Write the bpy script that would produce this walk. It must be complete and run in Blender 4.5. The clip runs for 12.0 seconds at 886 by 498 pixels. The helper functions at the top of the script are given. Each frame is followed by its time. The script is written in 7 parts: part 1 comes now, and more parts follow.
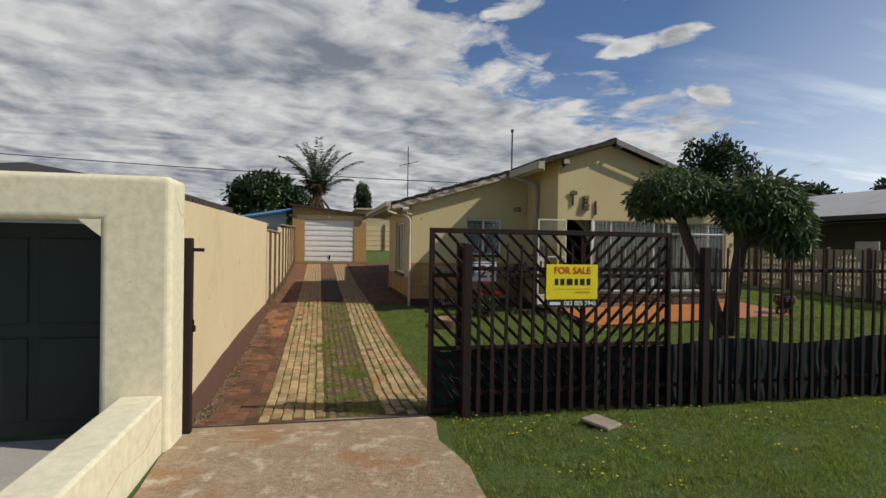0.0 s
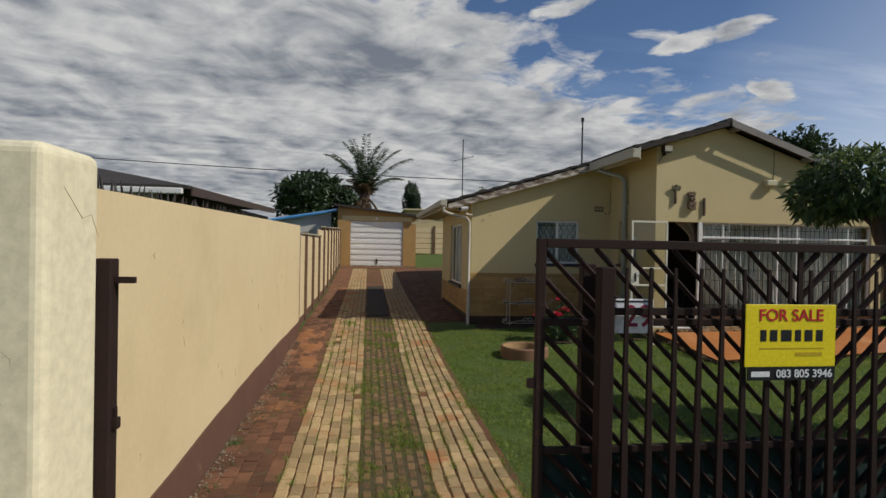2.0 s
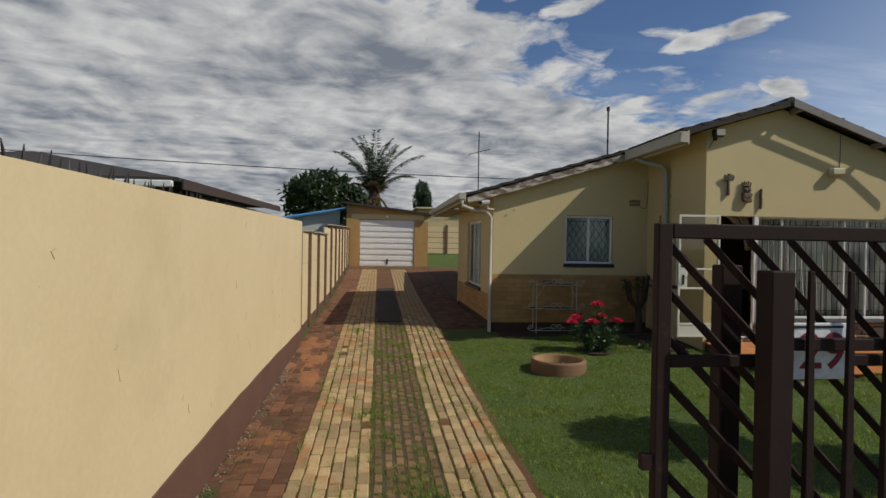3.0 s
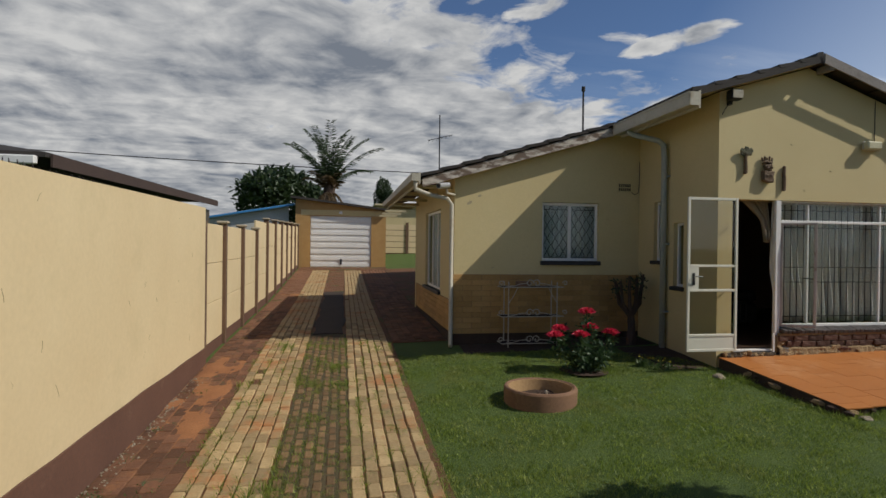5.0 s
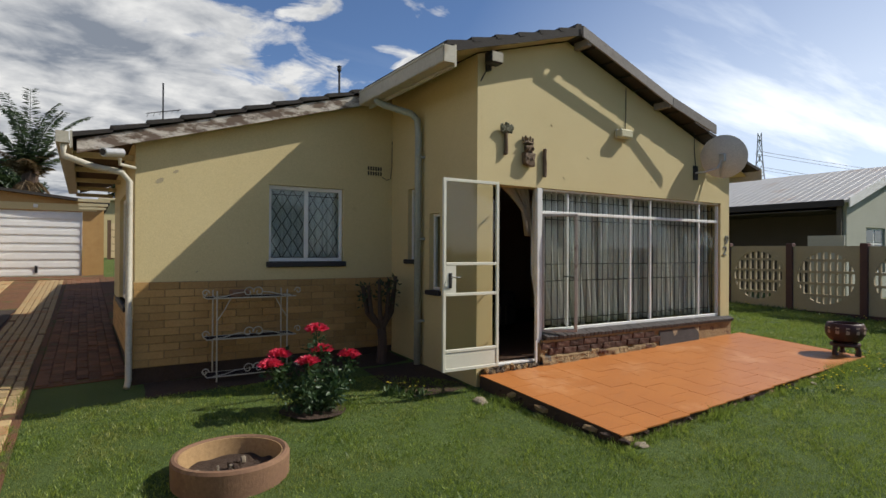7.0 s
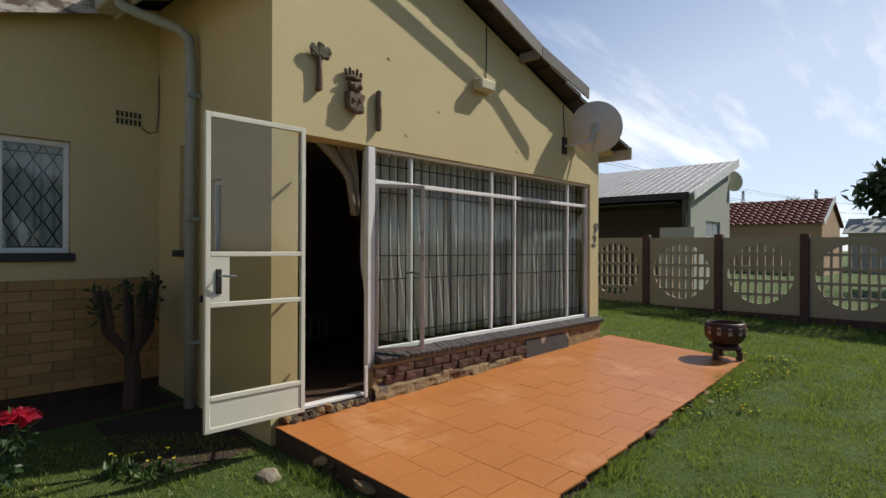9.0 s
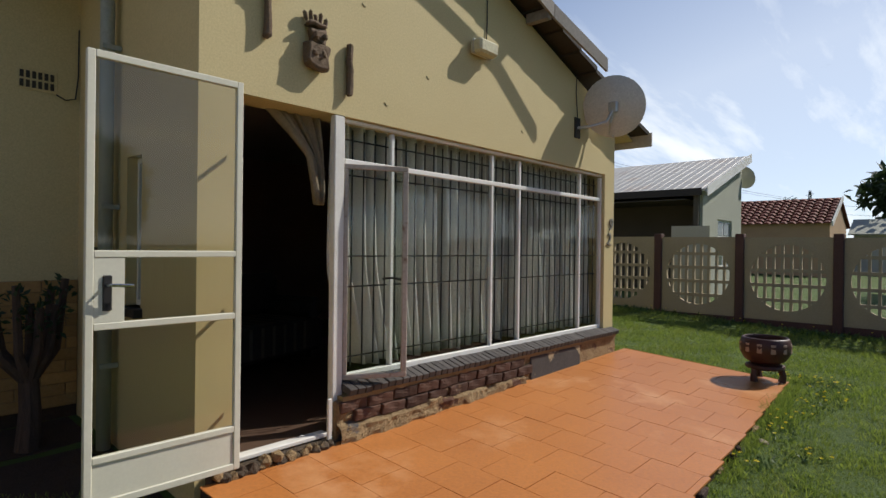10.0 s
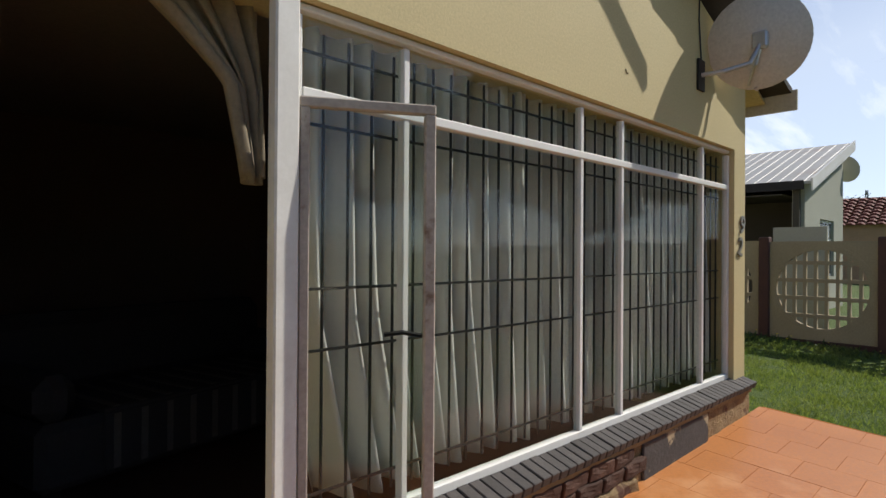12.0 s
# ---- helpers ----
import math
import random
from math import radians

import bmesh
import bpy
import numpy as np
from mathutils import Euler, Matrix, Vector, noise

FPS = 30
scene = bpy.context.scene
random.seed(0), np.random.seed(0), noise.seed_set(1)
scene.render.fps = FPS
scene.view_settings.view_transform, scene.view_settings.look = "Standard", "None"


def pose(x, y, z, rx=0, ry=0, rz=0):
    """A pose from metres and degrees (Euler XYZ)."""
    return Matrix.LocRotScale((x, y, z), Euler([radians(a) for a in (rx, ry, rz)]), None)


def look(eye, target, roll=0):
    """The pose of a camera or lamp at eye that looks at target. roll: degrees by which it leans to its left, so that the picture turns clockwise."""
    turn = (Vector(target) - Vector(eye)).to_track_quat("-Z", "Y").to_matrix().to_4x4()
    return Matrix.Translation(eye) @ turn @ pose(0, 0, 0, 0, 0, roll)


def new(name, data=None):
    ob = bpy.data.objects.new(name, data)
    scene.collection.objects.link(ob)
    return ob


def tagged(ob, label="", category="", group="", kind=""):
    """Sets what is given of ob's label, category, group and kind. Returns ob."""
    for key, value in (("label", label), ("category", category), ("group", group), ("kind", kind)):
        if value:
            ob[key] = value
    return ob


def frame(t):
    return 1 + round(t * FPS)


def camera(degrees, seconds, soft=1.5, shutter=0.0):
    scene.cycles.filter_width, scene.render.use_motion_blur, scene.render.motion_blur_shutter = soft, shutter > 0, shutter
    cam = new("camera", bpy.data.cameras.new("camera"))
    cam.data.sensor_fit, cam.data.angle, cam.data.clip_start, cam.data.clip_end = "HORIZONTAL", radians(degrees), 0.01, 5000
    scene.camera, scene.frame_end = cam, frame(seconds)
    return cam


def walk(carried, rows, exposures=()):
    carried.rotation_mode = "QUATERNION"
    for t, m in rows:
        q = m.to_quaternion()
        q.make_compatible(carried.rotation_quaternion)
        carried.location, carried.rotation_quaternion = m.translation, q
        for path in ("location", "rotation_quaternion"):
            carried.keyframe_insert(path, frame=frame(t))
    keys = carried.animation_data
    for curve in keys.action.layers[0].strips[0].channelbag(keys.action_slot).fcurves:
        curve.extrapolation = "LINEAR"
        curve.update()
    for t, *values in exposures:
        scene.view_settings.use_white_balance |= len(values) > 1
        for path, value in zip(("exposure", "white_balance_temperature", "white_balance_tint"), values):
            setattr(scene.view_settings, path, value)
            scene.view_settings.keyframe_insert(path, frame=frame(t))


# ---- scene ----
cam = camera(76.1, 12.0)
PATH = [
    (0, (0.107, -0.14, 1.579), (0.535, 1.813, 1.563), 0.9),
    (0.5, (0.171, 0.449, 1.603), (0.518, 2.418, 1.586), 0.9),
    (1, (0.195, 1.035, 1.656), (0.504, 3.011, 1.64), 1.0),
    (1.5, (0.217, 1.615, 1.688), (0.502, 3.595, 1.672), 1.0),
    (2, (0.232, 2.21, 1.696), (0.494, 4.192, 1.68), 1.1),
    (2.5, (0.207, 2.838, 1.673), (0.434, 4.825, 1.657), 1.0),
    (4.5, (0.529, 4.97, 1.612), (0.78, 6.954, 1.596), 0.7),
    (5, (0.697, 5.446, 1.548), (1.047, 7.415, 1.537), 0.7),
    (5.5, (0.961, 5.897, 1.515), (1.488, 7.826, 1.511), 0.6),
    (6, (1.26, 6.35, 1.464), (1.962, 8.223, 1.467), 0.6),
    (6.5, (1.578, 6.76, 1.449), (2.475, 8.548, 1.456), 0.5),
    (7, (1.923, 7.118, 1.456), (2.995, 8.806, 1.467), 0.3),
    (7.5, (2.267, 7.487, 1.428), (3.474, 9.082, 1.437), 0.3),
    (7.7, (2.427, 7.65, 1.412), (3.691, 9.2, 1.428), 0.0),
    (9.3, (3.632, 8.674, 1.369), (5.106, 10.025, 1.371), 0.3),
    (9.5, (3.783, 8.797, 1.372), (5.258, 10.147, 1.375), 0.3),
    (10, (4.173, 9.15, 1.384), (5.651, 10.497, 1.379), 0.7),
    (10.5, (4.562, 9.48, 1.381), (6.043, 10.824, 1.377), 0.7),
    (11, (4.934, 9.823, 1.404), (6.423, 11.158, 1.401), 0.4),
    (11.5, (5.239, 10.176, 1.419), (6.719, 11.521, 1.421), 0.5),
    (12, (5.527, 10.505, 1.443), (6.914, 11.946, 1.453), 0.4),
]
walk(cam, [(t, look(eye, target, roll)) for t, eye, target, roll in PATH],
     exposures=((0, -0.42), (2.5, -0.58), (4.5, -0.58), (5.5, -0.46), (6.5, -0.14), (7.5, -0.08), (9.5, -0.22), (12, -0.1)))
SUN = Vector((1.0, -0.45, 1.02)).normalized()
elev, azim = math.asin(SUN.z), math.atan2(SUN.x, SUN.y)

# ---------------------------------------------------------------- world and sun
world = bpy.data.worlds.new("sky")
scene.world = world
world.use_nodes = True
wn, wl = world.node_tree.nodes, world.node_tree.links
wn.clear()
SKY_STRENGTH, SUN_STRENGTH = 0.088, 5.0


def wnode(kind, **kw):
    n = wn.new(kind)
    for k, v in kw.items():
        n.inputs[int(k[1:])].default_value = v
    return n


def wmath(op, a, b=None, clamp=False):
    n = wn.new("ShaderNodeMath")
    n.operation, n.use_clamp = op, clamp
    for i, v in enumerate((a, b)):
        if v is None:
            continue
        if isinstance(v, (int, float)):
            n.inputs[i].default_value = v
        else:
            wl.new(v, n.inputs[i])
    return n.outputs[0]


sky = wn.new("ShaderNodeTexSky")
sky.sky_type, sky.sun_disc = "NISHITA", False
sky.sun_elevation, sky.sun_rotation = elev, azim
sky.altitude, sky.air_density, sky.dust_density, sky.ozone_density = 1500, 1.0, 1.0, 2.0
tc = wn.new("ShaderNodeTexCoord")
sep = wn.new("ShaderNodeSeparateXYZ")
wl.new(tc.outputs["Generated"], sep.inputs[0])
up = wmath("MAXIMUM", wmath("ADD", sep.outputs[2], 0.12), 0.06)
u, v = wmath("DIVIDE", sep.outputs[0], up), wmath("DIVIDE", sep.outputs[1], up)
comb = wn.new("ShaderNodeCombineXYZ")
wl.new(u, comb.inputs[0]), wl.new(v, comb.inputs[1])


def wnoise(scale, detail, rough, off, stretch=(1, 1, 1), turn=0.0, distort=0.0):
    mp = wn.new("ShaderNodeMapping")
    mp.inputs["Location"].default_value = off
    mp.inputs["Rotation"].default_value = (0, 0, turn)
    mp.inputs["Scale"].default_value = stretch
    wl.new(comb.outputs[0], mp.inputs["Vector"])
    n = wn.new("ShaderNodeTexNoise")
    n.inputs["Scale"].default_value, n.inputs["Detail"].default_value = scale, detail
    n.inputs["Roughness"].default_value, n.inputs["Distortion"].default_value = rough, distort
    wl.new(mp.outputs[0], n.inputs["Vector"])
    return n.outputs["Fac"]


big = wnoise(1.15, 10, 0.62, (3.1, 1.7, 0), distort=0.15)
puff = wnoise(4.4, 9, 0.58, (1.4, 6.1, 0), distort=0.5)
body = wnoise(4.2, 8, 0.55, (4.4, 2.1, 0), distort=0.4)
body_sunward = wnoise(4.2, 8, 0.55, (4.47, 2.065, 0), distort=0.4)
fine = wnoise(1.35, 6, 0.52, (7.3, 2.2, 0), stretch=(0.8, 1.3, 1), turn=-0.5, distort=0.3)
# the cloud bank ends along a line; past it only shreds and thin veils
side = wmath("SUBTRACT", wmath("ADD", wmath("MULTIPLY", u, -0.493), wmath("MULTIPLY", v, 0.870)), 1.36)
edge = wmath("MULTIPLY", wmath("MINIMUM", wmath("MAXIMUM", side, -0.7), 0.9), 0.75)


def shred(u0, v0, ru, rv, turn, amount):
    """A loose scrap of cloud out in the blue."""
    du, dv = wmath("SUBTRACT", u, u0), wmath("SUBTRACT", v, v0)
    a = wmath("DIVIDE", wmath("ADD", wmath("MULTIPLY", du, math.cos(turn)), wmath("MULTIPLY", dv, math.sin(turn))), ru)
    b = wmath("DIVIDE", wmath("SUBTRACT", wmath("MULTIPLY", dv, math.cos(turn)), wmath("MULTIPLY", du, math.sin(turn))), rv)
    return wmath("MULTIPLY", wmath("POWER", wmath("MAXIMUM", wmath("SUBTRACT", 1.0, wmath("ADD", wmath("MULTIPLY", a, a), wmath("MULTIPLY", b, b))), 0.0), 0.6), wmath("MULTIPLY", puff, 2.0 * amount))


for scrap in ((1.15, 1.80, 0.24, 0.085, -0.98, 0.62), (1.63, 2.13, 0.17, 0.085, 0.6, 0.62), (0.60, 1.73, 0.13, 0.07, -0.9, 0.45)):
    edge = wmath("ADD", edge, shred(*scrap))
cover = wmath("ADD", wmath("ADD", wmath("MULTIPLY", wmath("SUBTRACT", big, 0.5), 1.7), edge), wmath("ADD", wmath("MULTIPLY", wmath("SUBTRACT", fine, 0.5), 0.7), wmath("MULTIPLY", wmath("SUBTRACT", puff, 0.5), 1.5)))
mask = wmath("MULTIPLY", wmath("ADD", cover, 0.08), 3.6, clamp=True)
veil = wmath("MULTIPLY", wmath("SUBTRACT", wnoise(0.9, 7, 0.6, (1.0, 4.0, 0), stretch=(0.35, 1.6, 1), turn=0.5), 0.52), 2.6, clamp=True)
# towards the sun the thin high veil is bright and closed
glow = wmath("MULTIPLY", wmath("SUBTRACT", wmath("SUBTRACT", wmath("MULTIPLY", u, 0.75), wmath("MULTIPLY", v, 0.25)), 0.42), 0.85, clamp=True)
veil_mask = wmath("MULTIPLY", wmath("ADD", wmath("MULTIPLY", veil, wmath("ADD", wmath("MULTIPLY", glow, 1.5), 0.12)), wmath("MULTIPLY", glow, 0.5)), 1.0, clamp=True)
lit = wmath("SUBTRACT", body, body_sunward)
thick = wmath("SUBTRACT", wmath("ADD", wmath("MULTIPLY", cover, 0.40), wmath("MULTIPLY", wmath("SUBTRACT", fine, 0.40), 1.9)), wmath("MULTIPLY", lit, 1.7), clamp=True)
tint = wn.new("ShaderNodeMix")
tint.data_type = "RGBA"
wl.new(thick, tint.inputs["Factor"])
tint.inputs["A"].default_value = (9.8, 9.8, 9.7, 1)
tint.inputs["B"].default_value = (2.9, 3.3, 4.0, 1)
blue = wn.new("ShaderNodeMix")
blue.data_type, blue.blend_type = "RGBA", "MULTIPLY"
blue.inputs["Factor"].default_value = 1.0
wl.new(sky.outputs[0], blue.inputs["A"])
blue.inputs["B"].default_value = (1.07, 1.20, 1.38, 1)
mixc = wn.new("ShaderNodeMix")
mixc.data_type = "RGBA"
wl.new(mask, mixc.inputs["Factor"])
wl.new(blue.outputs["Result"], mixc.inputs["A"])
wl.new(tint.outputs["Result"], mixc.inputs["B"])
mixv = wn.new("ShaderNodeMix")
mixv.data_type = "RGBA"
wl.new(wmath("MULTIPLY", veil_mask, wmath("SUBTRACT", 1.0, mask)), mixv.inputs["Factor"])
wl.new(mixc.outputs["Result"], mixv.inputs["A"])
mixv.inputs["B"].default_value = (13.0, 13.8, 14.6, 1)
bg = wn.new("ShaderNodeBackground")
bg.inputs["Strength"].default_value = SKY_STRENGTH
wl.new(mixv.outputs["Result"], bg.inputs["Color"])
wout = wn.new("ShaderNodeOutputWorld")
wl.new(bg.outputs[0], wout.inputs[0])

sun_data = bpy.data.lights.new("sun", "SUN")
sun_data.energy, sun_data.angle, sun_data.color = SUN_STRENGTH, radians(0.53), (1.0, 0.96, 0.88)
sun = new("sun", sun_data)
sun.matrix_world = look(SUN * 60, (0, 0, 0))

# ---------------------------------------------------------------- materials
MATS = {}


def mat(name, base, dark=None, scale=1.5, fine=45.0, rough=0.8, bump=0.25, dist=0.01, metal=0.0, rnd=0.0, stain=None,
        spots=None, contrast=1.0, stretch=(1, 1, 1), spec=0.35, coat=0.0, grit=0.35):
    """Paint, plaster, wood and the like: two scales of mottling in world space, fine relief, stains with shapes of their own."""
    m = bpy.data.materials.new(name)
    m.use_nodes = True
    nt = m.node_tree
    n, l = nt.nodes, nt.links
    b = n["Principled BSDF"]
    geo = n.new("ShaderNodeNewGeometry")
    mp = n.new("ShaderNodeMapping")
    mp.inputs["Scale"].default_value = stretch
    l.new(geo.outputs["Position"], mp.inputs["Vector"])
    vec = mp.outputs[0]

    def noise_tex(sc, det=5, ro=0.6):
        t = n.new("ShaderNodeTexNoise")
        t.inputs["Scale"].default_value, t.inputs["Detail"].default_value, t.inputs["Roughness"].default_value = sc, det, ro
        l.new(vec, t.inputs["Vector"])
        return t.outputs["Fac"]

    def ramp(src, lo, hi):
        r = n.new("ShaderNodeMapRange")
        r.inputs["From Min"].default_value, r.inputs["From Max"].default_value = lo, hi
        l.new(src, r.inputs["Value"])
        return r.outputs[0]

    def mix(fac, a, bb, blend="MIX"):
        x = n.new("ShaderNodeMix")
        x.data_type, x.blend_type = "RGBA", blend
        for sock, val in (("Factor", fac), ("A", a), ("B", bb)):
            if isinstance(val, (tuple, list)):
                x.inputs[sock].default_value = (*val[:3], 1)
            elif isinstance(val, (int, float)):
                x.inputs[sock].default_value = val
            else:
                l.new(val, x.inputs[sock])
        return x.outputs["Result"]

    dark = dark or tuple(c * 0.78 for c in base)
    w = 0.22 / contrast
    col = mix(ramp(noise_tex(scale), 0.5 - w, 0.5 + w), dark, base)
    fine_n = noise_tex(fine, 6, 0.7)
    col = mix(grit, col, mix(ramp(fine_n, 0.3, 0.7), tuple(c * 0.6 for c in dark), tuple(min(1, c * 1.25) for c in base)))
    if rnd:
        info = n.new("ShaderNodeObjectInfo")
        r = n.new("ShaderNodeMapRange")
        r.inputs["To Min"].default_value, r.inputs["To Max"].default_value = 1 - rnd, 1 + rnd * 0.6
        l.new(info.outputs["Random"], r.inputs["Value"])
        g = n.new("ShaderNodeCombineColor")
        for i in range(3):
            l.new(r.outputs[0], g.inputs[i])
        col = mix(1.0, col, g.outputs[0], "MULTIPLY")
    for st in (stain, spots):
        if st:
            c, sc, lo, hi = st
            col = mix(ramp(noise_tex(sc, 7, 0.65), lo, hi), col, c)
    l.new(col, b.inputs["Base Color"])
    b.inputs["Metallic"].default_value = metal
    rr = n.new("ShaderNodeMapRange")
    rr.inputs["To Min"].default_value, rr.inputs["To Max"].default_value = max(0, rough - 0.12), min(1, rough + 0.12)
    l.new(fine_n, rr.inputs["Value"])
    l.new(rr.outputs[0], b.inputs["Roughness"])
    b.inputs["Specular IOR Level"].default_value = spec
    b.inputs["Coat Weight"].default_value = coat
    if bump:
        bp = n.new("ShaderNodeBump")
        bp.inputs["Strength"].default_value, bp.inputs["Distance"].default_value = bump, dist
        l.new(fine_n, bp.inputs["Height"])
        l.new(bp.outputs[0], b.inputs["Normal"])
    MATS[name] = m
    return m


def glass(name, tint=(0.90, 0.93, 0.91), mirror=0.2):
    m = bpy.data.materials.new(name)
    m.use_nodes = True
    n, l = m.node_tree.nodes, m.node_tree.links
    n.clear()
    tr, gl, mx = n.new("ShaderNodeBsdfTransparent"), n.new("ShaderNodeBsdfGlossy"), n.new("ShaderNodeMixShader")
    lw, out = n.new("ShaderNodeLayerWeight"), n.new("ShaderNodeOutputMaterial")
    lw.inputs["Blend"].default_value = 0.5
    pw, fr = n.new("ShaderNodeMath"), n.new("ShaderNodeMapRange")
    pw.operation = "POWER"
    pw.inputs[1].default_value = 5.0
    l.new(lw.outputs["Facing"], pw.inputs[0]), l.new(pw.outputs[0], fr.inputs["Value"])
    fr.inputs["To Min"].default_value, fr.inputs["To Max"].default_value = 0.03, mirror
    tr.inputs[0].default_value = (*tint, 1)
    gl.inputs["Roughness"].default_value = 0.02
    l.new(fr.outputs[0], mx.inputs[0]), l.new(tr.outputs[0], mx.inputs[1]), l.new(gl.outputs[0], mx.inputs[2])
    l.new(mx.outputs[0], out.inputs[0])
    return m


M_cream = mat("cream_house_paint", (0.60, 0.49, 0.255), (0.54, 0.43, 0.215), 1.1, 90, 0.75, 0.22, 0.005, stain=((0.40, 0.30, 0.15), 2.3, 0.66, 0.85), spots=((0.44, 0.35, 0.17), 9, 0.68, 0.76))
M_soffit = mat("worn_cream_soffit", (0.55, 0.46, 0.27), scale=3)
M_yellow = mat("yellow_boundary_paint", (0.68, 0.545, 0.325), (0.62, 0.48, 0.275), 0.9, 24, 0.8, 0.12, 0.004, stain=((0.54, 0.43, 0.24), 1.2, 0.55, 0.85), spots=((0.33, 0.24, 0.13), 14, 0.755, 0.79), grit=0.12)
M_pier = mat("pale_yellow_rough_plaster", (0.77, 0.70, 0.49), (0.72, 0.64, 0.43), 0.9, 14, 0.85, 0.22, 0.006, spots=((0.5, 0.43, 0.26), 11, 0.735, 0.76))
M_plinth = mat("brown_plinth_paint", (0.15, 0.075, 0.05), (0.11, 0.055, 0.038), 2, 40, 0.75, 0.3, 0.006, stain=((0.25, 0.15, 0.1), 3, 0.62, 0.8))
M_steel = mat("brown_painted_steel", (0.032, 0.018, 0.015), (0.022, 0.013, 0.011), 6, 80, 0.72, 0.15, 0.003, spec=0.15, stain=((0.07, 0.032, 0.02), 9, 0.62, 0.75))
M_lawn = mat("lawn_ground", (0.10, 0.145, 0.028), (0.055, 0.09, 0.018), 1.3, 70, 0.95, 0.8, 0.03, stain=((0.16, 0.12, 0.05), 0.9, 0.60, 0.8))
M_bed = mat("sandy_joint_soil", (0.20, 0.09, 0.04), (0.11, 0.055, 0.03), 2.2, 45, 0.95, 0.8, 0.03, stain=((0.30, 0.13, 0.045), 0.9, 0.58, 0.72), spots=((0.075, 0.095, 0.025), 1.6, 0.54, 0.64))
M_apron = mat("weathered_concrete_apron", (0.42, 0.31, 0.19), (0.29, 0.19, 0.105), 3.4, 26, 0.92, 0.9, 0.02, stain=((0.34, 0.165, 0.065), 1.4, 0.52, 0.68), spots=((0.55, 0.45, 0.31), 4.5, 0.54, 0.66), contrast=2.0, grit=0.6)
M_sand = mat("drifted_orange_sand", (0.36, 0.155, 0.06), (0.22, 0.09, 0.038), 3.0, 60, 0.95, 0.5, 0.01, grit=0.4)
M_concrete = mat("pale_concrete", (0.42, 0.39, 0.34), (0.34, 0.31, 0.27), 1.8, 50, 0.9, 0.4, 0.01)
M_paver = mat("buff_paver", (0.46, 0.335, 0.17), (0.33, 0.22, 0.10), 5.0, 45, 0.85, 0.7, 0.01, rnd=0.36, stain=((0.38, 0.17, 0.065), 1.6, 0.52, 0.64), spots=((0.17, 0.15, 0.06), 6, 0.60, 0.70))
M_redpaver = mat("red_brown_paver", (0.21, 0.095, 0.048), (0.115, 0.055, 0.03), 5.0, 40, 0.9, 0.8, 0.015, rnd=0.4, stain=((0.32, 0.14, 0.05), 1.5, 0.58, 0.70), spots=((0.10, 0.085, 0.04), 7, 0.58, 0.66))
M_moss = mat("mossy_joint_soil", (0.11, 0.08, 0.038), (0.06, 0.052, 0.024), 4, 50, 0.95, 0.8, 0.02)
M_greyboard = mat("grey_weathered_board", (0.28, 0.25, 0.225), (0.21, 0.185, 0.165), 3, 35, 0.85, 0.3, 0.004, stain=((0.17, 0.14, 0.12), 4, 0.58, 0.7))
M_darkpaver = mat("dark_mossy_paver", (0.25, 0.145, 0.065), (0.12, 0.08, 0.038), 4.0, 60, 0.92, 0.6, 0.01, rnd=0.35, stain=((0.09, 0.095, 0.03), 2.5, 0.60, 0.74))
M_tar = mat("dark_tarred_concrete", (0.055, 0.038, 0.028), (0.032, 0.024, 0.018), 2, 50, 0.9, 0.4)
M_brick = mat("yellow_face_brick", (0.44, 0.27, 0.10), (0.36, 0.20, 0.07), 4, 60, 0.8, 0.4, 0.006, rnd=0.2)
M_mortar = mat("brick_mortar", (0.28, 0.19, 0.09), scale=4)
M_tile = mat("dark_concrete_roof_tile", (0.055, 0.047, 0.04), (0.035, 0.03, 0.027), 2.5, 40, 0.9, 0.5, 0.01)
M_barge = mat("peeling_barge_board", (0.62, 0.56, 0.48), (0.5, 0.44, 0.36), 2.5, 30, 0.85, 0.5, 0.006, stretch=(1, 1, 3), stain=((0.15, 0.105, 0.075), 3.4, 0.42, 0.52))
M_white = mat("white_painted_steel", (0.78, 0.76, 0.72), (0.70, 0.68, 0.63), 4, 60, 0.5, 0.05, 0.002, stain=((0.42, 0.36, 0.28), 11, 0.68, 0.76), grit=0.12)
M_whitewood = mat("worn_white_timber", (0.74, 0.72, 0.68), (0.62, 0.59, 0.54), 5, 50, 0.6, 0.1, 0.002, stain=((0.2, 0.16, 0.12), 7, 0.70, 0.76), grit=0.12)
M_gutter = mat("pale_gutter_paint", (0.50, 0.46, 0.36), (0.42, 0.38, 0.29), 4, 40, 0.55, 0.2, stain=((0.33, 0.27, 0.19), 5, 0.6, 0.75))
M_pipe = mat("grey_green_downpipe", (0.36, 0.37, 0.32), (0.30, 0.31, 0.27), 4, 40, 0.5, 0.15)
M_patio = mat("red_oxide_patio_tile", (0.54, 0.205, 0.055), (0.43, 0.15, 0.04), 1.4, 50, 0.40, 0.2, 0.003, rnd=0.03, stain=((0.62, 0.30, 0.13), 1.1, 0.58, 0.72), spec=0.5)
M_patiojoint = mat("red_sand_joint", (0.43, 0.155, 0.045), (0.30, 0.095, 0.03), 3, 40, 0.95, 0.3, 0.004, spec=0.1)
M_patiobed = mat("patio_slab_edge", (0.075, 0.045, 0.03), (0.045, 0.03, 0.022), 4, 30, 0.9, 0.7, 0.02)
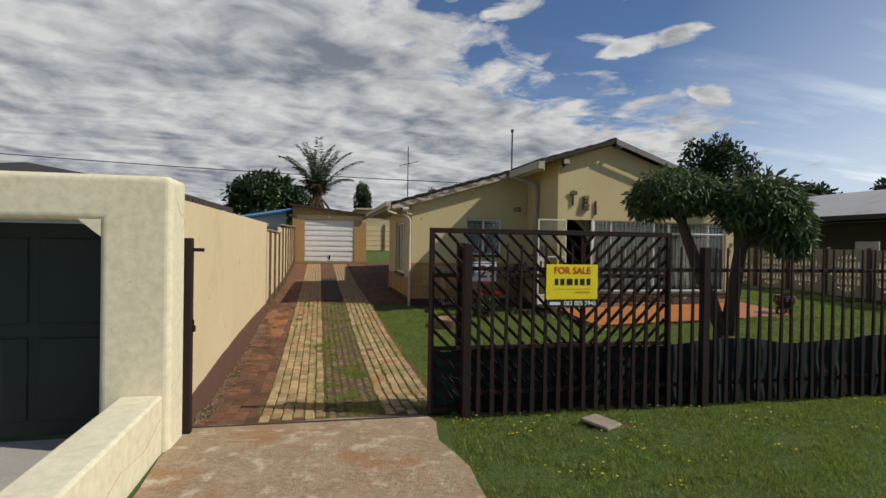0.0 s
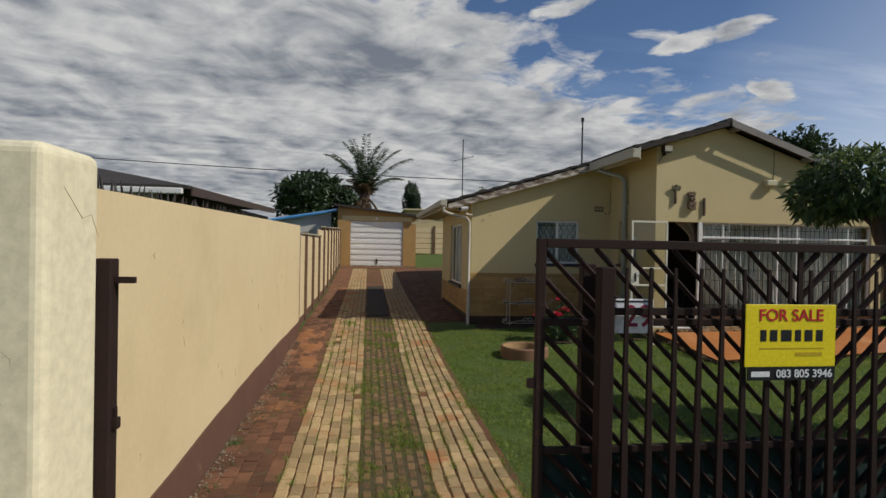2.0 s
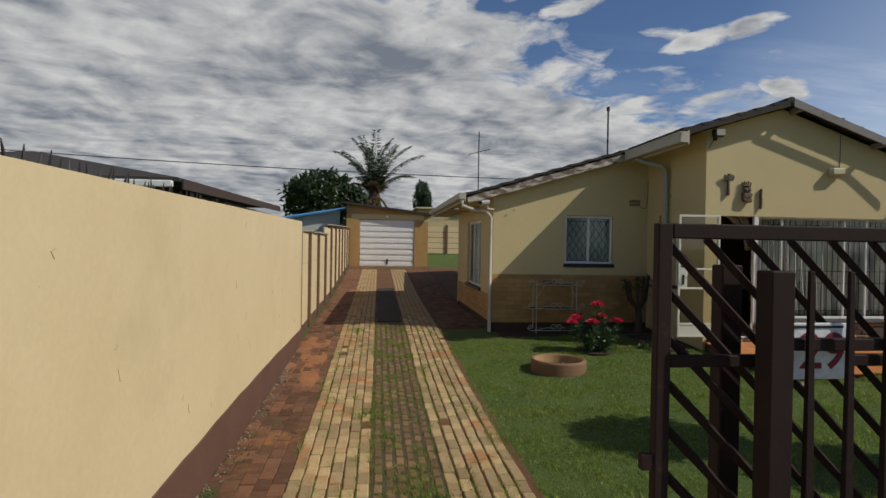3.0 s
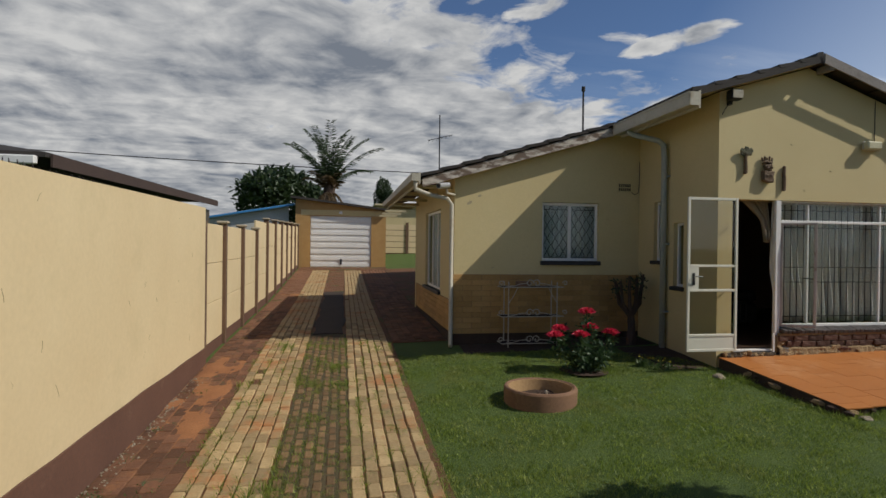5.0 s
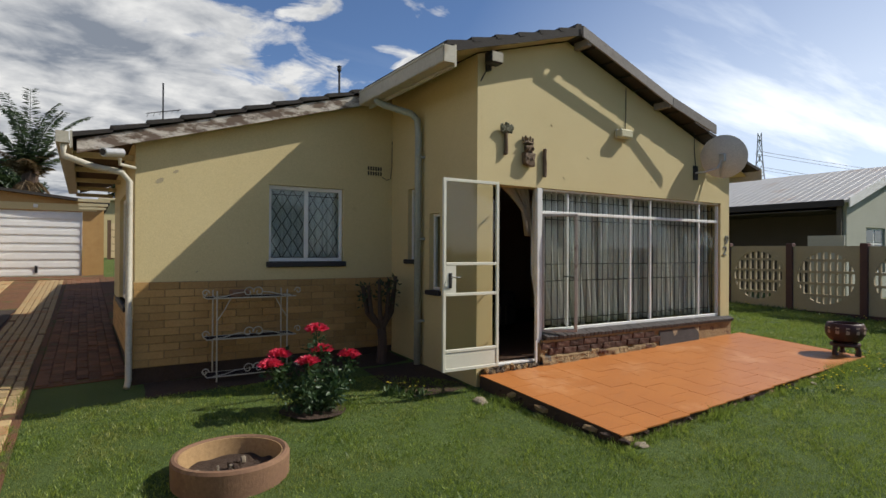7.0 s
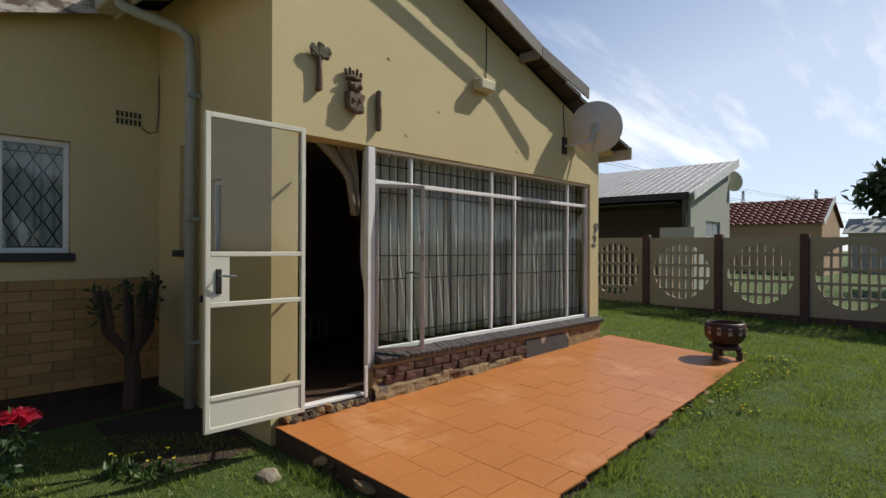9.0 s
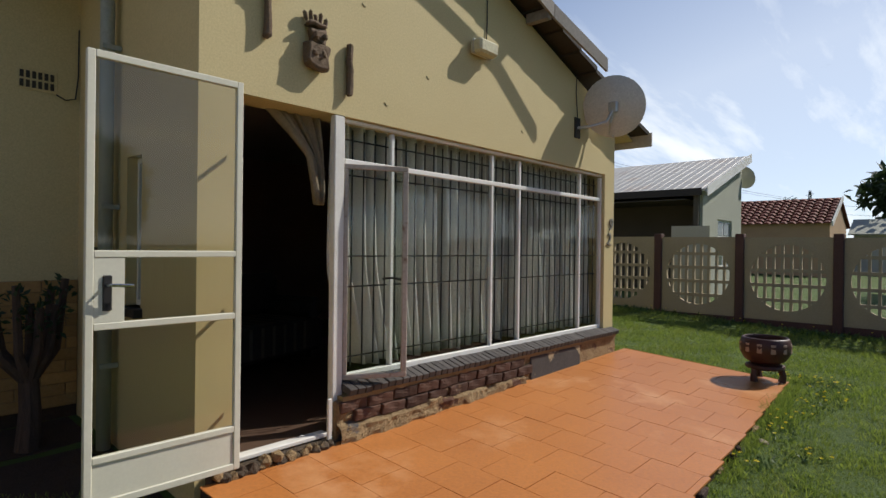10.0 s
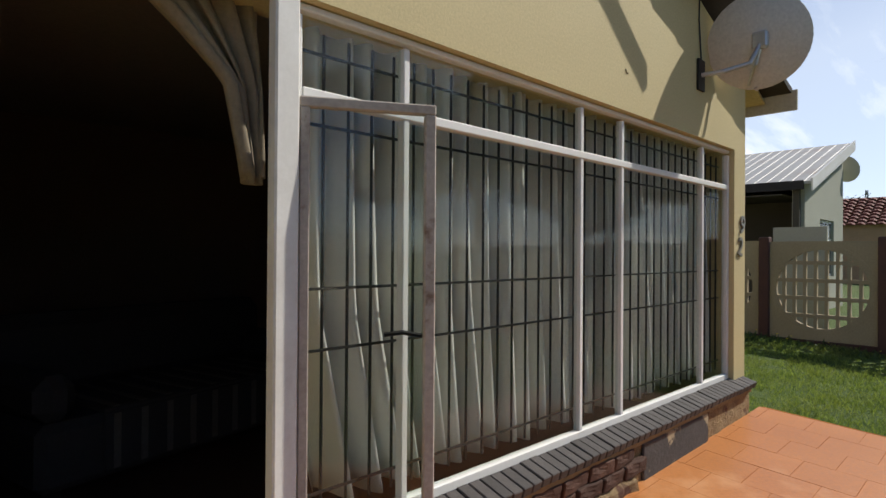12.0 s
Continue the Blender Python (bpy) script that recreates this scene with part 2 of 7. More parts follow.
M_rubble = mat("exposed_rubble_plinth", (0.40, 0.28, 0.14), (0.20, 0.12, 0.06), 7, 26, 0.92, 1.0, 0.035, stain=((0.11, 0.10, 0.095), 1.6, 0.60, 0.63), spots=((0.12, 0.055, 0.035), 2.6, 0.56, 0.6))
M_sill = mat("dark_sill_brick", (0.085, 0.072, 0.066), (0.055, 0.047, 0.043), 5, 60, 0.7, 0.4, 0.005, rnd=0.25)
M_curtain = mat("grey_lace_curtain", (0.82, 0.79, 0.73), (0.68, 0.65, 0.60), 2, 90, 0.95, 0.15, 0.003)
M_drape = mat("beige_drape", (0.32, 0.265, 0.19), scale=3, rough=0.95)
M_bar = mat("black_burglar_bar", (0.022, 0.02, 0.02), scale=8, rough=0.5, bump=0.05)
M_inwall = mat("indoor_wall_paint", (0.30, 0.22, 0.17), scale=1)
M_infloor = mat("indoor_floor", (0.10, 0.06, 0.04), scale=2, rough=0.5)
M_ceil = mat("indoor_ceiling_board", (0.45, 0.42, 0.38), scale=1)
M_glass = glass("window_glass", mirror=0.11)
M_zinc = mat("corrugated_pale_roof_sheet", (0.52, 0.50, 0.46), (0.44, 0.41, 0.37), 0.9, 30, 0.5, 0.1, stain=((0.36, 0.25, 0.18), 1.2, 0.56, 0.75))
M_fence = mat("beige_precast_concrete", (0.40, 0.33, 0.22), (0.33, 0.27, 0.18), 2, 50, 0.9, 0.4, 0.006)
M_fencepost = mat("maroon_precast_post", (0.11, 0.055, 0.045), (0.08, 0.04, 0.035), 3, 50, 0.85, 0.35, 0.006)
# soil, taken darker to hold part of the shade along the house
M_soil = mat("turned_soil", (0.08, 0.05, 0.032), (0.05, 0.03, 0.02), 8, 40, 0.95, 0.9, 0.03)


# ---------------------------------------------------------------- helpers for shapes
def part(name, bm, material, parent=None, label="", smooth=False):
    me = bpy.data.meshes.new(name)
    bm.normal_update()
    bm.to_mesh(me)
    bm.free()
    if material:
        me.materials.append(material)
    if smooth:
        for p in me.polygons:
            p.use_smooth = True
    ob = new(name, me)
    if parent:
        ob.parent = parent
    return tagged(ob, label) if label else ob


def thing(name, label, category, at=(0, 0, 0), turn=0.0, group="", kind=""):
    ob = new(name)
    ob.empty_display_size = 0.1
    ob.matrix_basis = pose(*at, 0, 0, turn)
    return tagged(ob, label, category, group, kind)


def box(bm, x0, x1, y0, y1, z0, z1, bevel=0.0, m=None):
    ret = bmesh.ops.create_cube(bm, size=1.0)
    vs = ret["verts"]
    for vtx in vs:
        vtx.co = Vector(((x0 + x1) / 2 + vtx.co.x * (x1 - x0), (y0 + y1) / 2 + vtx.co.y * (y1 - y0), (z0 + z1) / 2 + vtx.co.z * (z1 - z0)))
    if m is not None:
        bmesh.ops.transform(bm, matrix=m, verts=vs)
    if bevel:
        es = {e for vtx in vs for e in vtx.link_edges}
        bmesh.ops.bevel(bm, geom=list(es), offset=bevel, segments=1, profile=0.5, affect="EDGES")
    return bm


def boxes(*rows, bevel=0.0):
    bm = bmesh.new()
    for r in rows:
        box(bm, *r, bevel=bevel)
    return bm


def tube(points, r, seg=8, bm=None, cap=True, taper=None):
    """A round tube along a line of points; taper gives a radius factor for each point."""
    bm = bm or bmesh.new()
    pts = [Vector(p) for p in points]
    rings = []
    side_v = None
    for i, p in enumerate(pts):
        d = (pts[min(i + 1, len(pts) - 1)] - pts[max(i - 1, 0)]).normalized()
        if side_v is None:
            side_v = d.cross(Vector((0.31, 0.2, 0.93)))
            if side_v.length < 0.05:
                side_v = d.cross(Vector((1, 0, 0)))
        side_v = (side_v - d * side_v.dot(d)).normalized()
        o = d.cross(side_v)
        k = r * (taper[i] if taper else 1)
        rings.append([bm.verts.new(p + (side_v * math.cos(a) + o * math.sin(a)) * k) for a in [2 * math.pi * j / seg for j in range(seg)]])
    for a, b in zip(rings, rings[1:]):
        for j in range(seg):
            bm.faces.new((a[j], a[(j + 1) % seg], b[(j + 1) % seg], b[j]))
    if cap:
        bm.faces.new(rings[0][::-1]), bm.faces.new(rings[-1])
    return bm


def lathe(profile, seg=32, bm=None, at=(0, 0, 0)):
    bm = bm or bmesh.new()
    rings = []
    for r, z in profile:
        rings.append([bm.verts.new((at[0] + r * math.cos(a), at[1] + r * math.sin(a), at[2] + z)) for a in [2 * math.pi * j / seg for j in range(seg)]])
    for a, b in zip(rings, rings[1:]):
        for j in range(seg):
            bm.faces.new((a[j], a[(j + 1) % seg], b[(j + 1) % seg], b[j]))
    bm.faces.new(rings[0][::-1]), bm.faces.new(rings[-1])
    return bm


def smooth01(t):
    t = np.clip(t, 0, 1)
    return t * t * (3 - 2 * t)


def ground(x, y):
    """Height of the ground: the verge, the dip behind the gate, the rise towards the back and to the neighbour."""
    base = np.interp(y, (-40, 0, 4.4, 5.2, 6.6, 9, 11, 12.5, 14, 20, 26, 29.4, 36.3, 45), (0.0, 0.0, -0.05, -0.10, -0.21, -0.19, -0.15, -0.07, 0.0, 0.12, 0.42, 0.57, 1.05, 1.1))
    return float(base + 0.031 * (np.clip(x, 1.6, 14) - 1.6) * smooth01((y - 5.4) / 3.6))


def sheet(name, x0, x1, y0, y1, dz, thick, material, parent=None, step=0.3, wave=0.0):
    """A slab that lies on the ground and follows it."""
    nx, ny = max(1, round((x1 - x0) / step)), max(1, round((y1 - y0) / step))
    bm = bmesh.new()
    top, bot = {}, {}
    for i in range(nx + 1):
        for j in range(ny + 1):
            x, y = x0 + (x1 - x0) * i / nx, y0 + (y1 - y0) * j / ny
            if wave and i in (0, nx):
                x += wave * (noise.noise((y * 1.7, i, 3.3)))
            if wave and j in (0, ny):
                y += wave * (noise.noise((x * 1.7, j, 7.3)))
            z = ground(x, y) + dz
            top[i, j] = bm.verts.new((x, y, z))
            if i in (0, nx) or j in (0, ny):
                bot[i, j] = bm.verts.new((x, y, z - thick))
    for i in range(nx):
        for j in range(ny):
            bm.faces.new((top[i, j], top[i + 1, j], top[i + 1, j + 1], top[i, j + 1]))
    rim = [(i, 0) for i in range(nx)] + [(nx, j) for j in range(ny)] + [(i, ny) for i in range(nx, 0, -1)] + [(0, j) for j in range(ny, 0, -1)]
    for a, b in zip(rim, rim[1:] + rim[:1]):
        bm.faces.new((top[b], top[a], bot[a], bot[b]))
    return part(name, bm, material, parent)


def wall(name, along, u0, u1, w0, w1, z0, top, openings, material, parent=None, label="", cuts=()):
    """A wall with openings through it. along 'x': u is x and it stands between w0 and w1 in y; along 'y' the other way round.
    top: a height, or a function of u. openings: (u0, u1, z0, z1)."""
    tops = top if callable(top) else (lambda q: top)
    us = sorted({u0, u1, *cuts, *[c for o in openings for c in o[:2]]})
    zs = sorted({z0, *[c for o in openings for c in o[2:]]}) + [None]
    bm = bmesh.new()
    cache = {}

    def vert(q, z, w):
        key = (round(q, 4), None if z is None else round(z, 4), w)
        if key not in cache:
            zz = tops(q) if z is None else z
            cache[key] = bm.verts.new((q, w, zz) if along == "x" else (w, q, zz))
        return cache[key]

    def solid(i, j):
        if not (0 <= i < len(us) - 1 and 0 <= j < len(zs) - 1):
            return False
        cu = (us[i] + us[i + 1]) / 2
        lo, hi = zs[j], zs[j + 1]
        cz = lo + 0.01 if hi is None else (lo + hi) / 2
        return not any(o[0] < cu < o[1] and o[2] < cz < o[3] for o in openings)

    for i in range(len(us) - 1):
        for j in range(len(zs) - 1):
            if not solid(i, j):
                continue
            a, b, lo, hi = us[i], us[i + 1], zs[j], zs[j + 1]
            for w in (w0, w1):
                bm.faces.new((vert(a, lo, w), vert(b, lo, w), vert(b, hi, w), vert(a, hi, w)))
            for di, dj, p, q in ((-1, 0, (a, lo), (a, hi)), (1, 0, (b, lo), (b, hi)), (0, -1, (a, lo), (b, lo)), (0, 1, (a, hi), (b, hi))):
                if not solid(i + di, j + dj):
                    bm.faces.new((vert(*p, w0), vert(*q, w0), vert(*q, w1), vert(*p, w1)))
    bmesh.ops.recalc_face_normals(bm, faces=bm.faces)
    return part(name, bm, material, parent, label)


# ---------------------------------------------------------------- ground
def spread(lo, hi, step, far):
    mid = list(np.arange(lo, hi + 1e-6, step))
    out = [step * 1.6 ** k for k in range(1, 40)]
    left, right, p = [], [], lo
    for s_ in out:
        p -= s_
        left.append(p)
        if p < -far:
            break
    p = hi
    for s_ in out:
        p += s_
        right.append(p)
        if p > far:
            break
    return left[::-1] + mid + right


gx, gyy = spread(-6, 16, 0.4, 1500), spread(-4, 32, 0.4, 1500)
gv = [(x, yy_, ground(x, yy_)) for x in gx for yy_ in gyy]
gf = [(i * len(gyy) + j, (i + 1) * len(gyy) + j, (i + 1) * len(gyy) + j + 1, i * len(gyy) + j + 1) for i in range(len(gx) - 1) for j in range(len(gyy) - 1)]
me = bpy.data.meshes.new("ground")
me.from_pydata(gv, [], gf)
me.materials.append(M_lawn)
tagged(new("ground", me), "short green lawn with drier patches over soil", "ground", kind="structure")
tagged(sheet("pavement", -1.03, 1.16, -6, 5.28, 0.02, 0.06, M_apron, wave=0.09), "cracked earthy concrete apron before the gate", "driveway apron", kind="structure")
tagged(sheet("pavement", -6, -1.34, -6, 5.1, 0.012, 0.06, M_concrete), "pale concrete forecourt of the neighbour", "pavement", kind="structure")
# bare soil along the wall; its colour also holds some of the shade
tagged(sheet("bed_soil", 2.42, 5.36, 13.40, 13.93, 0.006, 0.03, M_soil, wave=0.1), "bare dark soil bed along the house wall", "soil bed", kind="structure")
tagged(sheet("bed_soil", 4.72, 5.40, 12.05, 13.30, 0.007, 0.03, M_soil, wave=0.1), "bare dark soil beside the doorway step", "soil bed", kind="structure")
driveway = tagged(sheet("driveway", -1.04, 1.48, 5.29, 29.4, 0.012, 0.05, M_bed, step=0.4), "brick paved driveway with two buff wheel tracks", "driveway", kind="structure")
sheet("middle_bed", 0.20, 0.775, 5.3, 15.15, 0.0145, 0.02, M_moss, driveway, step=0.4)
sheet("side_bed", 1.49, 2.36, 14.35, 29.4, 0.012, 0.05, M_bed, driveway)

# ---------------------------------------------------------------- boundary wall and pier
XW = -1.05
bwall = tagged(wall("wall_west", "y", 5.03, 13.2, XW - 0.22, XW, -0.4, lambda q: 1.93 + 0.009 * (q - 5), [], M_yellow), "yellow plastered boundary wall with a brown painted foot", "boundary wall", kind="structure")
bm = bmesh.new()
vv = []
for k in range(22):
    q = 5.03 + 8.17 * k / 21
    zt = np.interp(q, (5, 7, 9, 11, 13.2), (0.10, 0.17, 0.21, 0.21, 0.19)) + 0.015 * noise.noise((q * 2, 0, 0))
    vv.append([bm.verts.new((XW + 0.004 + dx, q, z)) for dx, z in ((0, -0.45), (0.012, -0.45), (0.012, zt), (0, zt))])
for a, b in zip(vv, vv[1:]):
    for j in range(4):
        bm.faces.new((a[j], b[j], b[(j + 1) % 4], a[(j + 1) % 4]))
bmesh.ops.recalc_face_normals(bm, faces=bm.faces)
part("painted_foot", bm, M_plinth, bwall)

pier = tagged(wall("wall_pier", "x", -7, -1.0, 4.56, 5.02, -0.3, lambda q: 2.07, [(-3.9, -1.505, -0.3, 1.72)], M_pier), "pale yellow rough plastered gateway wall with a dark recess", "gateway wall", kind="structure")
bv = pier.modifiers.new("bevel", "BEVEL")
bv.width, bv.segments, bv.limit_method = 0.05, 4, "ANGLE"
low = tagged(wall("wall_low", "y", -6, 4.555, -1.35, -1.05, -0.3, lambda q: 0.39, [], M_pier), "low pale yellow plastered garden wall", "low wall", kind="structure")
bv = low.modifiers.new("bevel", "BEVEL")
bv.width, bv.segments = 0.02, 2

# ---------------------------------------------------------------- house shell
RIDGE, ZR, SL, SR = 6.76, 4.08, 0.297, 0.345
YF, YL, XL, XM, XR = 12.0, 13.97, 2.385, 5.45, 10.12


def roof_top(x):
    return ZR - SL * (RIDGE - x) if x < RIDGE else ZR - SR * (x - RIDGE)


def under(x):
    return roof_top(x) - 0.12


house = thing("house", "cream plastered bungalow with a low dark tiled gable roof", "house", kind="structure")
wall("wall", "x", XM, XR, YF, YF + 0.23, -0.2, under, [(5.66, 9.9, 0.2, 2.2), ], M_cream, house, cuts=(RIDGE,))
wall("wall", "x", XL, XM, YL, YL + 0.23, -0.2, under, [(3.80, 4.752, 1.33, 2.26)], M_cream, house)
wall("wall", "y", YF + 0.23, YL, XM, XM + 0.23, -0.2, under(XM), [(13.24, 13.52, 1.36, 2.26), (12.74, 12.98, 1.0, 1.92)], M_cream, house)
YB = 18.38
wall("wall", "y", YL + 0.23, YB, XL, XL + 0.23, -0.2, under(XL), [(15.2, 17.0, 0.75, 2.2)], M_cream, house)
wall("wall", "y", YF + 0.23, 25, XR - 0.23, XR, -0.2, under(XR), [], M_cream, house)
wall("wall", "x", XL, 4.5, YB, YB + 0.23, -0.2, under, [], M_cream, house)
wall("wall", "y", YB + 0.23, 25, 4.5, 4.73, -0.2, under(4.5), [], M_cream, house)
wall("wall", "x", 4.5, XR, 25, 25.23, -0.2, under, [], M_cream, house, cuts=(RIDGE,))


def roof_slab(x0, x1, y0, y1):
    """Courses of tiles from the eave x0 up to the ridge x1: each course tips over the one below it."""
    bm = bmesh.new()
    n = max(2, round(abs(x1 - x0) / 0.32))
    for k in range(n):
        a, b = x0 + (x1 - x0) * k / n, x0 + (x1 - x0) * (k + 1) / n
        ov = (x1 - x0) / n * 0.08
        za, zb = roof_top(a) , roof_top(b)
        vs = [bm.verts.new(p) for p in ((a - ov, y0, za - 0.045), (b, y0, zb - 0.06), (b, y0, zb - 0.022), (a - ov, y0, za + 0.004),
                                        (a - ov, y1, za - 0.045), (b, y1, zb - 0.06), (b, y1, zb - 0.022), (a - ov, y1, za + 0.004))]
        for f in ((0, 1, 2, 3), (7, 6, 5, 4), (0, 4, 5, 1), (1, 5, 6, 2), (2, 6, 7, 3), (3, 7, 4, 0)):
            bm.faces.new([vs[i] for i in f])
    bmesh.ops.recalc_face_normals(bm, faces=bm.faces)
    return bm


roof = part("roof", roof_slab(4.95, RIDGE, 11.79, 13.75), M_tile, house)
part("roof_slope", roof_slab(1.84, RIDGE, 13.755, 19.68), M_tile, roof)
part("roof_slope", roof_slab(4.1, RIDGE, 19.685, 25.5), M_tile, roof)
part("roof_slope", roof_slab(10.60, RIDGE, 11.82, 25.5), M_tile, roof)
part("ridge_capping", tube([(RIDGE, y, ZR - 0.045) for y in np.linspace(11.80, 25.5, 30)], 0.08, 8), M_tile, roof)


def sloped_board(xa, xb, y0, y1, drop, depth, bm=None):
    bm = bm or bmesh.new()
    n = 12
    rows = []
    for k in range(n + 1):
        x = xa + (xb - xa) * k / n
        zt = roof_top(x) - drop
        w = 0.006 * noise.noise((x * 3, y0, 1))
        rows.append([bm.verts.new(p) for p in ((x, y0, zt - depth + w), (x, y1, zt - depth + w), (x, y1, zt), (x, y0, zt))])
    for a, b in zip(rows, rows[1:]):
        for j in range(4):
            bm.faces.new((a[j], b[j], b[(j + 1) % 4], a[(j + 1) % 4]))
    bm.faces.new(rows[0]), bm.faces.new(rows[-1][::-1])
    bmesh.ops.recalc_face_normals(bm, faces=bm.faces)
    return bm


part("barge_board", sloped_board(1.86, 4.9, 13.78, 13.802, 0.07, 0.135), M_barge, house, "peeling white barge board")
part("barge_board", sloped_board(RIDGE + 0.01, 8.42, 11.752, 11.774, 0.0, 0.125), M_greyboard, house, "grey weathered barge board")
bm = sloped_board(8.43, 9.25, 11.752, 11.774, 0.0, 0.125)
for vtx in bm.verts:
    vtx.co.y -= 0.11 * (vtx.co.x - 8.43)
part("barge_board", bm, M_greyboard, house, "grey barge board sprung away from the wall")
for px in (6.90, 8.38):
    pz = roof_top(px) - 0.07
    part("purlin_end", boxes((px - 0.035, px + 0.035, 11.776 - 0.11 * max(0, px - 8.43), YF - 0.003, pz - 0.085, pz), bevel=0.004), M_greyboard, house)
part("barge_board", sloped_board(4.95, RIDGE - 0.01, 11.775, 11.787, 0.05, 0.06), M_tile, house)
part("soffit", sloped_board(4.95, RIDGE - 0.01, 11.79, YF - 0.003, 0.085, 0.02), M_soffit, house)
part("soffit", sloped_board(1.86, 5.0, 13.804, YL - 0.003, 0.085, 0.02), M_soffit, house)
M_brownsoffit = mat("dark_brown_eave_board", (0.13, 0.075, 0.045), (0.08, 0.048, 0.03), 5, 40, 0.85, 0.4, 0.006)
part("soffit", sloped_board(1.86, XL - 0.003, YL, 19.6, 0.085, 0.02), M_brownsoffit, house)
part("soffit", sloped_board(XR + 0.003, 10.58, YF, 25, 0.085, 0.02), M_soffit, house)
part("soffit", sloped_board(4.95, XM - 0.003, YF, 13.73, 0.085, 0.02), M_soffit, house)
part("fascia", boxes((4.99, 5.012, 11.75, 13.72, 3.28, 3.50)), M_gutter, house)
part("fascia", boxes((1.80, 1.822, 13.735, 19.68, 2.46, 2.63)), M_gutter, house)
part("fascia", boxes((10.602, 10.622, 11.78, 25.4, 2.58, 2.74)), M_gutter, house)


# ---------------------------------------------------------------- rooms behind the front window
ROOM = 4.2
tagged(part("floor", boxes((5.7, 9.88, YF + 0.02, YF + ROOM, 0.10, 0.235)), M_infloor), "dark indoor floor behind the open door", "floor", kind="structure")
tagged(part("ceiling", boxes((5.69, 9.88, YF + 0.24, YF + ROOM, 2.55, 2.58)), M_ceil), "board ceiling of the dim front room", "ceiling", kind="structure")
tagged(part("wall_room_back", boxes((5.69, 9.88, YF + ROOM, YF + ROOM + 0.1, 0.1, 2.6)), M_inwall), "dim brown back wall of the front room", "wall", kind="structure")
tagged(part("wall_room_side", boxes((5.683, 5.70, YF + 0.235, YF + ROOM, 0.236, 2.55)), M_inwall), "dim brown side wall of the front room", "wall", kind="structure")
tagged(part("wall_bedroom_back", boxes((XL + 0.24, 5.67, 17.2, 17.3, -0.1, 2.5)), M_inwall), "plain wall behind the small window", "wall", kind="structure")
tagged(part("wall_passage", boxes((5.675, 5.682, 14.2, 17.2, -0.1, 2.5)), M_inwall), "plain dividing wall indoors", "wall", kind="structure")

M_sofa = mat("dark_sofa_cloth", (0.05, 0.045, 0.045), scale=4, rough=0.95)
M_stripe = mat("pale_stripe_cloth", (0.13, 0.115, 0.10), scale=4, rough=0.95)


def make_sofa(at, turn):
    s = thing("sofa", "dark sofa with a pale striped throw in the dim room", "sofa", at, turn)
    part("base", boxes((-0.9, 0.9, -0.4, 0.4, 0.08, 0.40), bevel=0.04), M_sofa, s)
    part("backrest", boxes((-0.9, 0.9, 0.2, 0.45, 0.40, 0.85), bevel=0.07), M_sofa, s)
    for x in (-0.9, 0.72):
        part("armrest", boxes((x, x + 0.18, -0.4, 0.4, 0.40, 0.62), bevel=0.06), M_sofa, s)
    throw = part("throw", boxes((-0.62, 0.62, -0.425, -0.405, 0.12, 0.41), (-0.62, 0.62, -0.42, 0.19, 0.405, 0.43), bevel=0.008), M_sofa, s, "striped throw")
    for k in range(9):
        x = -0.58 + 0.14 * k
        part("stripe", boxes((x, x + 0.035, -0.432, -0.427, 0.13, 0.40), (x, x + 0.035, -0.42, 0.18, 0.433, 0.437)), M_stripe, throw)
    for x in (-0.8, 0.8):
        for y in (-0.3, 0.3):
            part("foot", boxes((x - 0.03, x + 0.03, y - 0.03, y + 0.03, 0.0, 0.08)), M_bar, s)
    return s


make_sofa((6.75, 14.2, 0.235), 15)

# ---------------------------------------------------------------- large front window
WX0, WX1, WZ0, WZ1, TR = 6.38, 9.9, 0.53, 2.2, 1.925
win = thing("window_1", "wide white steel window with open sash and burglar bars", "window", kind="structure")
part("window_post", boxes((6.30, 6.378, YF + 0.0, YF + 0.05, 0.236, 2.198), bevel=0.006), M_whitewood, win, "worn white timber post")
fr = [(WX0, WX1, YF + 0.035, YF + 0.075, WZ1 - 0.025, WZ1 - 0.003), (WX0, WX1, YF + 0.035, YF + 0.075, WZ0, WZ0 + 0.04),
      (WX1 - 0.035, WX1 - 0.002, YF + 0.035, YF + 0.075, WZ0 + 0.04, WZ1 - 0.04), (WX0, WX0 + 0.025, YF + 0.035, YF + 0.075, WZ0 + 0.04, WZ1 - 0.04)]
for r in fr:
    part("window_frame", boxes(r, bevel=0.004), M_white, win)
MULL = (6.82, 7.95, 8.35, 9.43)
for i, x in enumerate(MULL):
    for z0, z1 in ((WZ0 + 0.04, TR - 0.018), (TR + 0.018, WZ1 - 0.04)):
        part("mullion", boxes((x - 0.0135, x + 0.0135, YF + 0.037, YF + 0.073, z0, z1), bevel=0.003), M_white, win)
part("transom", boxes((WX0 + 0.025, WX1 - 0.035, YF + 0.033, YF + 0.077, TR - 0.018, TR + 0.018), bevel=0.004), M_white, win)
edges = (WX0 + 0.026, *MULL, WX1 - 0.036)
for a, b in zip(edges, edges[1:]):
    for z0, z1 in ((WZ0 + 0.042, TR - 0.02), (TR + 0.02, WZ1 - 0.042)):
        if a < 6.5 and z0 < 1:
            continue
        p = part("pane", boxes((a + 0.017, b - 0.017, YF + 0.053, YF + 0.057, z0, z1)), M_glass, win)
        p.visible_shadow = False
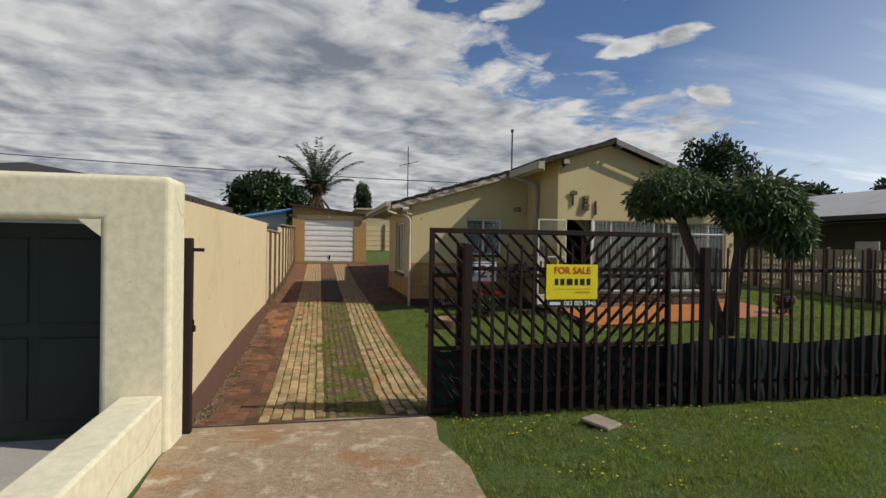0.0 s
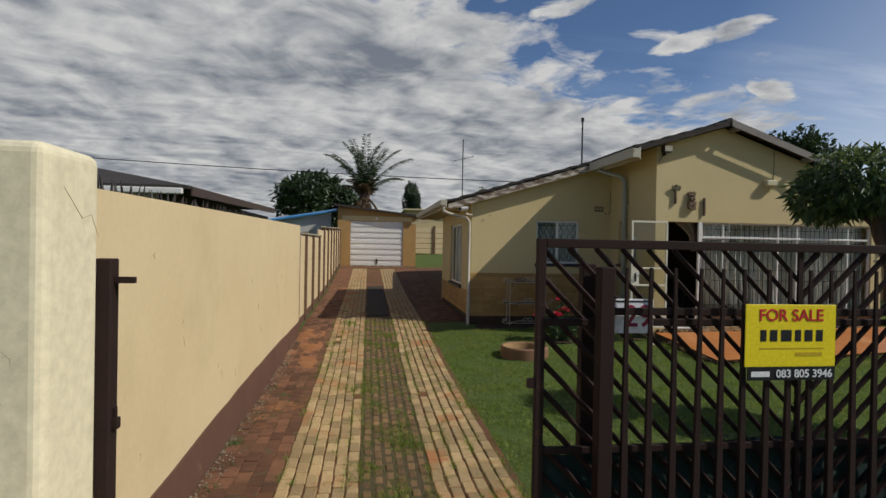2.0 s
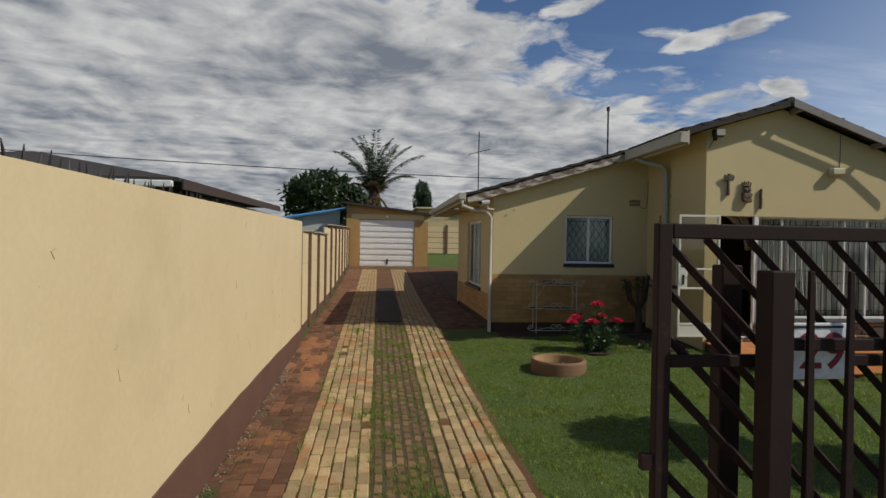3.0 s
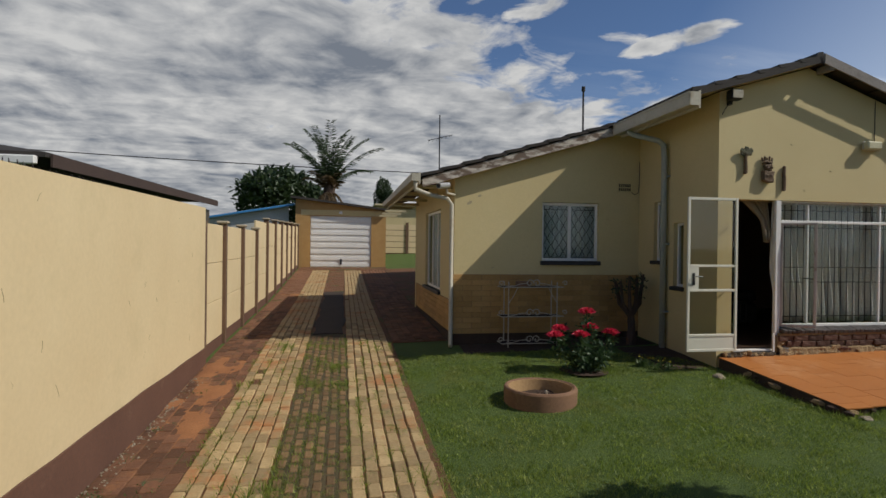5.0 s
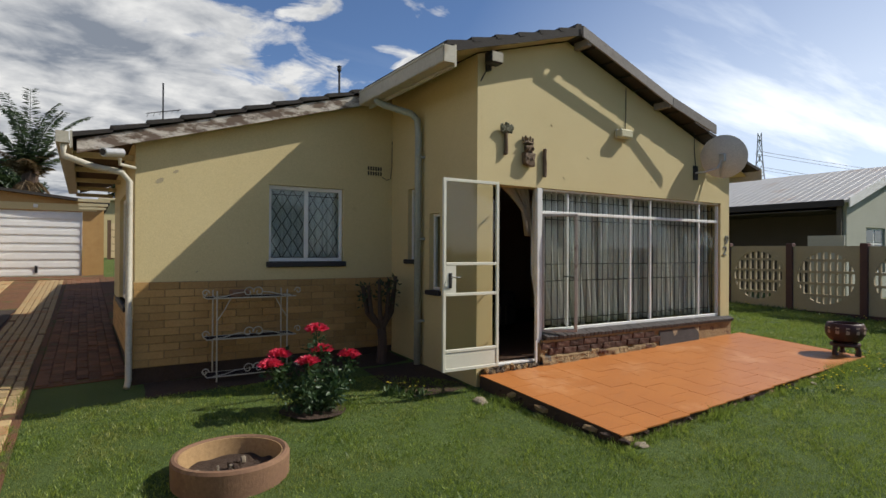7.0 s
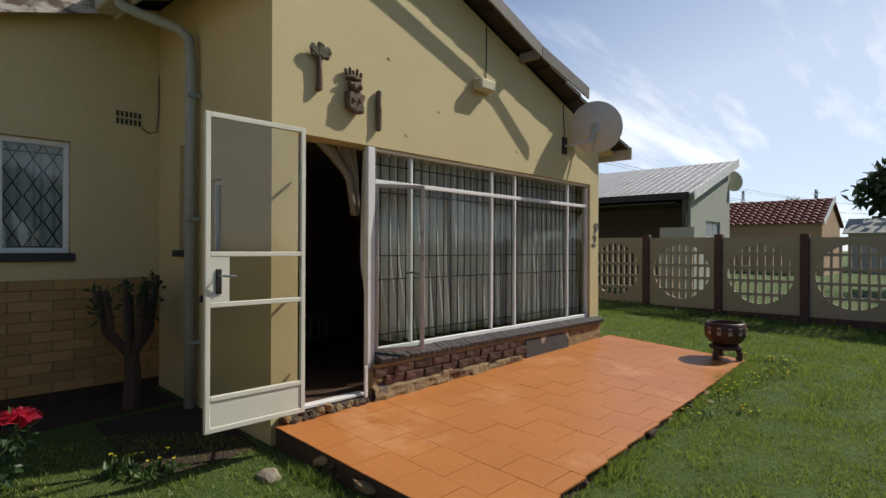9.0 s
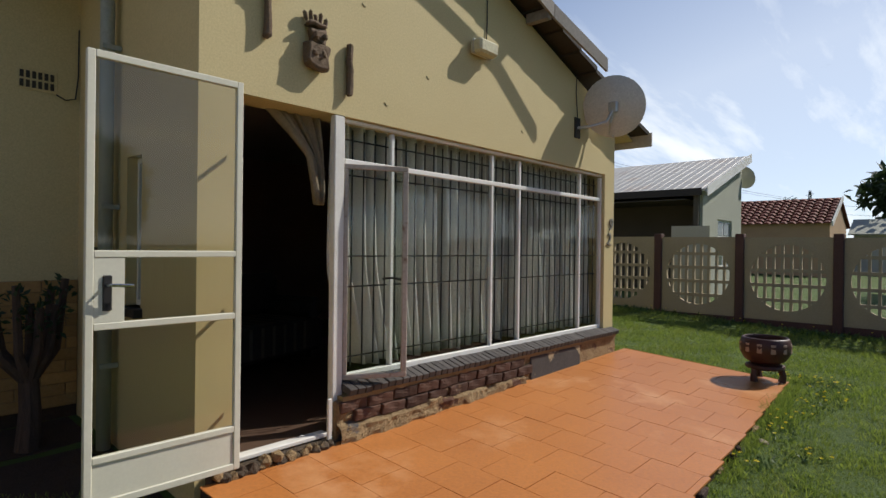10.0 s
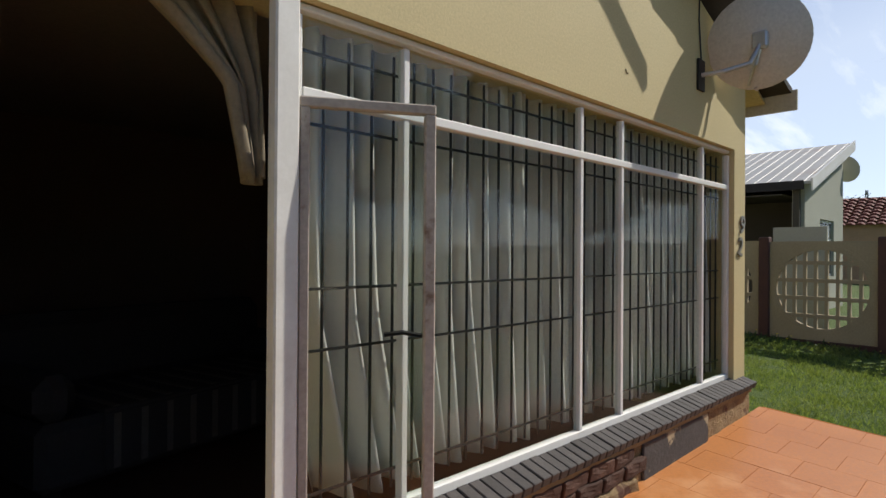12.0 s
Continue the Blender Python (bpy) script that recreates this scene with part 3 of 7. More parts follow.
# worn white sash; the brown of its shaded side is put into the colour
M_sashwood = mat("worn_white_sash_with_shade", (0.50, 0.44, 0.38), (0.36, 0.30, 0.25), 5, 50, 0.7, 0.3, 0.004, stain=((0.20, 0.13, 0.09), 8, 0.60, 0.70))
sash = thing("sash", "", "", (WX0 + 0.012, YF + 0.028, 0))
sash.parent = win
sash.rotation_euler = (0, 0, radians(-29))
SW = 0.42
for r in ((0, SW, -0.016, 0.016, TR - 0.05, TR - 0.018), (0, SW, -0.016, 0.016, WZ0 + 0.01, WZ0 + 0.042), (0, 0.03, -0.016, 0.016, WZ0 + 0.042, TR - 0.05), (SW - 0.035, SW, -0.016, 0.016, WZ0 + 0.042, TR - 0.05)):
    part("sash_rail", boxes(r, bevel=0.004), M_sashwood, sash)
p = part("pane", boxes((0.031, SW - 0.036, -0.002, 0.002, WZ0 + 0.043, TR - 0.051)), M_glass, sash)
p.visible_shadow = False
part("window_handle", tube([(SW - 0.02, 0.018, 1.17), (SW - 0.03, 0.05, 1.17), (SW - 0.09, 0.06, 1.18), (SW - 0.15, 0.06, 1.175)], 0.008, 6), M_bar, sash, "black window catch")


def burglar_bars():
    b = thing("burglar_bars", "black steel burglar bars behind the window panes", "burglar bars")
    yb = YF + 0.115
    x = WX0 + 0.05
    while x < WX1 - 0.03:
        part("bar", tube([(x, yb, WZ0 + 0.06), (x, yb, WZ1 - 0.05)], 0.006, 5), M_bar, b)
        x += 0.098
    for z in (0.66, 1.12, 1.32, 1.85, 2.08):
        part("cross_bar", boxes((WX0 + 0.01, WX1 - 0.01, yb - 0.011, yb - 0.006, z - 0.005, z + 0.005)), M_bar, b)


burglar_bars()


def curtain(name, label, x0, x1, y, z0, z1, waves, amp, material, gather=None, seed=1):
    bm = bmesh.new()
    nx, nz = int(waves * 14), 14
    grid = []
    for j in range(nz + 1):
        tz = j / nz
        z = z1 + (z0 - z1) * tz
        row = []
        for i in range(nx + 1):
            tx = i / nx
            a0, a1 = (x0, x1) if gather is None else gather(tz)
            x = a0 + (a1 - a0) * tx + 0.012 * math.sin(tx * 43 + seed)
            fold = (math.sin(tx * waves * 2 * math.pi + 2.2 * noise.noise((tx * 5.0, tz * 0.5, seed + 3)) + 0.5 * math.sin(tz * 2.1 + seed)) + 0.95 * noise.noise((tx * waves * 1.1, tz * 0.7, seed)))
            yy = y + amp * (0.55 + 0.45 * tz) * math.copysign(abs(fold) ** 0.75, fold)
            row.append(bm.verts.new((x, yy, z + 0.012 * math.sin(tx * waves * 3) * tz)))
        grid.append(row)
    for a, b in zip(grid, grid[1:]):
        for i in range(nx):
            bm.faces.new((a[i], a[i + 1], b[i + 1], b[i]))
    ob = tagged(part(name, bm, material, None, smooth=True), label, "curtain")
    s = ob.modifiers.new("thickness", "SOLIDIFY")
    s.thickness = 0.003
    return ob


# thin cloth: part of the light passes through
for cloth in (M_curtain, M_drape):
    cn, cl = cloth.node_tree.nodes, cloth.node_tree.links
    thru, blend = cn.new("ShaderNodeBsdfTranslucent"), cn.new("ShaderNodeMixShader")
    cl.new(cn["Principled BSDF"].inputs["Base Color"].links[0].from_socket, thru.inputs[0])
    blend.inputs[0].default_value = 0.15
    cl.new(cn["Principled BSDF"].outputs[0], blend.inputs[1]), cl.new(thru.outputs[0], blend.inputs[2])
    cl.new(blend.outputs[0], cn["Material Output"].inputs[0])
for k, (a, b) in enumerate(((6.46, 7.7), (7.62, 8.9), (8.85, 9.86))):
    tagged(curtain("curtain", "grey lace curtain hanging in folds behind the burglar bars", a, b, YF + 0.24, 0.575, 2.35, 10 + k, 0.095, M_curtain, seed=k + 1,
                   gather=(lambda t: (6.46 + 0.14 * max(0.0, (t - 0.62) / 0.38), 7.7)) if k == 0 else None), group="front window curtains")
curtain("door_drape", "beige drape swept aside over the doorway", 5.8, 6.28, YF + 0.20, 1.66, 2.32, 5, 0.028, M_drape,
        gather=lambda t: (float(np.interp(t, (0, 0.12, 0.35, 0.55, 1), (5.78, 5.88, 6.08, 6.23, 6.295))), 6.34 + 0.012 * t))

# ---------------------------------------------------------------- plinth, sill and patio
plinth = tagged(part("plinth", boxes((6.3, XR + 0.01, YF - 0.03, YF - 0.003, -0.15, 0.43), bevel=0.01), M_rubble), "crumbling exposed plinth under the window", "plinth", kind="structure")
bm = bmesh.new()
random.seed(5)
rows = []
for k in range(150):
    x = 6.31 + 3.80 * k / 149
    rough_ = 1.0 if x < 8.3 else 0.35
    rows.append([bm.verts.new((x, YF - 0.036 - rough_ * max(0.0, 0.028 * noise.noise((x * 7, z * 13, 2)) + 0.016 * noise.noise((x * 21, z * 30, 5)) + (0.05 if z < 0.275 + 0.03 * noise.noise((x * 3, 0, 0)) and x < 8.3 else 0.0)), z)) for z in np.linspace(-0.1, 0.428, 20)])
for a, b in zip(rows, rows[1:]):
    for q in range(19):
        bm.faces.new((a[q], b[q], b[q + 1], a[q + 1]))
part("rubble_face", bm, M_rubble, plinth)
red_brick = mat("dark_red_plinth_brick", (0.115, 0.055, 0.035), (0.06, 0.034, 0.025), 6, 40, 0.9, 0.7, 0.012, rnd=0.35, stain=((0.28, 0.19, 0.11), 5, 0.60, 0.70))
pbm = bmesh.new()
box(pbm, -0.108, 0.108, -0.03, 0.03, -0.0375, 0.0375, bevel=0.006)
bmesh.ops.subdivide_edges(pbm, edges=[e for e in pbm.edges if e.calc_length() > 0.03], cuts=2, use_grid_fill=True)
for vtx in pbm.verts:
    vtx.co.y += 0.012 * noise.noise(vtx.co * 22)
    vtx.co.z += 0.005 * noise.noise(vtx.co * 17 + Vector((3, 0, 0)))
pb_mesh = bpy.data.meshes.new("brick")
pbm.to_mesh(pb_mesh)
pbm.free()
pb_mesh.materials.append(red_brick)
for course, zc in enumerate((0.318, 0.392)):
    for k in range(9):
        bx = 6.43 + 0.222 * k + (0.0 if course else 0.11)
        ob = new("brick", pb_mesh)
        ob.matrix_basis = pose(bx, YF - 0.030 - random.uniform(0, 0.012), zc + random.uniform(-0.004, 0.004), random.uniform(-2, 2), random.uniform(-2, 2), random.uniform(-3, 3))
        ob.parent = plinth
part("plaster_skin", boxes((8.42, 9.30, YF - 0.055, YF - 0.037, 0.16, 0.42), bevel=0.008), mat("flaking_grey_plaster", (0.085, 0.075, 0.07), (0.05, 0.045, 0.042), 4, 40, 0.85, 0.5, 0.01, stain=((0.42, 0.33, 0.20), 2.6, 0.52, 0.56)), plinth, "flaking grey plaster skin")
sill = tagged(part("sill", boxes((6.34, XR - 0.03, YF - 0.06, YF + 0.03, 0.425, 0.455)), M_mortar), "sloping sill of dark bricks on edge", "window sill", kind="structure")
bm = bmesh.new()
box(bm, -0.0295, 0.0295, -0.105, 0.03, -0.045, 0.0, bevel=0.004)
sill_mesh = bpy.data.meshes.new("brick")
bm.to_mesh(sill_mesh)
bm.free()
sill_mesh.materials.append(M_sill)
n_sill = 58
for k in range(n_sill):
    x = 6.40 + (XR - 0.05 - 6.40) * k / (n_sill - 1)
    ob = new("brick", sill_mesh)
    ob.matrix_basis = pose(x, YF + 0.005, 0.53 + random.uniform(-0.003, 0.003), 17, 0, random.uniform(-1, 1))
    ob.parent = sill
M_stepsoil = mat("crumbling_dark_step", (0.12, 0.085, 0.055), (0.055, 0.04, 0.028), 9, 26, 0.95, 1.0, 0.03, stain=((0.26, 0.18, 0.09), 5, 0.58, 0.68))
step = tagged(part("door_step", boxes((5.68, 6.26, YF - 0.02, YF + 0.05, 0.222, 0.25), bevel=0.006), M_whitewood), "worn pale threshold of the open doorway", "threshold", kind="structure")
tagged(part("timber_offcut", boxes((6.235, 6.265, YF - 0.052, YF - 0.034, 0.18, 0.46), bevel=0.004), M_whitewood), "short white timber offcut standing by the window post", "timber offcut")
broken_step = tagged(part("plinth_left", boxes((5.50, 6.295, YF - 0.045, YF - 0.003, -0.15, 0.215), bevel=0.012), M_stepsoil), "crumbling step below the doorway", "step", kind="structure")


def patio_z(x, y):
    return 0.165 + 0.02 * (x - 5.5) - 0.065 * (YF - y)


def front_edge(x):
    return 10.10 + 0.052 * (x - 5.5)


bm = bmesh.new()
n = 110
cols = []
for k in range(n + 1):
    x = 5.46 + (10.38 - 5.46) * k / n
    yf = front_edge(x) + 0.03 * noise.noise((x * 2.3, 1, 1)) + 0.028 * noise.noise((x * 11, 4, 1))
    cols.append([bm.verts.new(q) for q in ((x, YF - 0.05, patio_z(x, YF) - 0.005), (x, yf, patio_z(x, yf) - 0.005), (x, yf + 0.02 + 0.05 * noise.noise((x * 14, 9, 2)), -0.25), (x, YF - 0.05, -0.25))])
for a, b in zip(cols, cols[1:]):
    for j in range(4):
        bm.faces.new((a[j], b[j], b[(j + 1) % 4], a[(j + 1) % 4]))
bm.faces.new(cols[0]), bm.faces.new(cols[-1][::-1])
bmesh.ops.recalc_face_normals(bm, faces=bm.faces)
top = [f for f in bm.faces if f.normal.z > 0.8]
for f in top:
    f.material_index = 1
patio = tagged(part("patio", bm, M_patiobed), "low red tiled patio slab before the window", "patio", kind="structure")
patio.data.materials.append(M_patiojoint)
bm = bmesh.new()
box(bm, -0.1512, 0.1512, -0.1512, 0.1512, -0.012, 0.0)
tile_mesh = bpy.data.meshes.new("tile")
bm.to_mesh(tile_mesh)
bm.free()
tile_mesh.materials.append(M_patio)
random.seed(11)
for i in range(16):
    for j in range(8):
        x = 5.615 + i * 0.3055
        y = YF - 0.10 - j * 0.3055 + (0.0 if i % 2 == 0 else 0.15)
        y0, y1 = max(y - 0.1515, front_edge(x) - 0.02), min(y + 0.1515, YF - 0.035)
        sy = (y1 - y0) / 0.303
        if sy < 0.1:
            continue
        ob = new("tile", tile_mesh)
        yc = (y0 + y1) / 2
        ob.matrix_basis = pose(x, yc, patio_z(x, yc) + random.uniform(-0.0008, 0.0008), 3.7, -1.15, random.uniform(-0.3, 0.3)) @ Matrix.Diagonal((1, sy, 1, 1))
        ob.parent = patio
M_stone = mat("weathered_stone", (0.34, 0.28, 0.20), (0.24, 0.19, 0.13), 6, 40, 0.9, 0.7, 0.02)


def edge_stone(x, y, z, s_, seed):
    bm = bmesh.new()
    bmesh.ops.create_icosphere(bm, subdivisions=2, radius=1)
    for vtx in bm.verts:
        k = 1 + 0.35 * noise.noise(vtx.co * 1.3 + Vector((seed * 3.1, 0, 0)))
        vtx.co = Vector((vtx.co.x * s_ * k, vtx.co.y * s_ * 0.7 * k, vtx.co.z * s_ * 0.42 * k))
    ob = tagged(part("stone", bm, M_stone), "flat weathered stone in the grass by the patio", "stone", group="edging stones")
    ob.matrix_basis = pose(x, y, z, 0, 0, seed * 40)


# crumbled concrete and soil clods along the broken edge of the slab
random.seed(17)
for k in range(0, 64, 2):
    bm = bmesh.new()
    bmesh.ops.create_icosphere(bm, subdivisions=1, radius=1)
    sx = random.uniform(0.03, 0.09)
    for vtx in bm.verts:
        w = 1 + 0.5 * noise.noise(vtx.co * 1.7 + Vector((k * 2.3, 0, 0)))
        vtx.co = Vector((vtx.co.x * sx * w, vtx.co.y * sx * 0.5 * w, vtx.co.z * sx * 0.42 * w))
    if k < 24:
        x, y = 5.462 + random.uniform(-0.018, 0.012), 10.05 + 1.85 * k / 24 + random.uniform(-0.03, 0.03)
    else:
        x = 5.5 + 4.8 * (k - 24) / 40 + random.uniform(-0.05, 0.05)
        y = front_edge(x) + random.uniform(-0.012, 0.01)
    clod = part("clod", bm, random.choice((M_rubble, M_patiobed, M_soil)), patio)
    clod.matrix_basis = pose(x, y, patio_z(x, y) - random.uniform(0.04, 0.08), random.uniform(-15, 15), random.uniform(-15, 15), random.uniform(0, 25) + (90 if k < 24 else 0))
random.seed(29)
for k in range(26):
    bm = bmesh.new()
    bmesh.ops.create_icosphere(bm, subdivisions=1, radius=random.uniform(0.02, 0.05))
    lump = Vector((k * 1.9, 0, 0))
    for vtx in bm.verts:
        vtx.co *= 1 + 0.5 * noise.noise(vtx.co * 30 + lump)
    x, z = 5.56 + 0.75 * k / 26 + random.uniform(-0.03, 0.03), random.uniform(0.165, 0.205)
    part("lump", bm, random.choice((M_stepsoil, M_stepsoil, M_rubble)), broken_step).matrix_basis = pose(x, YF - 0.05, z, random.uniform(0, 90), 0, 0)
for k, (x, y, s_) in enumerate(((5.60, 10.01, 0.07), (8.6, 10.15, 0.05), (5.2, 11.6, 0.10))):
    edge_stone(x, y, ground(x, y) + 0.004, s_, k)

# ---------------------------------------------------------------- security gate on the doorway
M_gatewhite = mat("cream_white_gate_paint", (0.70, 0.67, 0.55), (0.64, 0.61, 0.49), 4, 60, 0.45, 0.06, 0.003, stain=((0.45, 0.36, 0.22), 12, 0.70, 0.76), grit=0.1)
M_mesh = glass("clear_screen", (0.88, 0.88, 0.85), 0.3)
gate = thing("door_1", "cream steel security gate standing open against the wall", "security gate", (5.582, 11.80, 0), 179.2, kind="structure")
GW, GB, GT = 0.682, 0.272, 2.19
for r in ((0, 0.032, -0.014, 0.014, GB, GT), (GW - 0.032, GW, -0.014, 0.014, GB, GT), (0.032, GW - 0.032, -0.014, 0.014, GT - 0.032, GT),
          (0.032, GW - 0.032, -0.014, 0.014, GB, GB + 0.032), (0.032, GW - 0.032, -0.014, 0.014, 1.325, 1.355), (0.032, GW - 0.032, -0.014, 0.014, 1.02, 1.05), (0.032, GW - 0.032, -0.014, 0.014, 0.46, 0.49)):
    part("gate_rail", boxes(r, bevel=0.003), M_gatewhite, gate)
part("kick_plate", boxes((0.033, GW - 0.033, -0.006, 0.006, GB + 0.033, 0.459)), M_gatewhite, gate)
part("lock_plate", boxes((GW - 0.15, GW - 0.033, -0.011, 0.011, 1.051, 1.324)), M_gatewhite, gate)
lock = part("lock", boxes((GW - 0.10, GW - 0.065, -0.02, 0.02, 1.10, 1.25), bevel=0.004), M_bar, gate, "dark lock case")
part("gate_handle", tube([(GW - 0.08, 0.015, 1.21), (GW - 0.08, 0.055, 1.21), (GW - 0.17, 0.06, 1.205)], 0.008, 6), mat("chrome", (0.6, 0.6, 0.6), rough=0.25, metal=1, bump=0), lock, "chrome lever handle")
for z0, z1 in ((0.491, 1.019), (1.051, 1.324), (1.356, GT - 0.033)):
    p = part("screen", boxes((0.033, (GW - 0.151) if z0 == 1.051 else GW - 0.033, -0.002, 0.002, z0, z1)), M_mesh, gate)
    p.visible_shadow = False
for z in (0.55, 1.1, 1.9):
    part("hinge", tube([(0.0, -0.012, z), (-0.025, -0.06, z), (-0.075, -0.175, z)], 0.010, 6), M_bar, gate)

# ---------------------------------------------------------------- small windows
M_dsill = mat("dark_painted_sill", (0.04, 0.035, 0.035), scale=5, rough=0.6)
M_lace = mat("white_net_curtain", (0.55, 0.56, 0.55), scale=3, rough=0.95)


def window_left():
    w = thing("window_2", "white steel window with diamond burglar guards", "window", kind="structure")
    x0, x1, z0, z1, y = 3.802, 4.75, 1.332, 2.258, YL + 0.05
    for r in ((x0, x1, y, y + 0.04, z1 - 0.045, z1), (x0, x1, y, y + 0.04, z0, z0 + 0.045), (x0, x0 + 0.04, y, y + 0.04, z0 + 0.045, z1 - 0.045), (x1 - 0.04, x1, y, y + 0.04, z0 + 0.045, z1 - 0.045), (4.252, 4.302, y, y + 0.04, z0 + 0.045, z1 - 0.045)):
        part("window_frame", boxes(r, bevel=0.004), M_white, w)
    for a, b in ((x0 + 0.041, 4.251), (4.303, x1 - 0.041)):
        p = part("pane", boxes((a, b, y + 0.018, y + 0.022, z0 + 0.046, z1 - 0.046)), M_glass, w)
        p.visible_shadow = False
        bm = bmesh.new()
        wd, h = b - a, z1 - z0 - 0.1
        for s_ in range(3):
            xs = a + wd * (s_ + 0.5) / 3
            hw = wd / 6
            pts = [(xs + (hw if k % 2 else -hw) * 0.9, y + 0.035, z0 + 0.05 + h * k / 4) for k in range(5)]
            pts2 = [(xs - (hw if k % 2 else -hw) * 0.9, y + 0.035, z0 + 0.05 + h * k / 4) for k in range(5)]
            for q in (pts, pts2):
                for c, d in zip(q, q[1:]):
                    tube([c, d], 0.006, 4, bm)
        for zz in (z0 + 0.05, z0 + 0.05 + h * 0.93):
            tube([(a, y + 0.035, zz), (b, y + 0.035, zz)], 0.006, 4, bm)
        part("diamond_guard", bm, M_bar, w)
    part("window_sill", boxes((3.77, 4.775, YL - 0.05, YL + 0.12, 1.265, 1.331), bevel=0.008), M_dsill, w, "dark painted sill")
    tagged(curtain("net_curtain", "white net curtain behind the small window", x0, x1, y + 0.1, z0, z1 + 0.05, 12, 0.012, M_lace), group="small window curtains")


window_left()


def window_narrow(n, y0, y1, z0, z1):
    w = thing("window_%d" % n, "narrow white framed window in the side wall", "window", kind="structure")
    x = XM + 0.06
    for r in ((x, x + 0.04, y0, y1, z1 - 0.035, z1 - 0.002), (x, x + 0.04, y0, y1, z0 + 0.002, z0 + 0.035), (x, x + 0.04, y0 + 0.002, y0 + 0.03, z0 + 0.035, z1 - 0.035), (x, x + 0.04, y1 - 0.03, y1 - 0.002, z0 + 0.035, z1 - 0.035)):
        part("window_frame", boxes(r), M_white, w)
    p = part("pane", boxes((x + 0.018, x + 0.022, y0 + 0.031, y1 - 0.031, z0 + 0.036, z1 - 0.036)), M_glass, w)
    part("window_sill", boxes((XM - 0.05, XM + 0.1, y0 - 0.03, y1 + 0.03, z0 - 0.055, z0), bevel=0.006), M_dsill, w)


window_narrow(3, 13.24, 13.52, 1.36, 2.26)
window_narrow(4, 12.74, 12.98, 1.0, 1.92)
w = thing("window_5", "white framed window in the shaded side wall", "window", kind="structure")
for r in ((XL + 0.05, XL + 0.09, 15.2, 17.0, 2.15, 2.198), (XL + 0.05, XL + 0.09, 15.2, 17.0, 0.752, 0.80), *[(XL + 0.05, XL + 0.09, q - 0.025, q + 0.025, 0.80, 2.15) for q in (15.23, 15.8, 16.4, 16.97)]):
    part("window_frame", boxes(r), M_white, w)
for a, b in ((15.256, 15.774), (15.826, 16.374), (16.426, 16.944)):
    part("pane", boxes((XL + 0.068, XL + 0.072, a, b, 0.801, 2.149)), M_glass, w)
part("window_sill", boxes((XL - 0.05, XL + 0.1, 15.15, 17.05, 0.69, 0.75), bevel=0.006), M_dsill, w)
tagged(part("window_blind", boxes((XL + 0.14, XL + 0.16, 15.2, 17.0, 0.76, 2.2)), M_lace), "pale closed blind behind the side window", "blind")

# ---------------------------------------------------------------- gutters, pipes and fittings on the house
gut = thing("gutter", "pale painted gutter along the wing eave", "gutter")
bm = bmesh.new()
for y0, y1 in ((11.74, 13.72),):
    box(bm, 4.86, 4.985, y0, y1, 3.31, 3.318), box(bm, 4.852, 4.86, y0, y1, 3.318, 3.475), box(bm, 4.86, 4.985, y0 - 0.006, y0, 3.31, 3.475), box(bm, 4.86, 4.985, y1, y1 + 0.006, 3.31, 3.475)
    box(bm, 4.844, 4.852, y0, y1, 3.455, 3.478)
part("trough", bm, M_gutter, gut)
part("downpipe", tube([(4.92, 13.36, 3.315), (4.93, 13.35, 3.28), (5.0, 13.31, 3.24), (5.30, 13.18, 3.15), (5.37, 13.15, 3.08), (5.38, 13.14, 2.9), (5.38, 13.14, 0.02)], 0.042, 10), M_pipe, gut, smooth=True)
for z in (0.6, 1.6, 2.6):
    part("pipe_strap", boxes((5.335, 5.445, 13.08, 13.10, z, z + 0.03)), M_pipe, gut)
gut2 = thing("gutter", "pale painted gutter along the driveway eave", "gutter")
bm = bmesh.new()
box(bm, 1.69, 1.795, 13.70, 19.68, 2.50, 2.508), box(bm, 1.684, 1.692, 13.70, 19.68, 2.508, 2.61), box(bm, 1.69, 1.795, 13.694, 13.70, 2.50, 2.61)
part("trough", bm, M_gutter, gut2)
part("downpipe", tube([(1.75, 13.75, 2.5), (1.75, 13.75, 2.38), (2.0, 13.82, 2.30), (2.25, 13.88, 2.27), (2.325, 13.90, 2.18), (2.33, 13.90, 0.1), (2.31, 13.80, 0.04)], 0.033, 10), M_gutter, gut2, smooth=True)
for k in range(8):
    y = 14.2 + k * 1.3
    part("bracket", boxes((1.82, XL - 0.003, y, y + 0.05, 2.44, 2.50)), M_soffit, gut2)

M_silver = mat("silver_housing", (0.55, 0.55, 0.55), rough=0.35, metal=0.6, bump=0.05)
cam_ob = thing("security_camera", "silver bullet security camera under the eave", "camera", (2.13, 13.75, 2.46))
part("housing", tube([(0.12, 0.05, 0.0), (-0.05, -0.10, -0.03)], 0.045, 14), M_silver, cam_ob)
part("lens", tube([(-0.052, -0.102, -0.03), (-0.055, -0.106, -0.031)], 0.032, 12), M_bar, cam_ob, "black lens")
part("arm", tube([(0.1, 0.03, -0.06), (0.1, 0.05, -0.12), (0.25, 0.18, -0.13)], 0.018, 8), M_gutter, cam_ob)

spot = thing("floodlight", "small dark floodlight on the gable corner", "floodlight", (5.58, YF, 3.44))
part("housing", boxes((-0.09, 0.07, -0.19, -0.06, 0.0, 0.13), bevel=0.015), M_bar, spot)
part("lens", boxes((-0.08, 0.06, -0.195, -0.191, 0.015, 0.115)), mat("pale_lens", (0.45, 0.4, 0.3), rough=0.3, bump=0), spot)
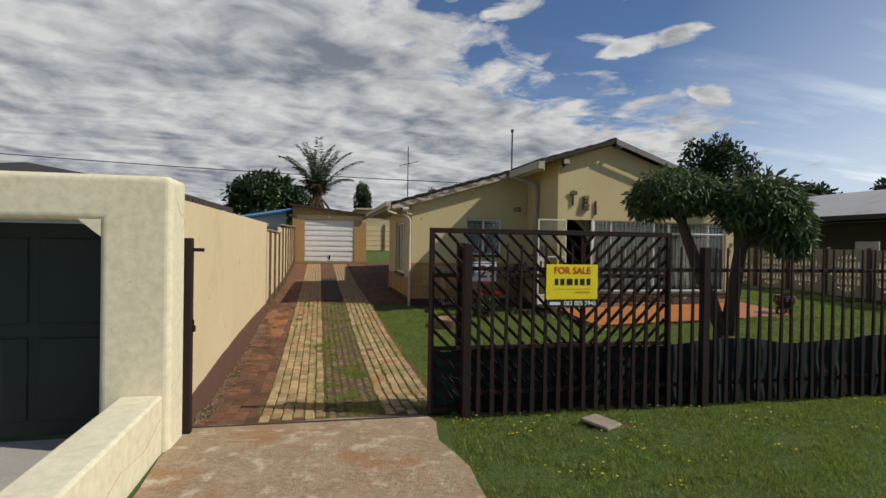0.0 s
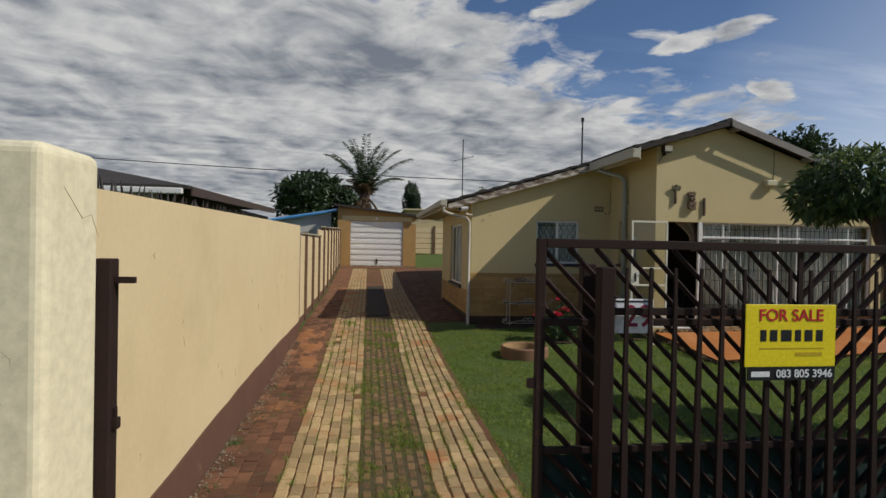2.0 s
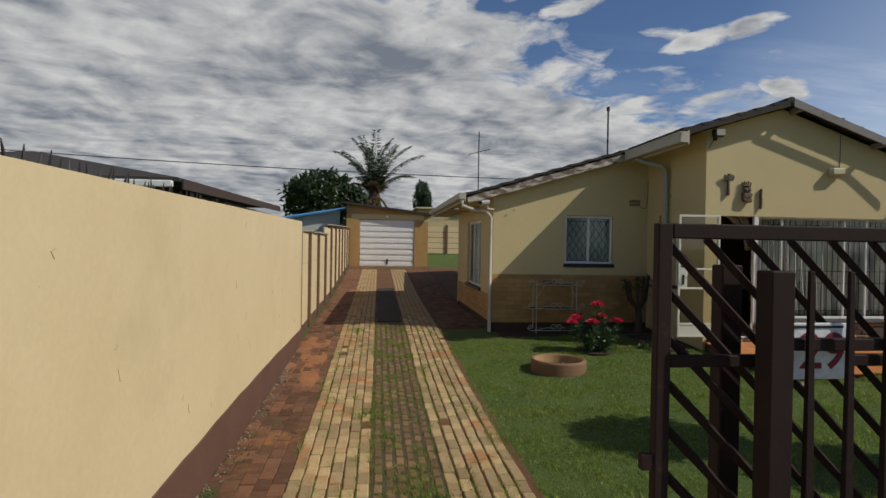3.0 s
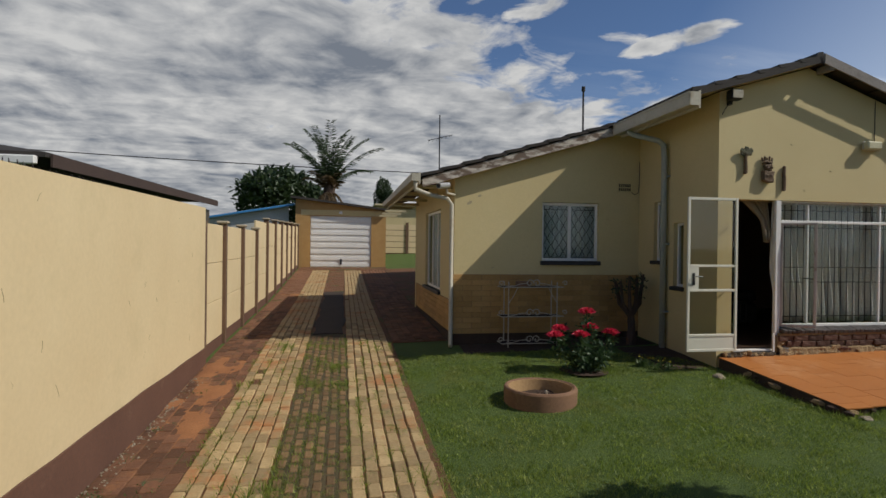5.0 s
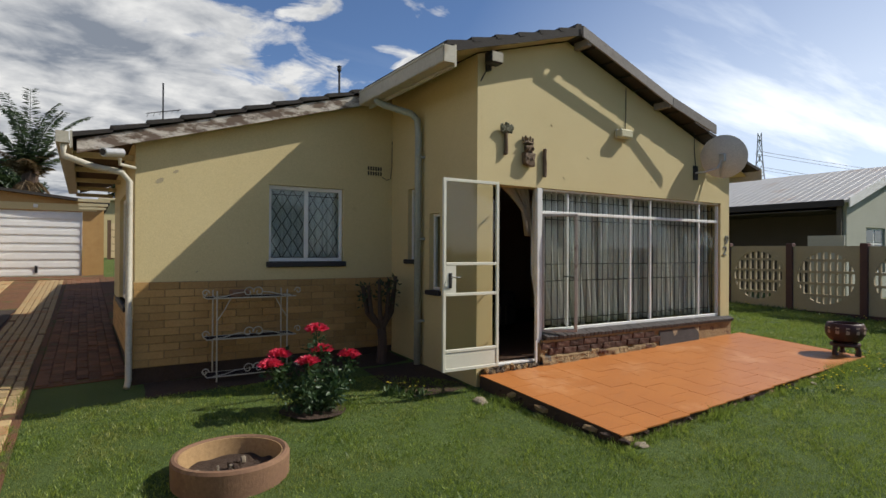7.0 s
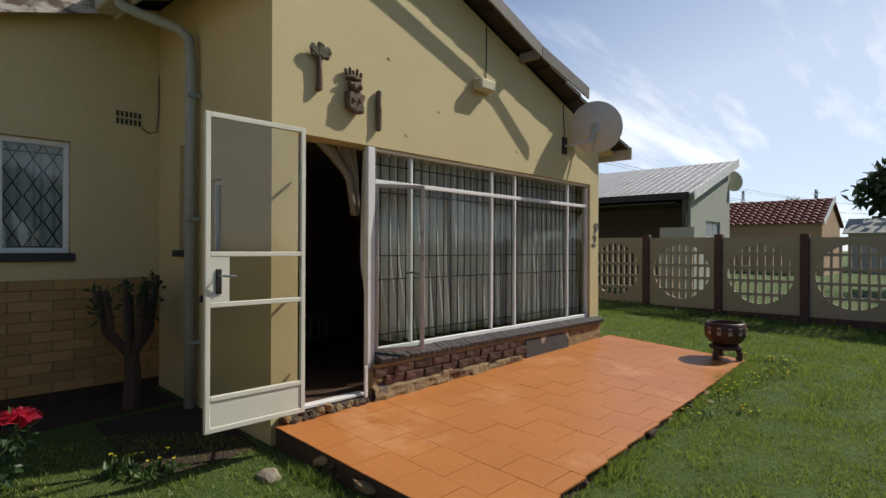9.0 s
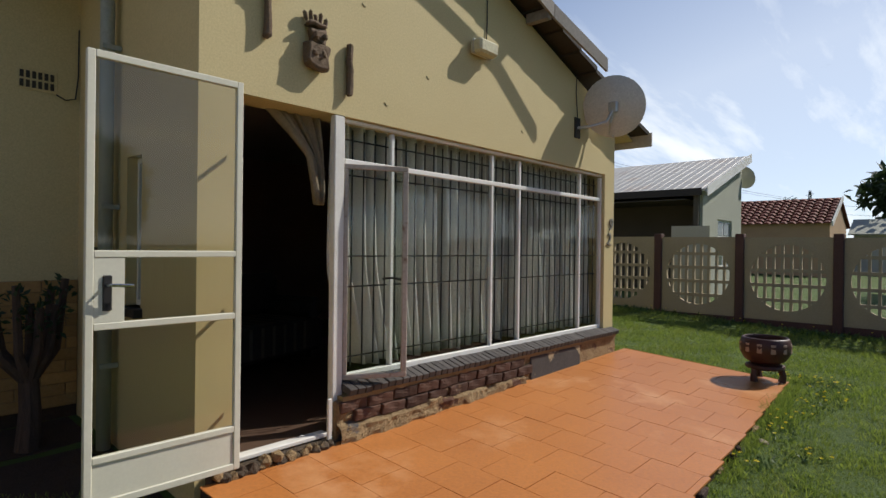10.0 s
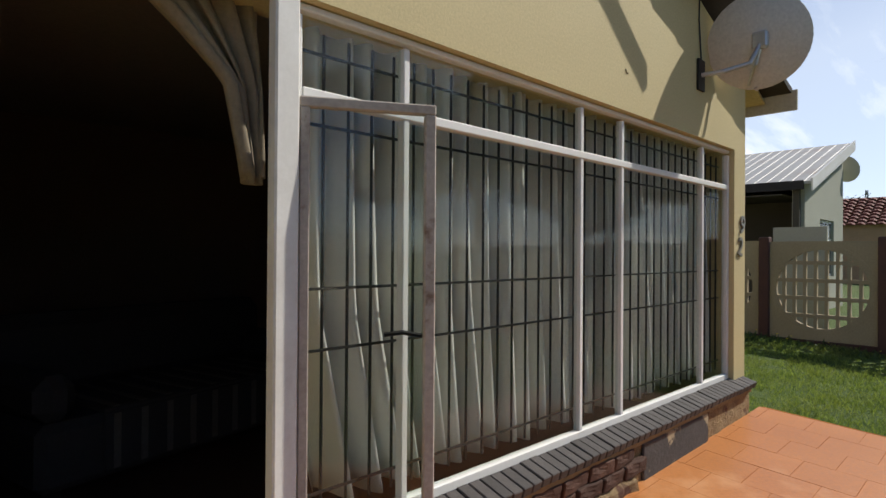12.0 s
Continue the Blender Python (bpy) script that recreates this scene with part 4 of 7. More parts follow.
part("bracket", boxes((-0.03, 0.01, -0.06, -0.002, -0.04, 0.05)), M_bar, spot)
part("cable", tube([(-0.02, -0.02, -0.03), (-0.06, -0.012, -0.09), (-0.10, -0.012, -0.16)], 0.006, 5), M_bar, spot)

lamp = thing("wall_lamp", "cream box wall lamp on the gable", "wall lamp", (7.69, YF, 2.96))
part("housing", boxes((-0.115, 0.115, -0.12, -0.002, -0.055, 0.055), bevel=0.018), mat("cream_plastic", (0.6, 0.55, 0.36), scale=6, rough=0.45, bump=0.05), lamp)
part("rim", boxes((-0.12, 0.12, -0.05, -0.035, -0.06, 0.06), bevel=0.004), M_gutter, lamp)
part("cable", tube([(0.09, -0.008, 0.05), (0.10, -0.008, 0.25), (0.10, -0.008, 0.62)], 0.005, 5), M_bar, lamp)

dish = thing("satellite_dish", "pale grey satellite dish on a bracket at the gable", "satellite dish", (9.47, 11.70, 2.80))
rim = Matrix.Translation((0.0, 0.0, 0.0)) @ Vector((0.84, 0.40, 0.30)).to_track_quat("Z", "Y").to_matrix().to_4x4()
bm = bmesh.new()
prof = [(0.001 + 0.30 * k / 8, 0.085 * (k / 8) ** 2) for k in range(9)]
lathe(prof + [(0.305, 0.083), (0.305, 0.075)] + [(0.30 * k / 8, 0.085 * (k / 8) ** 2 - 0.012) for k in range(8, 0, -1)] + [(0.001, -0.012)], 40, bm)
bmesh.ops.transform(bm, matrix=rim, verts=bm.verts)
part("reflector", bm, mat("dish_paint", (0.62, 0.59, 0.54), (0.54, 0.51, 0.46), 3, 50, 0.6, 0.1), dish, smooth=True)
bm = tube([rim @ Vector((0, -0.30, 0.05)), rim @ Vector((0, -0.26, 0.22)), rim @ Vector((0, -0.05, 0.36))], 0.013, 6)
part("feed_arm", bm, M_silver, dish)
part("feed_horn", tube([rim @ Vector((0, -0.07, 0.38)), rim @ Vector((0, 0.0, 0.30))], 0.032, 10), M_silver, dish)
part("bracket", tube([(-0.20, 0.293, -0.20), (-0.18, 0.16, -0.20), (-0.10, 0.03, -0.16), (-0.03, -0.01, -0.02)], 0.015, 8), M_silver, dish)
part("strut", tube([rim @ Vector((0.0, -0.02, -0.03)), rim @ Vector((0.03, -0.14, -0.06)), rim @ Vector((0.05, -0.27, 0.05))], 0.011, 6), M_silver, dish)
part("back_plate", boxes((-0.05, 0.0, -0.05, 0.04, -0.06, 0.05), bevel=0.01), M_silver, dish)
part("wall_plate", boxes((-0.25, -0.15, 0.285, 0.298, -0.30, -0.10)), M_bar, dish)
part("cable", tube([(-0.2, 0.29, -0.1), (-0.23, 0.292, 0.15), (-0.22, 0.292, 0.38)], 0.005, 5), M_bar, dish)

# carved ornaments on the gable: plain shapes
M_clay = mat("brown_carved_clay", (0.20, 0.135, 0.085), (0.12, 0.08, 0.05), 14, 50, 0.85, 0.8, 0.02)
M_leafclay = mat("green_brown_clay", (0.14, 0.135, 0.085), (0.09, 0.085, 0.05), 14, 50, 0.85, 0.8, 0.02)


def lumpy(bm, seed, amt):
    for vtx in bm.verts:
        vtx.co += Vector((noise.noise(vtx.co * 14 + Vector((seed, 0, 0))), 0.4 * noise.noise(vtx.co * 14 + Vector((0, seed, 0))), noise.noise(vtx.co * 14 + Vector((0, 0, seed))))) * amt
    return bm


def dense_box(bm, r, cuts=3):
    k0 = set(bm.verts)
    box(bm, *r, bevel=0.012)
    es = [e for e in bm.edges if e.verts[0] not in k0]
    bmesh.ops.subdivide_edges(bm, edges=es, cuts=cuts, use_grid_fill=True)


o = thing("wall_ornament", "clay ornament shaped like a fan topped stalk", "ornament", (5.81, YF, 2.72), group="gable ornaments")
bm = bmesh.new()
dense_box(bm, (-0.012, 0.03, -0.05, -0.003, -0.20, 0.07))
part("stalk", lumpy(bm, 1, 0.014), M_clay, o)
for k in range(7):
    fa = radians(-75 + 25 * k)
    bm = bmesh.new()
    dense_box(bm, (-0.026, 0.026, -0.014, 0.014, 0.0, 0.085 + 0.02 * (k % 2)), 2)
    lumpy(bm, 2 + k, 0.02)
    part("leaf", bm, M_leafclay, o).matrix_basis = pose(0.008, -0.035 - 0.006 * (k % 2), 0.055, 0, math.degrees(fa), 0)
o = thing("wall_ornament", "stacked carved clay ornament with a frilled crown", "ornament", (6.13, YF, 2.60), group="gable ornaments")
for nm, r, c, sd in (("lower_block", (-0.075, 0.075, -0.075, -0.003, -0.17, -0.03), 5, 3), ("upper_block", (-0.05, 0.06, -0.065, -0.003, -0.025, 0.06), 4, 4), ("brow", (-0.07, 0.065, -0.065, -0.003, 0.065, 0.095), 4, 5)):
    bm = bmesh.new()
    dense_box(bm, r, c)
    part(nm, lumpy(bm, sd, 0.022), M_clay, o)
for k in range(5):
    bm = bmesh.new()
    dense_box(bm, (-0.013, 0.013, -0.03, 0.0, 0.0, 0.06 + 0.015 * (k % 2)), 2)
    part("prong", lumpy(bm, 20 + k, 0.012), M_clay, o).matrix_basis = pose(-0.062 + 0.031 * k, -0.012, 0.095, 0, -14 + 7 * k, 0)
for k, (ox, oz) in enumerate(((-0.03, 0.015), (0.035, 0.015), (-0.035, -0.09), (0.03, -0.09))):
    bm = bmesh.new()
    dense_box(bm, (ox - 0.018, ox + 0.018, -0.088, -0.06, oz - 0.022, oz + 0.022), 1)
    part("knob", lumpy(bm, 30 + k, 0.008), M_clay, o)
o = thing("wall_ornament", "thin knobbly clay rod ornament", "ornament", (6.39, YF, 2.50), group="gable ornaments")
bm = bmesh.new()
dense_box(bm, (-0.019, 0.019, -0.045, -0.003, -0.18, 0.15), 5)
part("rod", lumpy(bm, 7, 0.016), M_clay, o)


def text_part(name, body, size, m, material, parent=None, depth=0.002, align="CENTER"):
    cu = bpy.data.curves.new(name, "FONT")
    cu.body, cu.size, cu.extrude, cu.align_x, cu.align_y = body, size, depth, align, "CENTER"
    cu.offset = size * 0.012
    tmp = new("tmp", cu)
    bpy.context.view_layer.update()
    me = bpy.data.meshes.new_from_object(tmp.evaluated_get(bpy.context.evaluated_depsgraph_get()))
    bpy.data.objects.remove(tmp)
    me.name = name
    me.materials.clear()
    me.materials.append(material)
    ob = new(name, me)
    ob.matrix_basis = m
    if parent:
        ob.parent = parent
    return ob


num = thing("house_number", "slanting metal house number on the wall corner", "house number", (10.02, YF, 1.56))
M_num = mat("dull_metal_digit", (0.30, 0.28, 0.24), rough=0.4, metal=0.5, bump=0.1)
text_part("digit", "2", 0.19, pose(-0.02, -0.008, -0.07, 90, 15, 0), M_num, num, 0.006)
text_part("digit", "9", 0.19, pose(0.02, -0.008, 0.09, 90, 15, 0), M_num, num, 0.006)
M_vent = mat("dark_vent_hole", (0.05, 0.04, 0.03), scale=5)
vent = thing("wall_vent", "terracotta air brick in the cream wall", "air vent", (5.19, YL, 2.53))
part("plate", boxes((-0.12, 0.12, -0.008, -0.002, -0.075, 0.075), bevel=0.002), M_cream, vent)
for i in range(6):
    for j in range(2):
        part("slot", boxes((-0.105 + 0.036 * i, -0.082 + 0.036 * i, -0.012, -0.009, -0.06 + 0.065 * j, -0.01 + 0.065 * j)), M_vent, vent)
tagged(part("cable", tube([(5.30, YL - 0.01, 2.45), (5.36, YL - 0.01, 2.42), (5.42, YL - 0.012, 2.44), (5.435, YL - 0.02, 2.6), (5.438, YL - 0.02, 2.95)], 0.005, 5), M_bar), "thin black cable looping up the inner corner", "cable")


# ---------------------------------------------------------------- precast wall along the driveway
def precast_wall():
    posts = [13.27, 14.6, 16.2, 17.9, 19.6, 21.3, 22.9, 24.5, 26.1, 27.7, 29.2]
    w = tagged(thing("wall_precast", "cream precast concrete panel wall with brown posts", "boundary wall"), kind="structure")
    for k, (a, b) in enumerate(zip(posts, posts[1:])):
        top = 1.82 if b < 19 else 2.08 + 0.035 * (k - 4)
        base = ground(-1.2, (a + b) / 2) + 0.16
        n = 3 if k < 5 else 4
        for j in range(n):
            z0, z1 = base + (top - base) * j / n, base + (top - base) * (j + 1) / n
            part("panel", boxes((XW - 0.10, XW - 0.055, a + 0.03, b - 0.03, z0 + 0.003, z1 - 0.003), bevel=0.006), M_yellow, w)
        part("base_panel", boxes((XW - 0.10, XW - 0.05, a + 0.03, b - 0.03, base - 0.5, base - 0.002)), M_plinth, w)
    for k, q in enumerate(posts):
        top = 1.84 if q < 19 else 2.12 + 0.035 * (k - 4)
        part("post", boxes((XW - 0.12, XW + 0.0, q - 0.05, q + 0.05, -0.4, top), bevel=0.01), M_steelpost, w)
        if q > 13.5:
            part("cap", boxes((XW - 0.15, XW + 0.03, q - 0.08, q + 0.08, top, top + 0.05), bevel=0.02), M_fence, w)


M_steelpost = mat("brown_stained_post", (0.17, 0.10, 0.06), (0.11, 0.065, 0.04), 3, 40, 0.85, 0.4, 0.006)
precast_wall()
M_spike = mat("dark_spike_steel", (0.05, 0.04, 0.035), scale=8, rough=0.6)
spk = thing("wall_spikes", "row of rusty wall spikes behind the wall top", "wall spikes")
random.seed(3)
for k in range(60):
    y = 5.15 + k * 0.09
    part("spike", tube([(XW - 0.19, y, 1.90), (XW - 0.19 + random.uniform(-0.03, 0.03), y + random.uniform(-0.03, 0.03), 2.02 + random.uniform(0, 0.03))], 0.017, 4, taper=(1, 0.12)), M_spike, spk)
part("spike_rail", boxes((XW - 0.20, XW - 0.18, 5.1, 10.6, 1.925, 1.945)), M_spike, spk)

# ---------------------------------------------------------------- garage at the end of the drive
YG = 29.48
garage = thing("garage", "brick garage with white ribbed tip-up door", "garage", kind="structure")


def gar_top(x):
    return 3.42 - 0.115 * (x + 1.2)


wall("wall", "x", -1.22, 2.5, YG, YG + 0.2, 0.2, gar_top, [(-0.62, 1.88, 0.2, 2.73)], M_brick, garage)
wall("wall", "y", YG + 0.2, YG + 6, 2.3, 2.5, 0.2, gar_top(2.4), [], M_brick, garage)
wall("wall", "y", YG + 0.2, YG + 6, -1.22, -1.02, 0.2, gar_top(-1.1), [], M_brick, garage)
part("lintel", boxes((-1.0, 2.3, YG - 0.006, YG - 0.002, 2.76, 2.98)), M_cream, garage)
bm = bmesh.new()
for xa, xb in ((-1.4, 2.65),):
    vs = [bm.verts.new((x, y, gar_top(x) + dz)) for x in (xa, xb) for y in (YG - 0.25, YG + 6.2) for dz in (0.0, 0.09)]
bmesh.ops.convex_hull(bm, input=bm.verts)
part("roof", bm, M_tile, garage)
gd = part("garage_door", boxes((-0.61, 1.87, YG + 0.06, YG + 0.075, 0.58, 2.72)), M_white, garage, "white ribbed steel garage door")
for k in range(8):
    z = 0.62 + k * 0.265
    part("rib", boxes((-0.60, 1.86, YG + 0.035, YG + 0.059, z, z + 0.17), bevel=0.02), M_white, gd)
part("handle", boxes((0.6, 0.68, YG + 0.01, YG + 0.034, 0.72, 0.95)), M_bar, gd)
part("wall_light", boxes((0.55, 0.68, YG - 0.08, YG - 0.003, 2.82, 2.93), bevel=0.02), M_white, garage)
tagged(sheet("pavement", -1.0, 2.5, 28.2, 29.47, 0.03, 0.1, M_bed, step=0.5), "earthy concrete threshold at the garage", "pavement", kind="structure")
bw = tagged(thing("wall_back", "cream precast panel wall behind the back lawn", "boundary wall"), kind="structure")
for k in range(7):
    x = 2.88 + 1.3 * k
    for j in range(5):
        part("panel", boxes((x + 0.07, x + 1.23, 36.3, 36.35, 1.12 + j * 0.315, 1.12 + j * 0.315 + 0.29), bevel=0.008), M_yellow, bw)
    part("backing", boxes((x + 0.07, x + 1.23, 36.325, 36.345, 0.9, 2.67)), M_steelpost, bw)
    part("post", boxes((x - 0.07, x + 0.07, 36.24, 36.4, 0.9, 2.80)), M_steelpost, bw)
part("post", boxes((11.91, 12.05, 36.24, 36.4, 0.9, 2.80)), M_steelpost, bw)
nb = thing("outbuilding", "plain cream building behind the back wall", "house", kind="structure")
part("wall", boxes((2.7, 11.0, 39.0, 44.0, 0.9, 3.85)), M_cream, nb)
part("roof", boxes((2.5, 11.2, 38.7, 44.3, 3.855, 3.97), bevel=0.02), M_soffit, nb)
tagged(sheet("yard_paving", 2.36, 4.49, 18.64, 28.5, 0.03, 0.1, M_bed, step=0.5), "bare earthy paving behind the wing", "pavement", kind="structure")

# ---------------------------------------------------------------- street gate and fence
fence = thing("fence", "dark brown steel picket fence along the verge", "fence")
YFE = 5.10
bm = bmesh.new()
box(bm, -0.0235, 0.0235, -0.018, 0.018, 0, 1.62, bevel=0.003)
for vtx in bm.verts:
    if vtx.co.z > 1.6:
        vtx.co.x *= 0.35
        vtx.co.y *= 0.35
        vtx.co.z += 0.035
picket_mesh = bpy.data.meshes.new("picket")
bm.to_mesh(picket_mesh)
bm.free()
picket_mesh.materials.append(M_steel)
x = 1.62
while x < 13.9:
    ob = new("picket", picket_mesh)
    ob.matrix_basis = pose(x, YFE, ground(x, YFE) + 0.03, random.uniform(-0.4, 0.4), random.uniform(-0.4, 0.4), 0)
    ob.parent = fence
    x += 0.137
for xa in (1.5, 4.10, 6.6, 9.1, 11.6):
    xb = xa + (2.6 if xa < 2 else 2.5)
    for z in (0.20, 1.40):
        part("rail", boxes((xa + 0.04, xb - 0.04, YFE + 0.017, YFE + 0.05, z - 0.02 - 0.05, z + 0.02 - 0.05), bevel=0.003), M_steel, fence)
for xa in (1.50, 4.10, 6.6, 9.1, 11.6, 14.05):
    part("post", boxes((xa - 0.04, xa + 0.04, YFE - 0.03, YFE + 0.05, -0.3, 1.59), bevel=0.004), M_steel, fence)

part("guide_post", boxes((1.46, 1.54, 5.33, 5.40, -0.3, 1.60), bevel=0.005), M_steel, fence)

leaf = thing("sliding_gate", "brown steel sliding gate with diagonal bars, slid open", "gate")
LX0, LX1, LZ0, LZ1, YLF = 1.15, 3.76, -0.05, 1.74, 5.22
for r in ((LX0, LX0 + 0.05, YLF - 0.02, YLF + 0.02, LZ0, LZ1), (LX1 - 0.05, LX1, YLF - 0.02, YLF + 0.02, LZ0, LZ1), (LX0 + 0.05, LX1 - 0.05, YLF - 0.02, YLF + 0.02, LZ1 - 0.05, LZ1),
          (LX0 + 0.05, LX1 - 0.05, YLF - 0.02, YLF + 0.02, LZ0, LZ0 + 0.05), (LX0 + 0.05, LX1 - 0.05, YLF - 0.015, YLF + 0.015, 1.26, 1.30), (LX0 + 0.05, LX1 - 0.05, YLF - 0.015, YLF + 0.015, 0.55, 0.59)):
    part("gate_frame", boxes(r, bevel=0.004), M_steel, leaf)
XV = 2.75


def diag(a, b):
    part("diagonal_bar", tube([a, b], 0.017, 4), M_steel, leaf)


c = -2.6
while c < 2.0:
    # falling bars left of the meeting line
    pts = []
    xa = max(LX0 + 0.05, c + LX0)
    za = LZ1 - 0.05 - (xa - (c + LX0))
    xb = min(XV, xa + (za - LZ0 - 0.05))
    zb = za - (xb - xa)
    if xb - xa > 0.06 and za > LZ0 + 0.1:
        diag((xa, YLF + 0.02, za), (xb, YLF + 0.02, zb))
    c += 0.155
c = -2.0
while c < 2.9:
    # rising bars right of it
    xa = XV
    za = LZ0 + 0.05 + c
    if za < LZ0 + 0.05:
        xa += (LZ0 + 0.05 - za)
        za = LZ0 + 0.05
    xb = min(LX1 - 0.05, xa + (LZ1 - 0.05 - za))
    zb = za + (xb - xa)
    if xb - xa > 0.06 and za < LZ1 - 0.1:
        diag((xa, YLF + 0.02, za), (xb, YLF + 0.02, zb))
    c += 0.155
part("meeting_bar", boxes((XV - 0.015, XV + 0.015, YLF + 0.0, YLF + 0.018, LZ0 + 0.05, LZ1 - 0.05)), M_steel, leaf)
for xa in (1.6, 3.3):
    part("wheel", tube([(xa, YLF - 0.02, LZ0 - 0.03), (xa, YLF + 0.02, LZ0 - 0.03)], 0.05, 14), M_spike, leaf)
part("latch", boxes((LX0 - 0.04, LX0, YLF - 0.015, YLF + 0.015, 0.92, 0.97)), M_steel, leaf)
tagged(part("gate_track", boxes((-1.0, 3.9, YLF - 0.015, YLF + 0.015, -0.16, -0.075)), M_spike), "rusty steel gate track across the drive", "gate track")

M_net = mat("dark_green_shade_net", (0.016, 0.035, 0.028), (0.010, 0.022, 0.02), 3, 80, 0.9, 0.5, 0.01, stain=((0.05, 0.07, 0.06), 2.5, 0.6, 0.7))
bm = bmesh.new()
rows = []
for k in range(160):
    x = LX0 + 0.02 + (13.9 - LX0) * k / 159
    sag = 0.56 + 0.035 * math.sin(x * 3.1) + 0.03 * noise.noise((x * 2, 0, 0))
    rows.append([bm.verts.new((x, YLF + 0.05 + 0.02 * noise.noise((x * 5, z * 4, 1)) + 0.012 * math.sin(x * 23), z)) for z in np.linspace(-0.18, sag, 7)])
for a, b in zip(rows, rows[1:]):
    for j in range(6):
        bm.faces.new((a[j], b[j], b[j + 1], a[j + 1]))
net = tagged(part("shade_net", bm, M_net), "dark green shade net tied along the fence foot", "shade net")
s_ = net.modifiers.new("thickness", "SOLIDIFY")
s_.thickness = 0.004

M_signy = mat("yellow_sign_board", (0.83, 0.66, 0.02), (0.80, 0.62, 0.015), 3, 60, 0.4, 0.0)
M_black = mat("black_print", (0.012, 0.012, 0.014), scale=5, rough=0.5, bump=0)
M_red = mat("red_print", (0.55, 0.02, 0.03), scale=5, rough=0.5, bump=0)
M_wprint = mat("white_print", (0.8, 0.8, 0.8), scale=5, rough=0.5, bump=0)
M_gold = mat("gold_print", (0.55, 0.38, 0.02), scale=5, rough=0.5, bump=0)
sign = thing("for_sale_sign", "yellow for sale board with a black strip below", "sign", (2.565, YFE - 0.03, 1.19))
part("board", boxes((-0.275, 0.275, -0.006, 0.0, -0.135, 0.21), bevel=0.002), M_signy, sign)
part("strip", boxes((-0.255, 0.275, -0.005, 0.001, -0.21, -0.137)), M_black, sign)
text_part("lettering", "FOR SALE", 0.092, pose(0, -0.008, 0.148, 90, 0, 0), M_red, sign, 0.0012)
text_part("lettering", "083 805 3946", 0.062, pose(0.085, -0.008, -0.175, 90, 0, 0), M_wprint, sign, 0.0012)
part("name_bar", boxes((-0.235, -0.125, -0.008, -0.0062, -0.19, -0.16)), M_wprint, sign)
# the trade mark as plain strokes
xx = -0.185
for wide in (0.05, 0.058, 0.078, 0.05, 0.062, 0.056):
    part("mark_block", boxes((xx, xx + wide - 0.014, -0.008, -0.0062, 0.006, 0.07), bevel=0.0006), M_black, sign)
    xx += wide + 0.008
part("mark_rule", boxes((-0.19, 0.20, -0.008, -0.0062, -0.035, -0.029)), M_gold, sign)
part("mark_line", boxes((0.03, 0.19, -0.008, -0.0062, -0.075, -0.055)), M_gold, sign)
for xx in (-0.26, 0.26):
    part("wire_tie", tube([(xx, -0.004, 0.195), (xx * 1.03, 0.03, 0.215)], 0.003, 5), M_spike, sign)

plate = thing("number_plate", "white plate with red house number behind the fence", "house number", (1.665, YFE + 0.075, 1.32))
part("board", boxes((-0.145, 0.145, -0.004, 0.0, -0.095, 0.095), bevel=0.002), M_wprint, plate)
text_part("digits", "29", 0.17, pose(0.055, -0.006, -0.005, 90, 0, 0), mat("maroon_print", (0.28, 0.02, 0.05), scale=5, rough=0.5, bump=0), plate, 0.0012)
part("palm_mark", boxes((-0.095, -0.085, -0.0065, -0.0045, -0.05, 0.02), (-0.125, -0.055, -0.0065, -0.0045, 0.02, 0.035), (-0.11, -0.07, -0.0065, -0.0045, 0.035, 0.05)), M_black, plate)
part("edge_line", boxes((-0.13, 0.13, -0.0065, -0.0045, 0.078, 0.086)), M_black, plate)

post = thing("gate_post", "brown steel latch post against the boundary wall", "gate post", (-0.985, 5.05, 0))
part("tube", boxes((-0.045, 0.04, -0.045, 0.045, -0.25, 1.60), bevel=0.006), M_steel, post)
part("stop", boxes((0.04, 0.13, -0.015, 0.015, 1.485, 1.515)), M_steel, post)
part("latch", boxes((0.04, 0.065, -0.02, 0.02, 0.80, 0.85), (0.04, 0.055, -0.01, 0.01, 0.85, 0.90)), M_steel, post)
bm = bmesh.new()
for k in range(7):
    q = 0.60 - 0.035 * k
    tube([(-0.048 + 0.014 * math.cos(a), -0.05 + 0.012 * math.sin(a) * (k % 2), q + 0.02 * math.sin(a)) for a in np.linspace(0, 6.28, 9)], 0.004, 4, bm)
part("chain", bm, M_spike, post)

M_green = mat("dark_green_gate_paint", (0.020, 0.028, 0.022), (0.014, 0.02, 0.016), 3, 50, 0.6, 0.2, 0.004)
ng = thing("garage_gate", "dark green double steel gate in the recess", "gate", (0, 4.96, 0))
for xa, xb in ((-3.88, -2.71), (-2.69, -1.52)):
    lf = part("gate_leaf", boxes((xa, xb, 0, 0.03, 0.0, 1.70)), M_green, ng)
    for z0, z1 in ((0.12, 0.78), (0.90, 1.58)):
        for q0, q1 in ((xa + 0.08, (xa + xb) / 2 - 0.04), ((xa + xb) / 2 + 0.04, xb - 0.08)):
            part("panel", boxes((q0, q1, -0.014, -0.001, z0, z1), bevel=0.006), M_green, lf)
cham = tagged(part("corner_fillet", bmesh.new(), M_pier), "pale plaster fillet in the corner of the recess", "plaster fillet", kind="structure")
bm = bmesh.new()
vs = [bm.verts.new((x_, y_, z_)) for y_ in (4.57, 4.94) for x_, z_ in ((-1.50, 1.73), (-1.66, 1.73), (-1.50, 1.60))]
